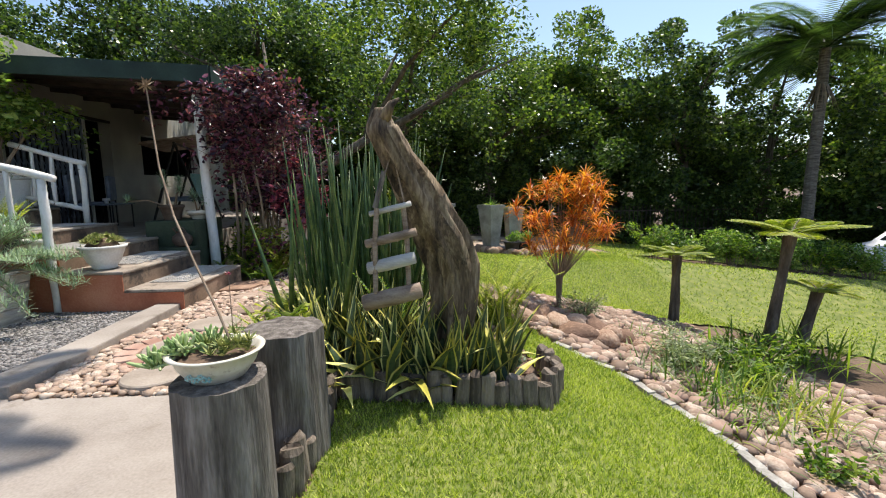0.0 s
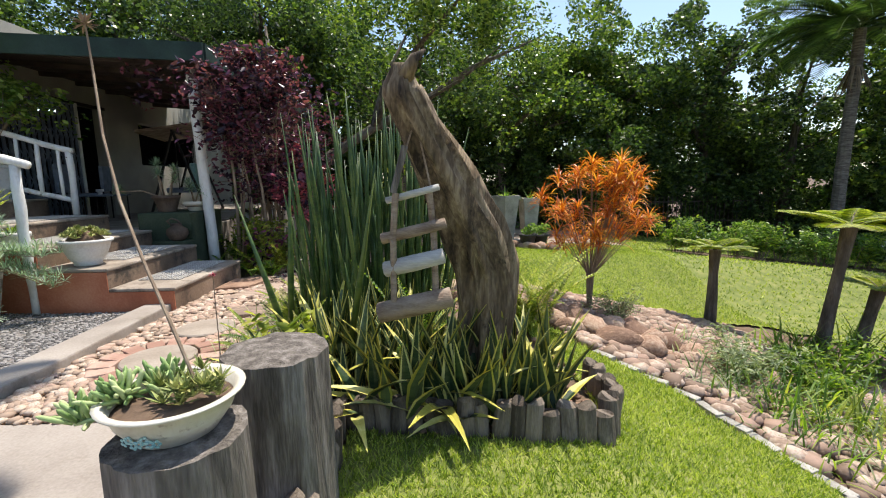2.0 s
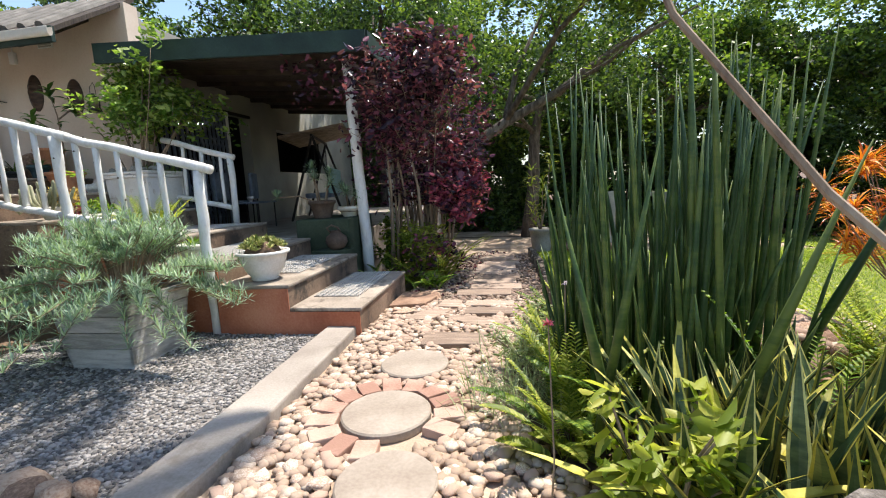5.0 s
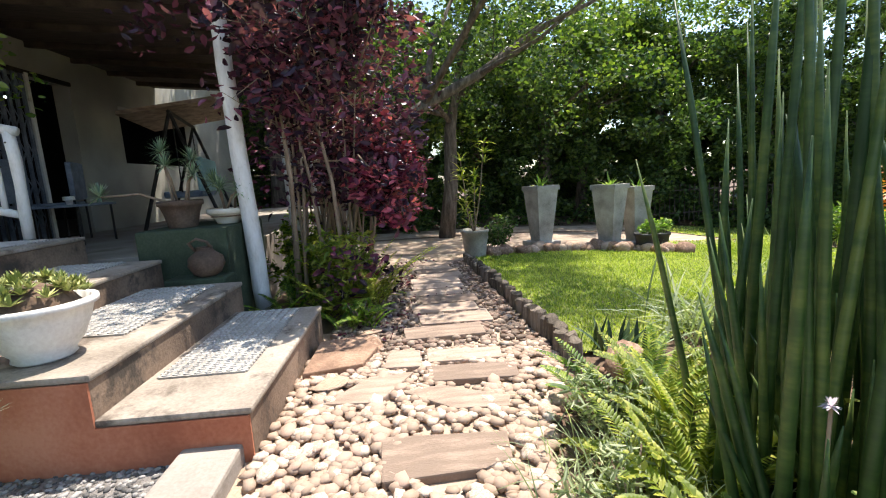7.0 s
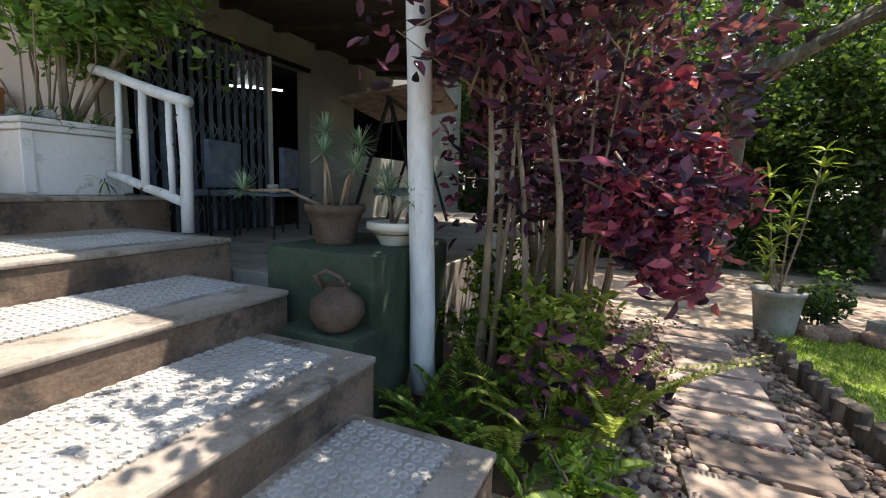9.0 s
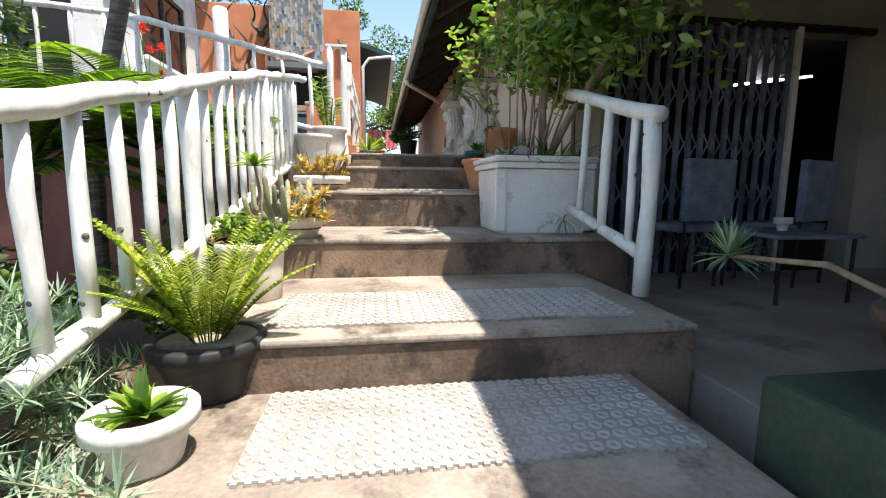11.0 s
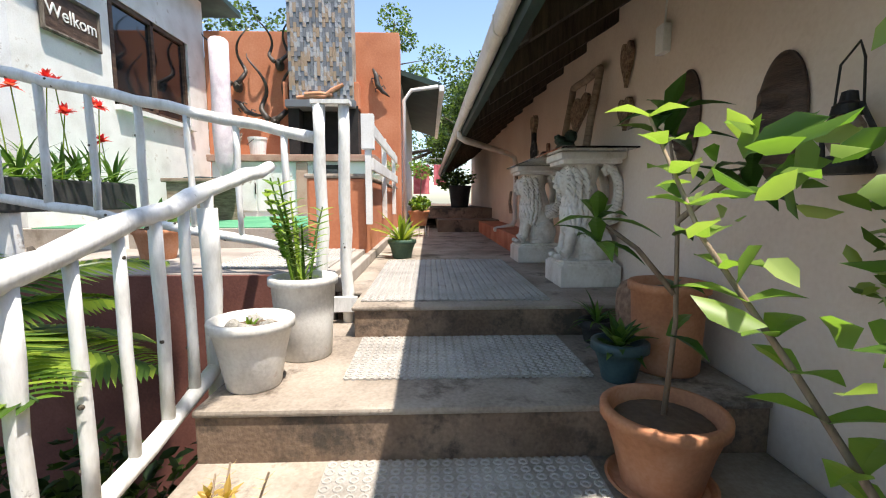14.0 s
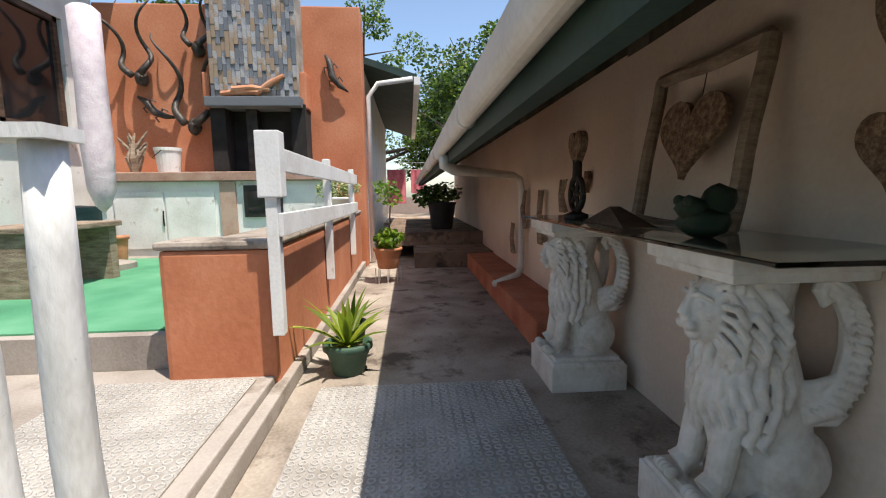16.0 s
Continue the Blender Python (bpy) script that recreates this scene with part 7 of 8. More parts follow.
    for s in (-1, 1):
        blob((s * 0.024, -0.24, 0.718), (0.024, 0.02, 0.018), 12)
        blob((s * 0.04, -0.212, 0.784), (0.015, 0.012, 0.009), 10)
        g.tube([(s * 0.012, -0.228, 0.806), (s * 0.04, -0.226, 0.814), (s * 0.07, -0.196, 0.798)], [0.007, 0.01, 0.005], 8)
        g.tube([(s * 0.02, -0.224, 0.769), (s * 0.04, -0.22, 0.766), (s * 0.062, -0.204, 0.772)], [0.004, 0.006, 0.003], 6)
        blob((s * 0.092, -0.12, 0.835), (0.022, 0.016, 0.024), 10)
    # mane: locks that part from the face, then rows down the chest
    for ring, (n, back, reach, fat) in enumerate(((20, -0.155, 0.075, 0.014), (22, -0.105, 0.105, 0.017), (22, -0.05, 0.12, 0.019))):
        for k in range(n):
            a = 2 * math.pi * (k + 0.5 * (ring % 2)) / n
            c, d = math.cos(a), math.sin(a)
            z = 0.755 + d * (0.095 + 0.012 * ring)
            sway = 0.014 * math.sin(2.3 * k + ring)
            pts = [(c * (0.08 + 0.012 * ring), back - 0.012, z), (c * (0.08 + reach * 0.6) + sway, back + 0.004, z + d * 0.03 - 0.01), (c * (0.08 + reach * 0.9), back + 0.03, z + d * 0.03 - 0.05), (c * (0.08 + reach * 0.75) - sway, back + 0.035, z + d * 0.02 - 0.105)]
            g.tube([(p[0], p[1], min(p[2], 0.875)) for p in pts], [fat * 0.7, fat, fat * 0.9, 0.004], 8)
    for row, (n, r, z, L) in enumerate(((15, 0.155, 0.66, 0.12), (15, 0.165, 0.6, 0.13), (13, 0.165, 0.53, 0.13), (11, 0.155, 0.47, 0.12))):
        for k in range(n):
            a = math.radians(-90) + math.radians(118 - 10 * row) * (2 * (k + 0.5 * (row % 2)) / n - 1)
            c, d = math.cos(a), math.sin(a)
            w = 0.012 * math.sin(0.8 * k + 2 * row)
            g.tube([(c * r * 0.82, d * r * 0.82 - 0.01, z + 0.02), (c * r - d * w, d * r - 0.015 + c * w, z - L * 0.3), (c * r * 1.0 + d * w, d * r - 0.015 - c * w, z - L * 0.7), (c * r * 0.93 - d * w, d * r * 0.93 - 0.01 + c * w, z - L)], [0.014, 0.02, 0.017, 0.004], 8)
    ob = g.part("lion_pedestal", M_PLASTER, None, "", smooth=False)
    ob.matrix_basis = pose(x, y, 1.665) @ Matrix.Diagonal((0.86, 0.86, 1, 1))
    fuse = ob.modifiers.new("fuse", "REMESH")
    fuse.mode, fuse.voxel_size, fuse.use_smooth_shade = "VOXEL", 0.0042, True
    return tagged(ob, label, "pedestal", "lion pedestals")


lion("white plaster winged lion pedestal under the glass tabletop", -8.8, 6.715)
lion("white plaster winged lion pedestal beside the downpipe", -10.08, 6.67)
top = tagged(Geo().prism([(-10.45, 6.43), (-8.4, 6.43), (-8.4, 6.94), (-10.45, 6.94)], 2.617, 2.63).part("glass_tabletop", M_GLASS, bevel=0.003), "dusty glass tabletop on two lion pedestals", "tabletop")
top.visible_shadow = False

fr = empty("picture_frame", "rough driftwood frame with a seed mosaic, leaning on the wall", "picture frame", (-9.34, 6.79, 2.632))
fr.rotation_euler = (radians(-9), 0, 0)
for a, b in (((-0.32, 0, 0), (0.32, 0, 0)), ((0.32, 0, 0), (0.32, 0, 0.66)), ((0.32, 0, 0.66), (-0.32, 0, 0.66)), ((-0.32, 0, 0.66), (-0.32, 0, 0))):
    Geo().tube([Vector(a).lerp(Vector(b), u) + Vector((0.006 * math.sin(9 * u), 0, 0.006 * math.cos(7 * u))) for u in np.linspace(0, 1, 8)], 0.03, 8).part("frame_bar", M_FRAMEWOOD, fr)


def heart(name, label, x, z, w, h, parent=None, y=6.925, stick=0.0, thick=0.03):
    pts = []
    for k in range(36):
        a = 2 * math.pi * k / 36
        pts.append((16 * math.sin(a) ** 3 / 16 * w / 2, (13 * math.cos(a) - 5 * math.cos(2 * a) - 2 * math.cos(3 * a) - math.cos(4 * a)) / 29 * h + 0.07 * h))
    n = len(pts)
    g = Geo().add([(px, -thick / 2, pz) for px, pz in pts] + [(px, thick / 2, pz) for px, pz in pts], [tuple(range(n)), tuple(range(2 * n - 1, n - 1, -1))] + [(i, n + i, n + (i + 1) % n, (i + 1) % n) for i in range(n)])
    ob = g.part(name, M_SEED, parent)
    ob.matrix_basis = pose(x, y, z)
    if not parent:
        tagged(ob, label, "wall ornament", "heart ornaments")
    return ob


heart("mosaic_heart", "", -0.02, 0.37, 0.42, 0.34, fr, 0.0)
Geo().tube([(-0.02, 0.02, 0.47), (-0.02, 0.02, 0.64)], 0.002, 4).part("hanging_wire", M_DARKMETAL, fr)
heart("wall_heart", "seed-covered heart ornament on the house wall", -8.62, 3.2, 0.16, 0.3)
heart("wall_heart", "dark mosaic heart ornament on the house wall", -8.62, 2.87, 0.2, 0.22)
heart("wall_heart", "small leaf-shaped ornament on the house wall", -10.6, 2.85, 0.07, 0.15)
orn = empty("heart_figure", "dark iron figure holding a heart on the glass top", "figurine", (-10.0, 6.62, 2.632))
orn.scale = (1.35, 1.35, 1.35)
Geo().lathe([(0.05, 0), (0.05, 0.015), (0.015, 0.03)], (0, 0, 0), 14).part("foot", M_DARKMETAL, orn)
for k in range(5):
    a = k * 1.257
    Geo().tube([(0, 0, 0.1), (0.065 * math.cos(a), 0, 0.1 + 0.065 * math.sin(a))], 0.01, 6).part("spoke", M_DARKMETAL, orn)
Geo().tube([(0.07 * math.cos(k * 0.3927), 0, 0.1 + 0.07 * math.sin(k * 0.3927)) for k in range(17)], 0.012, 7).part("ring", M_DARKMETAL, orn)
Geo().tube([(0, 0, 0.16), (0, 0, 0.24)], 0.02, 8).part("neck", M_DARKMETAL, orn)
heart("heart", "", 0, 0.28, 0.14, 0.15, orn, 0)
M_FROG = surface("dark_green_glaze", ((0.006, 0.016, 0.01), (0.015, 0.036, 0.02), (0.05, 0.08, 0.035)), 22, 0.35, 0.5)
frog = empty("frog_ornament", "green glazed frog ornament on the glass top", "ornament", (-8.88, 6.6, 2.632))
frog.scale = (0.85, 0.85, 0.9)
for c, r in (((0, 0, 0.05), (0.1, 0.085, 0.06)), ((0.03, 0.03, 0.13), (0.06, 0.055, 0.06)), ((0.0, -0.05, 0.1), (0.06, 0.05, 0.045)), ((-0.03, -0.08, 0.13), (0.02, 0.02, 0.02)), ((0.03, -0.08, 0.13), (0.02, 0.02, 0.02))):
    ob = new("frog_lump", boulder_mesh(int(abs(c[0] * 100)) + 3, M_FROG, 0.25))
    ob.parent = frog
    ob.matrix_basis = pose(*c) @ Matrix.Diagonal((*r, 1))
wb = empty("wooden_boat", "brown carved wooden wedge lying on the glass top", "ornament", (-9.5, 6.6, 2.632))
Geo().add([(-0.22, -0.05, 0), (0.22, -0.06, 0), (0.22, 0.08, 0), (-0.22, 0.05, 0), (0.0, -0.02, 0.08), (0.0, 0.03, 0.08)], [(3, 2, 1, 0), (0, 1, 4), (1, 2, 5, 4), (2, 3, 5), (3, 0, 4, 5)]).part("boat_body", M_MASK, wb)


def mask(x, z, w, h, label):
    g = Geo()
    seg, rings = 40, 22
    vs = []
    for i in range(rings + 1):
        for j in range(seg):
            r, a = i / rings, 2 * math.pi * j / seg
            d = 0.06 * (1 - r * r)
            px, pz = r * math.cos(a), r * math.sin(a)
            d += 0.045 * math.exp(-((px / 0.13) ** 2 + ((pz + 0.05) / 0.3) ** 2)) + 0.02 * math.exp(-((px / 0.6) ** 2 + ((pz - 0.38) / 0.08) ** 2)) - 0.035 * sum(math.exp(-(((px - s * 0.4) / 0.16) ** 2 + ((pz - 0.2) / 0.07) ** 2)) for s in (-1, 1)) + 0.03 * math.exp(-((px / 0.28) ** 2 + ((pz + 0.46) / 0.07) ** 2)) + 0.025 * math.exp(-((px / 0.24) ** 2 + ((pz + 0.64) / 0.06) ** 2))
            vs.append((px * w / 2, -d - 0.01, pz * h / 2))
    g.add(vs, [(i * seg + j, i * seg + (j + 1) % seg, (i + 1) * seg + (j + 1) % seg, (i + 1) * seg + j) for i in range(rings) for j in range(seg)])
    k = len(g.v)
    g.add([(w / 2 * math.cos(2 * math.pi * j / seg), 0.0, h / 2 * math.sin(2 * math.pi * j / seg)) for j in range(seg)], [tuple(range(seg))])
    g.f += [(rings * seg + j, k + j, k + (j + 1) % seg, rings * seg + (j + 1) % seg) for j in range(seg)]
    ob = g.part("wooden_mask", M_MASK, None, smooth=True)
    ob.matrix_basis = pose(x, 6.945, z)
    tagged(ob, label, "mask", "wooden wall masks")


mask(-7.89, 2.71, 0.24, 0.5, "long carved dark wooden mask on the house wall")
mask(-7.25, 2.6, 0.26, 0.5, "long carved nearly black wooden mask on the house wall")
lan = empty("hurricane_lantern", "rusty black hurricane lantern hanging on the wall", "lantern", (-6.88, 6.86, 2.36))
Geo().lathe([(0.075, 0), (0.08, 0.02), (0.07, 0.05), (0.03, 0.06)], (0, 0, 0), 20).part("tank", M_DARKMETAL, lan)
Geo().lathe([(0.03, 0.06), (0.05, 0.1), (0.045, 0.15), (0.028, 0.18)], (0, 0, 0), 16).part("globe", M_FRAMEWOOD, lan)
Geo().lathe([(0.045, 0.18), (0.04, 0.21), (0.025, 0.22), (0.02, 0.25), (0.005, 0.255)], (0, 0, 0), 16).part("cap", M_DARKMETAL, lan)
for s in (-1, 1):
    Geo().tube([(s * 0.075, 0, 0.04), (s * 0.085, 0, 0.13), (s * 0.04, 0, 0.21)], 0.008, 6).part("side_tube", M_DARKMETAL, lan)
Geo().tube([(-0.05, 0, 0.2), (-0.04, 0.0, 0.34), (0, 0.02, 0.4), (0.04, 0, 0.34), (0.05, 0, 0.2)], 0.004, 5).part("bail", M_DARKMETAL, lan)
sw = empty("junction_box", "white electrical junction box with a cable on the wall", "junction box", (-8.15, 6.93, 3.2))
Geo().box(-0.045, 0.045, -0.03, 0.02, -0.08, 0.08).part("box_cover", M_WHITEPAINT, sw, bevel=0.008)
Geo().tube([(0, 0, 0.08), (0.02, 0.0, 0.3)], 0.006, 6).part("cable", M_WHITEPAINT, sw)
for x, z, h in ((-11.6, 2.55, 0.5), (-12.2, 2.6, 0.4), (-11.0, 2.75, 0.25), (-12.7, 2.25, 0.35)):
    t = empty("root_ornament", "twisted brown root ornament on the house wall", "wall ornament", (x, 6.9, z), "root ornaments")
    for k in range(3):
        Geo().tube([(0.05 * k - 0.05, 0, -h / 2), (0.03 * math.sin(k * 3), -0.02, 0), (0.07 * k - 0.08, 0, h / 2)], [0.02, 0.025, 0.008], 7).part("root", M_FRAMEWOOD, t)
vent = empty("air_vent", "small white slatted air vent high in the wall", "vent", (-7.6, 6.945, 3.35))
Geo().box(-0.12, 0.12, -0.012, 0, -0.06, 0.06).part("frame", M_WHITEPAINT, vent)
for k in range(4):
    Geo().box(-0.1, 0.1, -0.02, -0.012, -0.045 + 0.026 * k, -0.03 + 0.026 * k).part("slat", M_GREYWALL, vent)

# pots along the walkway
t = potted("green plastic pot with a young strap-leaved plant", (-10.3, 5.28, 1.665), M_POTGREEN, 0.1, 0.14, 0.2)
g = Geo()
rosette(g, random.Random(8), (0, 0, 0.16), 16, 0.42, 0.06, (0.5, 1.4), 0.7, 5)
rosette(g, random.Random(9), (0, 0, 0.17), 30, 0.09, 0.03, (0.1, 0.8), 0.4, 2)
g.part("leaves", M_YELLOWGREEN, t)
t = potted("black pot with a leafy plant on the walkway", (-10.75, 5.25, 1.665), M_POTBLACK, 0.08, 0.1, 0.2)
g = Geo()
rosette(g, random.Random(10), (0, 0, 0.16), 12, 0.3, 0.04, (0.5, 1.4), 0.7, 5)
g.part("leaves", M_FERN, t)
t = potted("terracotta pot with a leafy bush in a wire stand", (-13.2, 5.4, 1.85), M_TERRACOTTA, 0.13, 0.17, 0.26)
leaf_bush(t, "foliage", np.random.default_rng(5), [(0, 0, 0.35), (0.1, 0, 0.4), (-0.1, 0.05, 0.36)], 0.16, 300, 0.08, M_FERN)
st = Geo().tube([(0, 0, 0.2), (0.05, 0.05, 0.8), (0.02, 0.0, 1.0)], 0.01, 5)
st.part("stem", M_TWIG, t)
leaf_bush(t, "top_foliage", np.random.default_rng(6), [(0.02, 0, 1.0), (0.1, 0.05, 0.9)], 0.16, 120, 0.07, M_LIGHTLEAF)
stand = empty("wire_stand", "low white wire plant stand", "stand", (-13.2, 5.4, 1.665))
for k in range(8):
    a = k * 0.785
    Geo().tube([(0.16 * math.cos(a), 0.16 * math.sin(a), 0), (0.16 * math.cos(a), 0.16 * math.sin(a), 0.185)], 0.006, 5).part("wire", M_WHITEPAINT, stand)
t = potted("large black pot with a green bush on the far steps", (-16.0, 6.3, 2.12), M_POTBLACK, 0.2, 0.26, 0.5)
leaf_bush(t, "foliage", np.random.default_rng(7), [(0, 0, 0.6), (0.2, 0.1, 0.7), (-0.15, -0.2, 0.65), (0.0, -0.3, 0.6)], 0.25, 500, 0.11, M_BROADLEAF)
line = empty("clothes_line", "clothes line with wire and posts behind the house", "clothes line", (-21, 5.6, 2.0))
for y in (-1.2, 1.6):
    Geo().tube([(0, y, 0), (0, y, 1.75)], 0.025, 8).part("line_post", M_WHITEWOOD, line)
for z in (1.7, 1.5):
    Geo().tube([(0, -1.2, z), (0, 1.6, z)], 0.006, 5).part("wire", M_WHITEWOOD, line)
for y, w, h in ((-0.55, 0.55, 1.0), (0.15, 0.45, 0.7)):
    tw = Geo()
    n = 12
    tw.v = [(0.03 * math.sin(k * 1.3 + z), y + w * k / n, 1.5 - h * z / 3) for z in range(4) for k in range(n + 1)]
    tw.f = [(z * (n + 1) + k, z * (n + 1) + k + 1, (z + 1) * (n + 1) + k + 1, (z + 1) * (n + 1) + k) for z in range(3) for k in range(n)]
    k = len(tw.v)
    tw.v += [(x + 0.012, yy, zz) for x, yy, zz in tw.v]
    tw.f += [tuple(i + k for i in f[::-1]) for f in list(tw.f)]
    ob = tw.part("towel", M_REDCLOTH, None, smooth=True)
    ob.matrix_basis = pose(-21, 5.6, 2.0)
    tagged(ob, "faded red towel hanging on the clothes line", "towel", "towels on the line")
setting(Geo().box(-26, -20, 0, 9, 1.3, 1.99).part("yard", M_SAND), "raised sandy back yard", "ground")

# ---- terrace things ----
hearth = setting(Geo().box(-14.5, -13.7, 1.7, 4.6, 1.95, 2.98).part("hearth_block", M_WHITEPAINT, bevel=0.01), "white masonry hearth block with cupboard doors", "hearth")
Geo().box(-14.5, -13.62, 1.65, 4.62, 2.98, 3.1).part("stone_top", M_BRICK, hearth, bevel=0.012)
for k, y in enumerate((1.85, 2.5)):
    d = Geo().box(-13.7, -13.675, y, y + 0.62, 2.1, 2.85).part("cupboard_door", M_WHITEPAINT, hearth, bevel=0.004)
Geo().tube([(-13.66, 2.47, 2.4), (-13.65, 2.47, 2.5), (-13.66, 2.47, 2.6)], 0.01, 6).part("handle", M_DARKMETAL, hearth)
Geo().box(-13.7, -13.66, 3.2, 3.4, 2.05, 2.96).part("stone_pier", M_BRICK, hearth)
Geo().box(-13.7, -13.66, 3.5, 4.0, 2.5, 2.92).part("oven_door", M_DARKMETAL, hearth, bevel=0.01)
Geo().box(-13.66, -13.65, 3.56, 3.94, 2.58, 2.84).part("oven_glass", M_BLACKGLASS, hearth)
fire = setting(Geo().box(-14.5, -14.15, 2.95, 3.15, 3.1, 4.05).box(-14.5, -14.15, 4.05, 4.25, 3.1, 4.05).box(-14.5, -14.45, 3.15, 4.05, 3.1, 4.05).part("firebox", M_FLAME), "sooty open firebox of the built-in barbecue", "fireplace")
Geo().box(-14.4, -14.25, 3.4, 3.55, 3.1, 4.0).part("flue_plate", M_DARKMETAL, fire)
chim = setting(Geo().box(-14.5, -14.12, 3.0, 4.18, 4.05, 6.2).part("chimney", M_STONEURN), "chimney breast clad in narrow slate strips", "chimney")
Geo().box(-14.5, -14.0, 2.94, 4.22, 4.0, 4.13).part("mantel", M_SLATE, chim, bevel=0.01)
strip = Geo().box(-0.012, 0.012, -0.028, 0.028, -0.085, 0.085).mesh("slate_strip", M_SLATE)
rnd = random.Random(3)
for i in range(20):
    for j in range(12):
        ob = new("slate_strip", strip)
        ob.parent = chim
        ob.matrix_basis = pose(-14.115 + rnd.uniform(-0.008, 0.012), 3.03 + 0.0585 * i + 0.0, 4.23 + 0.172 * j + 0.085 * (i % 2))
for s in (2.9, 4.22):
    Geo().box(-14.5, -14.2, s - 0.05, s + 0.05, 4.0, 4.5).part("shoulder", M_ORANGE, chim, bevel=0.02)
wood = empty("firewood", "brown logs lying on the mantel", "firewood", (-14.08, 3.5, 4.17))
for a, b in (((0, -0.35, 0), (0.02, 0.15, 0.02)), ((0.0, 0.1, 0.0), (0, 0.5, 0.25)), ((0.03, -0.2, 0.06), (0, 0.3, 0.06))):
    Geo().tube([a, Vector(a).lerp(Vector(b), 0.5) + Vector((0, 0, 0.02)), b], [0.04, 0.045, 0.03], 9).part("log", M_TERRACOTTA, wood)


def horns(y, z, size, tilt, seed):
    t = empty("kudu_horns", "pair of dark spiral horns mounted on the wall", "horns", (-14.48, y, z), "mounted horns")
    for s in (-1, 1):
        pts, r = [], []
        for k in range(22):
            u = k / 21
            a = 2 * math.pi * 1.3 * u
            pts.append((0.12 + 0.09 * math.cos(a) + 0.12 * u, s * (0.06 + 0.3 * u + 0.09 * math.sin(a)) * size, (1.05 * u + 0.02 * math.cos(a)) * size))
            r.append(0.05 * size * (1 - 0.85 * u))
        ob = Geo().tube(pts, r, 9).part("horn", M_HORN, t, smooth=True)
    ob = new("skull_plate", boulder_mesh(seed, M_HORN, 0.2))
    ob.parent = t
    ob.matrix_basis = pose(0.08, 0, 0) @ Matrix.Diagonal((0.09, 0.09, 0.12, 1))
    t.rotation_euler = (radians(tilt), 0, 0)


horns(1.95, 4.45, 0.95, 8, 1)
horns(2.62, 3.78, 1.15, -4, 2)
horns(2.75, 4.85, 0.8, 0, 3)
for y, z, a in ((4.62, 4.5, 20), (2.1, 4.0, 50)):
    t = empty("lizard_ornament", "dark metal lizard ornament on the wall", "wall ornament", (-14.46, y, z), "lizard ornaments")
    Geo().tube([(0.02, 0, 0.32), (0.05, 0.02, 0.2), (0.06, -0.02, 0.0), (0.05, 0.03, -0.15), (0.03, 0.12, -0.28)], [0.02, 0.045, 0.055, 0.04, 0.01], 9).part("lizard_body", M_HORN, t, smooth=True)
    for s in (-1, 1):
        for zz in (0.12, -0.08):
            Geo().tube([(0.04, 0, zz), (0.04, s * 0.08, zz + 0.04), (0.03, s * 0.1, zz - 0.03)], 0.012, 6).part("lizard_leg", M_HORN, t)
    t.rotation_euler = (radians(a), 0, 0)
bk = empty("white_bucket", "white plastic bucket on the hearth", "bucket", (-14.0, 2.42, 3.1))
Geo().lathe([(0.13, 0), (0.16, 0.3), (0.17, 0.3), (0.172, 0.34), (0.155, 0.34), (0.15, 0.3)], (0, 0, 0), 22).part("bucket_body", M_WHITEPAINT, bk)
Geo().tube([(-0.165, 0, 0.3), (-0.12, -0.15, 0.2), (0.12, -0.15, 0.2), (0.165, 0, 0.3)], 0.006, 5).part("bail", M_DARKMETAL, bk)
dr = empty("root_sculpture", "gnarled pale driftwood root on the hearth", "driftwood", (-14.0, 1.98, 3.1))
rnd = random.Random(12)
for k in range(9):
    a = k * 0.7
    Geo().tube([(0, 0, 0.02), (0.05 * math.cos(a), 0.08 * math.sin(a), 0.2), (rnd.uniform(-0.1, 0.1), 0.18 * math.sin(a * 1.7), rnd.uniform(0.3, 0.6))], [0.06, 0.04, 0.01], 7).part("root", M_FRAMEWOOD, dr)
bin_ = empty("grey_bin", "dark grey plastic bin on the terrace", "bin", (-13.2, 1.75, 2.012))
Geo().lathe([(0.19, 0), (0.24, 0.6), (0.26, 0.6), (0.26, 0.66), (0.02, 0.68)], (0, 0, 0), 22).part("bin_body", M_POTBLUE, bin_)
potted("small terracotta pot on the terrace floor", (-13.3, 2.1, 2.012), M_TERRACOTTA, 0.08, 0.1, 0.3, "pot")
um = empty("closed_umbrella", "closed faded pink garden umbrella", "umbrella", (-12.6, 2.42, 2.012))
Geo().tube([(0, 0, 0), (0, 0, 2.6)], 0.02, 8).part("pole", M_WHITEPAINT, um)
Geo().lathe([(0.02, 0.62), (0.07, 0.68), (0.13, 0.85), (0.15, 1.3), (0.14, 2.0), (0.145, 2.66), (0.1, 2.7), (0.02, 2.71)], (0, 0, 0), 9).part("canopy", M_PINKCLOTH, um, smooth=True)
Geo().lathe([(0.25, 0), (0.25, 0.06), (0.05, 0.1)], (0, 0, 0), 20).part("base", M_CONCRETE, um)

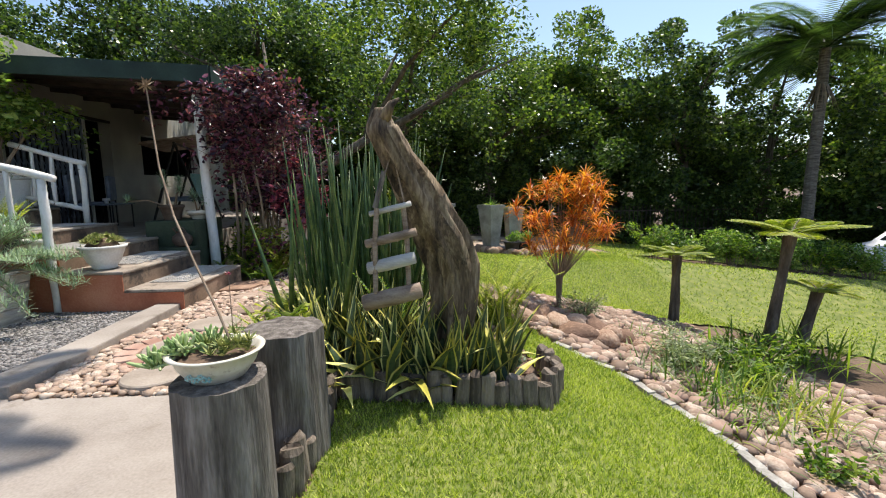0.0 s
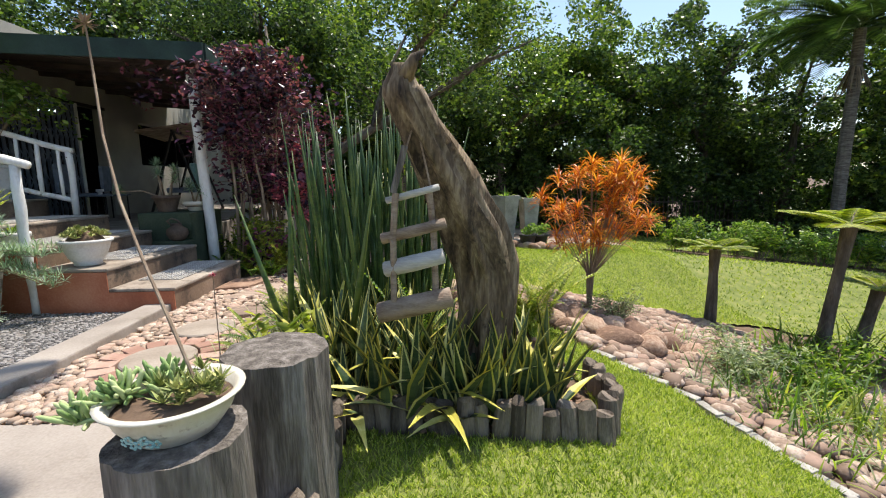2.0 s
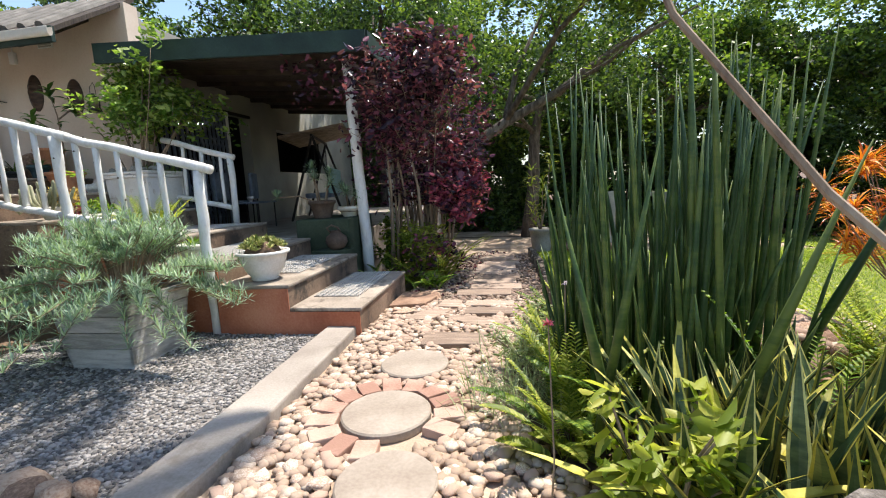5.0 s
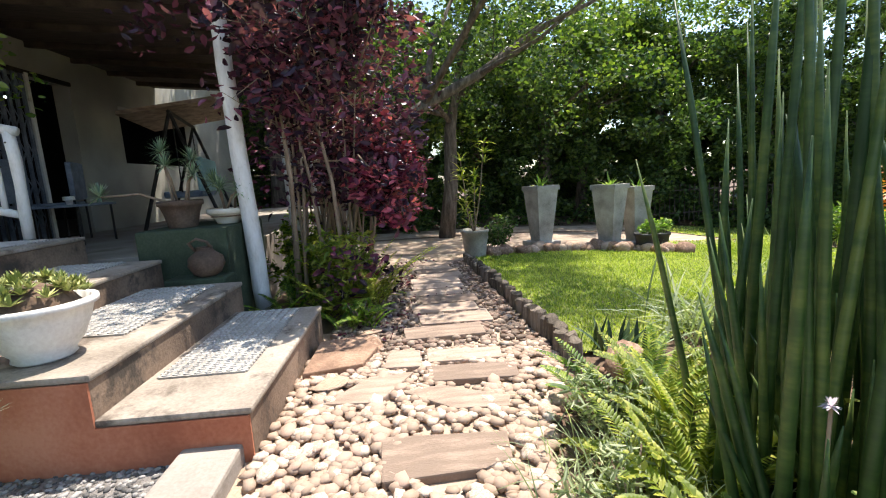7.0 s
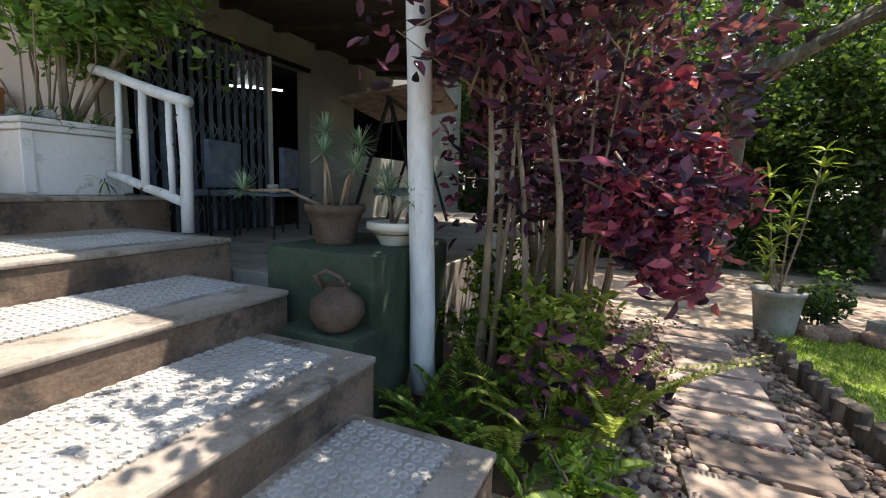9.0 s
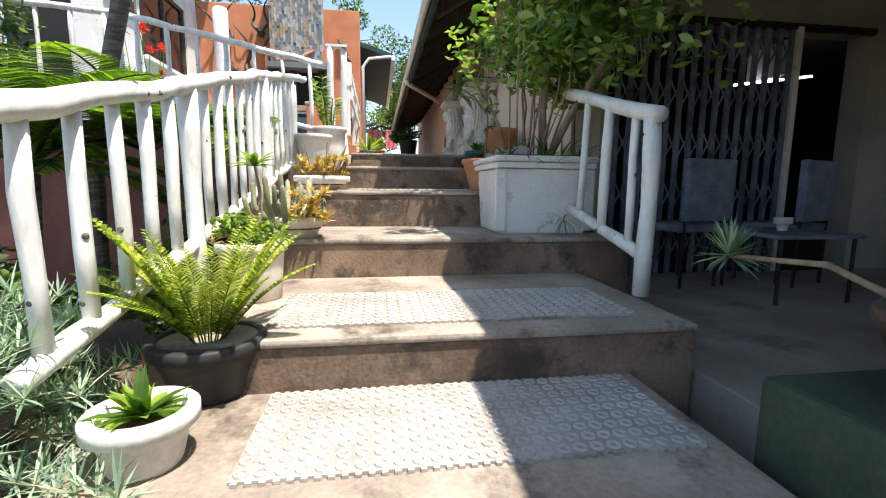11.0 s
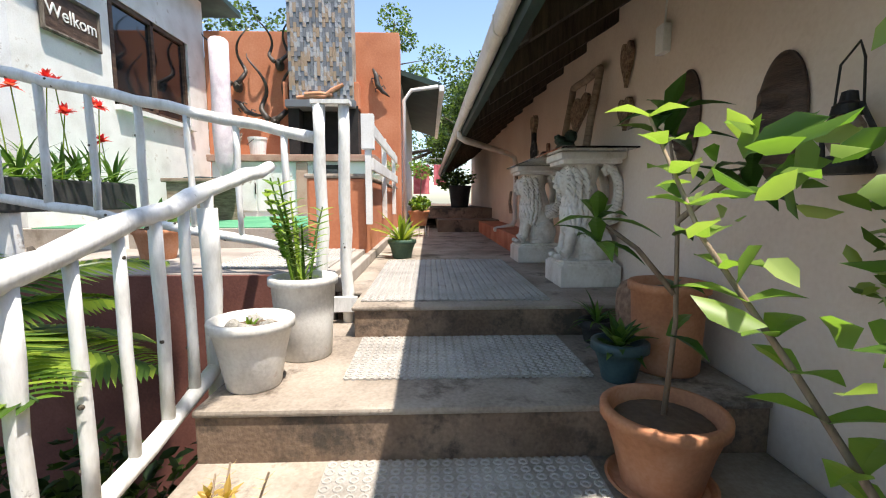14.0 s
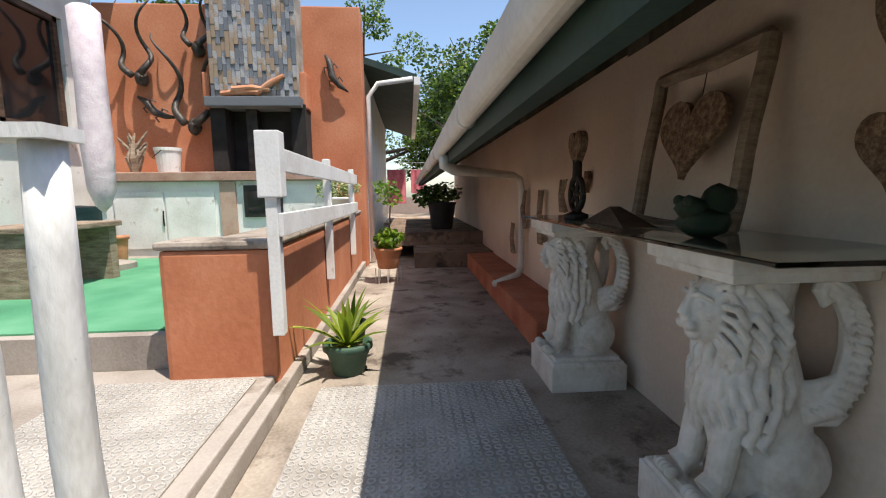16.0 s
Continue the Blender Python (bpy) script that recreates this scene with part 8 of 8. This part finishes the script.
# white fence on the low wall
fence = empty("white_fence", "white-painted plank fence fixed to the low wall", "fence", (-9.9, 4.99, 2.05))
for x in (0.0, -1.55, -3.15):
    Geo().box(x - 0.035, x + 0.035, -0.03, 0.03, 0, 1.03).part("post", M_WHITEPAINT, fence, bevel=0.006)
Geo().box(-0.05, 0.05, -0.06, 0.06, 0.72, 1.05).part("end_board", M_WHITEPAINT, fence, bevel=0.006)
for z in (0.52, 0.85):
    Geo().box(-3.3, 0.03, 0.03, 0.055, z, z + 0.12).part("plank", M_WHITEPAINT, fence, bevel=0.005)
pl = potted("white footed bowl with feathery plant on the wall", (-13.6, 4.75, 2.55), M_POTWHITE, 0.1, 0.16, 0.2)
leaf_bush(pl, "foliage", np.random.default_rng(9), [(0, -0.15, 0.3), (0, 0.15, 0.32), (0, 0, 0.3)], 0.16, 500, 0.05, M_GREYGRASS)
cap = setting(Geo().box(-8.46, -8.36, 4.84, 5.08, 2.88, 2.905).part("post_cap", M_WHITEWOOD), "white board joining the twin posts", "railing")
setting(Geo().box(-8.4, -8.36, 4.86, 5.1, 1.56, 1.66).part("post_plate", M_WHITEWOOD, bevel=0.004), "white board across the foot of the twin posts", "railing")
setting(Geo().box(-14.4, -8.5, 4.93, 5.0, 1.665, 1.76).part("walkway_kerb", M_CONCRETE, bevel=0.01), "worn concrete kerb between terrace and walkway", "kerb")

# windows and sign on the white wall
for x0, x1 in ((-13.85, -11.95),):
    w = empty("window_1", "dark wood-framed window in the white wall", "window", (x0, 1.25, 3.6))
    w["kind"] = "structure"
    W, H = x1 - x0, 1.45
    for a, b, c, d in ((0, 0.07, 0, H), (W - 0.07, W, 0, H), (0, W, 0, 0.07), (0, W, H - 0.07, H), (W * 0.5 - 0.035, W * 0.5 + 0.035, 0, H)):
        Geo().box(a, b, -0.05, 0.03, c, d).part("window_frame", M_MASK, w)
    for a in (0.07, W * 0.5 + 0.035):
        Geo().box(a, a + W * 0.5 - 0.105, -0.02, -0.012, 0.07, H - 0.07).part("pane", M_BLACKGLASS, w)
    Geo().box(-0.05, W + 0.05, -0.02, 0.14, -0.07, 0.0).part("window_sill", M_WHITEPAINT, w)
sign = empty("welcome_sign", "dark wooden sign lettered Welkom in white", "sign", (-11.2, 1.33, 4.42))
Geo().box(-0.42, 0.42, -0.02, 0.02, -0.22, 0.22).part("board", M_MASK, sign, bevel=0.01)
for a, b in (((-0.44, 0.02, -0.23), (0.44, 0.02, -0.23)), ((-0.44, 0.02, 0.23), (0.44, 0.02, 0.23)), ((-0.43, 0.02, -0.24), (-0.43, 0.02, 0.24)), ((0.43, 0.02, -0.24), (0.43, 0.02, 0.24))):
    Geo().tube([a, b], 0.025, 7).part("sign_rim", M_BARK, sign)
txt = bpy.data.curves.new("lettering", "FONT")
txt.body, txt.size, txt.align_x, txt.align_y, txt.extrude = "Welkom", 0.22, "CENTER", "CENTER", 0.004
txt.materials.append(M_WHITEPAINT)
ob = new("lettering", txt)
ob.parent = sign
ob.matrix_basis = pose(0, 0.026, 0, 90, 0, 180)
box_f = empty("flower_trough", "long planter of dark leaves and red geraniums on the terrace", "planter", (-9.5, 2.4, 1.8))
Geo().box(-0.75, 0.75, -0.15, 0.15, 0.4, 0.66, 0.0).part("planter_box", M_POTBLACK, box_f, bevel=0.02)
for x in (-0.6, 0.6):
    Geo().box(x - 0.05, x + 0.05, -0.12, 0.12, 0, 0.4).part("leg", M_WHITEPAINT, box_f)
g = Geo()
for k in range(7):
    rosette(g, random.Random(k), (-0.65 + 0.21 * k, 0, 0.62), 16, 0.42, 0.045, (0.4, 1.4), 1.1, 5)
g.part("leaves", M_BROADLEAF, box_f)
fl = Geo()
rnd = random.Random(4)
st = Geo()
for k in range(9):
    p = Vector((-0.6 + 0.15 * k, rnd.uniform(-0.1, 0.1), 1.0 + rnd.uniform(0, 0.6)))
    st.tube([(p.x, 0, 0.6), p], 0.005, 5)
    rosette(fl, rnd, p, 22, 0.09, 0.05, (-0.3, 1.4), 0.4, 3)
st.part("flower_stems", M_FERN, box_f)
fl.part("flowers", M_REDFLOWER, box_f)
tbl = empty("terrace_table", "wooden plank table on the terrace", "table", (-11.6, 2.6, 2.012))
Geo().box(-0.5, 0.5, -0.3, 0.3, 0.5, 0.55).part("tabletop", M_FRAMEWOOD, tbl, bevel=0.01)
for x in (-0.42, 0.42):
    Geo().box(x - 0.05, x + 0.05, -0.25, 0.25, 0, 0.5).part("leg", M_FRAMEWOOD, tbl)
potted("terracotta pot with a lone broad-leaved plant on the terrace", (-9.3, 3.3, 1.8), M_TERRACOTTA, 0.13, 0.17, 0.25)
g = Geo()
rosette(g, random.Random(77), (0, 0, 0), 7, 0.4, 0.12, (0.6, 1.4), 0.8, 5)
ob = g.part("broad_leaf_plant", M_BROADLEAF, None)
ob.matrix_basis = pose(-9.3, 3.3, 2.0)
tagged(ob, "broad paddle-leaved plant in a terracotta pot", "plant")
broad_bush("dark leafy bush hiding the end of the terrace", -8.6, 1.0, 0.9, 2.2, 2500, 0.12, M_UNDER, 140, z0=1.6)
broad_bush("dark leafy bush hiding the end of the terrace", -8.9, -0.4, 1.0, 3.2, 3000, 0.13, M_UNDER, 141, z0=1.2)
dp = empty("downpipe", "white downpipe at the terracotta wall's corner", "pipe", (-14.85, 5.08, 1.7))
Geo().tube([(0, 0, 0), (0, 0, 2.6), (0, 0.15, 2.8), (0, 0.7, 2.88)], 0.04, 10).part("pipe", M_WHITEPAINT, dp, smooth=True)
Geo().box(-7, 0.05, 0.72, 0.82, 2.78, 2.9).part("gutter_channel", M_WHITEPAINT, dp)

# ---- urns and pots at the far lawn ----
def urn(x, y, label, h=0.98, w0=0.13, w1=0.21, turn=20):
    t = empty("cement_urn", label, "urn", (x, y, ground_z(x, y) + 0.12), "square cement urns", turn)
    Geo().box(-0.24, 0.24, -0.24, 0.24, -0.14, 0.02).part("foot_slab", M_STONEURN, t, bevel=0.015)
    g = Geo().add([(sx * w, sy * w, z) for z, w in ((0.02, w0), (h * 0.92, w1), (h * 0.92, w1 + 0.02), (h, w1 + 0.02), (h, w1 - 0.03), (h - 0.1, w1 - 0.04)) for sx, sy in ((-1, -1), (1, -1), (1, 1), (-1, 1))],
                  [(i * 4 + j, i * 4 + (j + 1) % 4, (i + 1) * 4 + (j + 1) % 4, (i + 1) * 4 + j) for i in range(5) for j in range(4)] + [(20, 21, 22, 23), (3, 2, 1, 0)])
    g.part("urn_body", M_STONEURN, t)
    lf = Geo()
    rosette(lf, random.Random(int(x * 10)), (0, 0, h - 0.08), 14, 0.3, 0.04, (0.3, 1.4), 0.6, 4)
    lf.part("leaves", M_LIGHTLEAF, t)


urn(0.5, 10.5, "tall tapered grey cement urn beside the lawn")
urn(1.6, 10.2, "tall tapered grey cement urn with yellow-green leaves", turn=35)
urn(2.15, 10.35, "slim grey cement urn with dry flowers", 0.95, 0.12, 0.18, 10)
rnd = random.Random(6)
for k in range(42):
    x = -0.75 + 3.2 * k / 41
    y = 10.0 - 0.5 * max(0, (x - 1.2)) + 0.1 * math.sin(k) + 0.05 * (k % 2)
    if k == 0:
        STONES = [boulder_mesh(200 + j, M_ROCK, 0.35) for j in range(6)]
    ob = tagged(new("edging_stone", STONES[k % 6]), "rough grey-brown stone edging the urn bed", "stone", "stones round the urn bed")
    s = rnd.uniform(0.07, 0.13)
    ob.matrix_basis = pose(x, y, ground_z(x, y) + s * 0.5, rnd.uniform(0, 90), 0, rnd.uniform(0, 360)) @ Matrix.Diagonal((s * 1.2, s, s * 0.9, 1))
t = potted("square cement pot with a tall spindly plant", (-0.75, 10.0, ground_z(-0.75, 10)), M_STONEURN, 0.17, 0.22, 0.45)
st, lf = Geo(), Geo()
rnd = random.Random(13)
for k in range(5):
    e = Vector((rnd.uniform(-0.2, 0.2), rnd.uniform(-0.2, 0.2), 0.8 + 0.25 * k))
    st.tube([(0, 0, 0.4), e * 0.6, e], [0.012, 0.01, 0.006], 5)
    for z in (0, -0.15, -0.3):
        rosette(lf, rnd, e + Vector((0, 0, z)), 10, 0.22, 0.035, (0.0, 1.2), 0.8, 4)
st.part("stems", M_TWIG, t)
lf.part("leaves", M_YELLOWGREEN, t)
broad_bush("dark bushy potted plant beside the cement pot", -0.35, 10.2, 0.3, 0.7, 900, 0.07, M_UNDER, 150)
for x, y in ((2.0, 9.75), (2.3, 9.9)):
    t = potted("dark pot with pink-tinged plants by the urns", (x, y, ground_z(x, y)), M_POTBLACK, 0.13, 0.17, 0.3)
    leaf_bush(t, "foliage", np.random.default_rng(int(x * 10)), [(0, 0, 0.38), (0.08, 0, 0.42)], 0.14, 260, 0.06, M_LIGHTLEAF)
fnc = empty("picket_fence", "dark thin picket fence under the trees", "fence", (5, 16.2, ground_z(5, 16.2)))
for k in range(70):
    Geo().box(0.16 * k - 0.012, 0.16 * k + 0.012, -0.012, 0.012, 0, 1.15).part("picket", M_DARKWOOD, fnc)
for z in (0.25, 0.95):
    Geo().box(0, 11.2, -0.02, 0.0, z, z + 0.04).part("rail", M_DARKWOOD, fnc)


# ---- parked car ----
def car():
    t = empty("car", "white parked car half hidden behind the palm", "car", (13.7, 11.0, ground_z(13.7, 11.0)), "", 12)
    prof = [(-2.0, 0.35), (-2.05, 0.7), (-1.9, 0.95), (-1.2, 1.02), (-0.55, 1.42), (0.7, 1.46), (1.5, 1.05), (1.95, 0.95), (2.02, 0.6), (1.95, 0.32)]
    n = len(prof)
    g = Geo()
    for y, k in ((-0.85, 1), (-0.7, 1.0), (0.7, 1.0), (0.85, 1)):
        for x, z in prof:
            g.v.append((x * (0.985 if abs(y) > 0.8 else 1), y * (0.86 if z > 1.2 else 1), z - (0.02 if abs(y) > 0.8 else 0)))
    g.f = [(r * n + i, (r + 1) * n + i, (r + 1) * n + (i + 1) % n, r * n + (i + 1) % n) for r in range(3) for i in range(n)] + [tuple(range(n)), tuple(range(4 * n - 1, 3 * n - 1, -1))]
    body = g.part("body", M_CARPAINT, t, bevel=0.02)
    for s in (-1, 1):
        Geo().add([(-1.05, s * 0.86, 1.05), (1.3, s * 0.86, 1.05), (0.62, s * 0.76, 1.4), (-0.5, s * 0.76, 1.38)], [(0, 1, 2, 3) if s < 0 else (3, 2, 1, 0)]).part("side_window", M_BLACKGLASS, t)
        for x in (-1.3, 1.3):
            w = Geo().tube([(x, s * 0.72, 0.31), (x, s * 0.88, 0.31)], 0.31, 22).part("wheel", M_TYRE, t)
            Geo().tube([(x, s * 0.87, 0.31), (x, s * 0.895, 0.31)], 0.19, 16).part("rim", M_GUTTER, w)
        Geo().box(-2.06, -1.98, s * 0.6 - 0.15, s * 0.6 + 0.15, 0.68, 0.8).part("headlight", M_GLASS, t)
    Geo().add([(-1.18, -0.66, 1.045), (-1.18, 0.66, 1.045), (-0.6, 0.58, 1.4), (-0.6, -0.58, 1.4)], [(3, 2, 1, 0)]).part("windscreen", M_BLACKGLASS, t)


car()


# ---- loose stones, logs and paving pieces ----
rnd = random.Random(301)
LOGS = [Geo().tube([(0, 0, -0.1), (0.002, 0, 0.05), (0, 0.003, 0.16), (0, 0, 0.165)], [0.042, 0.044, 0.042, 0.036], 10).mesh("edging_log", M_LOG) for _ in range(1)]


def log_row(label, line, spacing, low, high, size=1.0):
    edge = empty("log_edging", label, "edging", (*line[0], ground_z(*line[0])), "log edgings")
    ox, oy = line[0]
    oz = ground_z(ox, oy)
    for (ax, ay), (bx, by) in zip(line, line[1:]):
        n = max(1, int(math.hypot(bx - ax, by - ay) / spacing))
        for k in range(n):
            x, y = ax + (bx - ax) * k / n + rnd.uniform(-0.01, 0.01), ay + (by - ay) * k / n + rnd.uniform(-0.01, 0.01)
            ob = new("log", LOGS[0])
            ob.parent = edge
            s = size * rnd.uniform(0.85, 1.15)
            ob.matrix_basis = pose(x - ox, y - oy, ground_z(x, y) - oz, rnd.uniform(-6, 6), rnd.uniform(-6, 6), rnd.uniform(0, 360)) @ Matrix.Diagonal((s, s, rnd.uniform(low, high), 1))


log_row("weathered upright log edging round the planted bed", [(-0.56, 1.62), (-0.52, 2.1), (-0.55, 2.5), (-0.1, 2.44), (0.43, 2.32), (0.68, 2.33), (0.84, 2.62), (0.82, 3.0)], 0.075, 0.8, 1.15)
log_row("weathered upright log edging between path and lawn", [(-0.9, 5.2), (-0.9, 6.5), (-0.93, 8.0), (-0.98, 9.6)], 0.085, 0.55, 0.95)

ROCKS = [boulder_mesh(300 + k, M_ROCK, 0.4) for k in range(8)]


def rock(x, y, r, label, group="", flat=0.7, name="rock"):
    ob = tagged(new(name, ROCKS[rnd.randrange(8)]), label, "rock", group)
    ob.matrix_basis = pose(x, y, ground_z(x, y) + r * flat * 0.45, rnd.uniform(-15, 15), rnd.uniform(-15, 15), rnd.uniform(0, 360)) @ Matrix.Diagonal((r * rnd.uniform(0.9, 1.3), r * rnd.uniform(0.75, 1), r * flat, 1))


for k in range(34):
    u = k / 33
    x = 0.75 + 1.6 * u
    y = 4.35 - 0.75 * u + rnd.uniform(-0.1, 0.55)
    rock(x, y, rnd.uniform(0.07, 0.16), "rounded reddish-brown rock of the bed's border", "rocks of the bed border")
for k in range(22):
    rock(-0.75 + rnd.uniform(0, 1.1), 4.72 + rnd.uniform(0, 0.42), rnd.uniform(0.06, 0.15), "rounded pale brown boulder at the lawn's corner", "boulders at the lawn's corner")
for x, y, r in ((-2.12, 5.75, 0.12), (-2.2, 6.4, 0.12), (-2.25, 5.2, 0.1), (-2.1, 6.1, 0.08), (-2.15, 6.75, 0.1)):
    rock(x, y, r * 1.15, "flat brown rock beside the bottom step", "rocks beside the steps", 0.2)
for k in range(30):
    x = -2.95 - 2.2 * k / 29
    rock(x, 2.68 + rnd.uniform(-0.04, 0.05), rnd.uniform(0.05, 0.08), "small dark border stone along the gravel", "border stones along the gravel", 0.7)


def slab(poly, z, label, material=M_SLAB, thick=0.024):
    cx, cy = sum(p[0] for p in poly) / len(poly), sum(p[1] for p in poly) / len(poly)
    g = Geo().prism([(x - cx, y - cy) for x, y in poly], -0.05, thick)
    ob = g.part("flagstone", material, path, bevel=0.008)
    ob.matrix_basis = pose(cx, cy, z)
    return ob


for poly in ([(-1.95, 4.62), (-1.42, 4.58), (-1.44, 4.36), (-1.93, 4.33)], [(-1.88, 5.02), (-1.66, 5.05), (-1.34, 4.88), (-1.36, 4.78), (-1.62, 4.8)], [(-1.74, 5.3), (-1.22, 5.28), (-1.24, 5.08), (-1.7, 5.1)],
             [(-2.26, 4.95), (-2.05, 5.22), (-1.8, 5.24), (-1.98, 4.92)], [(-1.95, 5.58), (-1.76, 5.55), (-1.76, 5.3), (-1.98, 5.32)], [(-1.72, 5.55), (-1.26, 5.5), (-1.28, 5.34), (-1.72, 5.35)]):
    slab(poly, 0.0, "")
slab([(-2.43, 5.28), (-2.1, 5.36), (-2.03, 5.62), (-2.16, 5.84), (-2.42, 5.8)], 0.02, "", M_ROCK)
for k in range(11):
    y = 5.78 + 0.34 * k
    dx = rnd.uniform(-0.06, 0.06)
    slab([(-1.8 + dx, y + rnd.uniform(0, 0.03)), (-1.24 + dx, y + rnd.uniform(0, 0.03)), (-1.25 + dx, y + 0.27), (-1.82 + dx, y + 0.25)], ground_z(-1.5, y), "")
for cx, cy, r in ((-1.9, 3.37, 0.225), (-1.89, 3.98, 0.215), (-1.75, 2.85, 0.2)):
    ob = Geo().lathe([(r - 0.008, -0.03), (r, 0.0), (r, 0.03), (r - 0.008, 0.038)], (0, 0, 0), 40).part("round_paver", M_DISC, path)
    ob.matrix_basis = pose(cx, cy, 0.0)
BRICK = Geo().box(-0.055, 0.055, -0.075, 0.075, -0.03, 0.03).mesh("brick", M_BRICK, bevel=0.008)
for k in range(13):
    a = -0.35 + 0.42 * k
    ob = new("brick", BRICK)
    ob.parent = path
    ob.matrix_basis = pose(-1.9 + 0.315 * math.cos(a), 3.37 + 0.315 * math.sin(a), 0.0, rnd.uniform(-3, 3), 0, math.degrees(a) + 90 + rnd.uniform(-12, 12))

PEBBLES = [boulder_mesh(400 + k, M_PEBBLE, 0.3, 1) for k in range(7)]
made = 0
occupied = [(-1.9, 3.37, 0.36), (-1.89, 3.98, 0.2), (-1.75, 2.85, 0.19), (-1.68, 4.47, 0.2), (-1.6, 4.93, 0.13), (-1.5, 5.2, 0.16), (-2.02, 5.08, 0.13)]
while made < 290:
    x, y = rnd.uniform(-2.44, -1.15), rnd.uniform(2.68, 5.4)
    if not in_poly(path_poly, x, y) or any(math.hypot(x - a, y - b) < r for a, b, r in occupied):
        continue
    ob = new("pebble", PEBBLES[made % 7])
    ob.parent = path
    s = rnd.uniform(0.022, 0.042)
    ob.matrix_basis = pose(x, y, ground_z(x, y) + s * 0.3, rnd.uniform(-20, 20), rnd.uniform(-20, 20), rnd.uniform(0, 360)) @ Matrix.Diagonal((s * 1.3, s, s * 0.65, 1))
    made += 1


def stone_field(name, label, inside, box, count, low, high, material, seed, flat=0.65, parent=None):
    """Many small stones joined in one mesh."""
    rr = np.random.default_rng(seed)
    protos = []
    for k in range(6):
        me = boulder_mesh(500 + k + seed, material, 0.3, 1)
        v = np.array([tuple(p.co) for p in me.vertices])
        f = np.array([tuple(p.vertices) for p in me.polygons])
        protos.append((v, f))
        bpy.data.meshes.remove(me)
    vs, fs, base, n = [], [], 0, 0
    while n < count:
        x, y = rr.uniform(box[0], box[1]), rr.uniform(box[2], box[3])
        if not inside(x, y):
            n += 0.05
            continue
        v, f = protos[int(rr.integers(6))]
        s = rr.uniform(low, high)
        a = rr.uniform(0, 6.28)
        w = v * np.array((s * 1.25, s, s * flat))
        w = np.stack([w[:, 0] * math.cos(a) - w[:, 1] * math.sin(a), w[:, 0] * math.sin(a) + w[:, 1] * math.cos(a), w[:, 2]], 1) + np.array((x, y, ground_z(x, y) + s * flat * 0.35))
        vs.append(w)
        fs.append(f + base)
        base += len(v)
        n += 1
    me = numpy_mesh(name, np.concatenate(vs), np.concatenate(fs), material)
    me.shade_smooth()
    ob = new(name, me)
    if parent:
        ob.parent = parent
        return tagged(ob, kind="stuff")
    return tagged(ob, label, "stones", "", "stuff")


def free_path(x, y):
    return in_poly(path_poly, x, y) and not any(math.hypot(x - a, y - b) < r * 0.95 for a, b, r in occupied)


stone_field("pebbles", "", free_path, (-2.45, -0.95, 2.62, 5.6), 2600, 0.012, 0.034, M_PEBBLE, 1, parent=path)
stone_field("pebbles", "", lambda x, y: in_poly(path_poly, x, y), (-2.4, -0.95, 5.5, 9.6), 2600, 0.01, 0.032, M_DIRTPEBBLE, 2, parent=path)
stone_field("gravel_chips", "", lambda x, y: in_poly(gravel_poly, x, y), (-5.2, -2.72, 2.7, 4.68), 13000, 0.006, 0.014, M_CHIP, 3, parent=gravel)
stone_field("bed_pebbles", "pale rounded river pebbles of the rock bed", lambda x, y: near_edge(y) + 0.05 < x < near_edge(y) + 3.2 and y < far_edge(x) - 0.02, (0.6, 6.2, 0.4, 6.2), 4600, 0.025, 0.075, M_BEDPEBBLE, 4)
stone_field("bed_chips", "small stones and soil clods of the planted bed", lambda x, y: in_island(x, y) and x > -1.2 and y < 5.2, (-1.3, 0.85, 2.4, 5.2), 700, 0.01, 0.03, M_ROCK, 5)
BORDER = Geo().box(-0.03, 0.03, -0.085, 0.085, -0.03, 0.012).mesh("border_block", M_STONEURN, bevel=0.006)
border = empty("lawn_border", "thin grey stone border strip along the lawn", "edging", (0, 0, 0))
for k in range(26):
    y = -0.4 + 0.16 * k
    x = near_edge(y) + 0.03 + 0.06 * math.sin(5 * near_edge(y) + 1.3 * y)
    ob = new("border_block", BORDER)
    ob.parent = border
    ob.matrix_basis = pose(x, y, ground_z(x, y) + 0.006, 0, 0, rnd.uniform(-8, 8) + math.degrees(math.atan2(near_edge(y) - near_edge(y + 0.1), 0.1)))
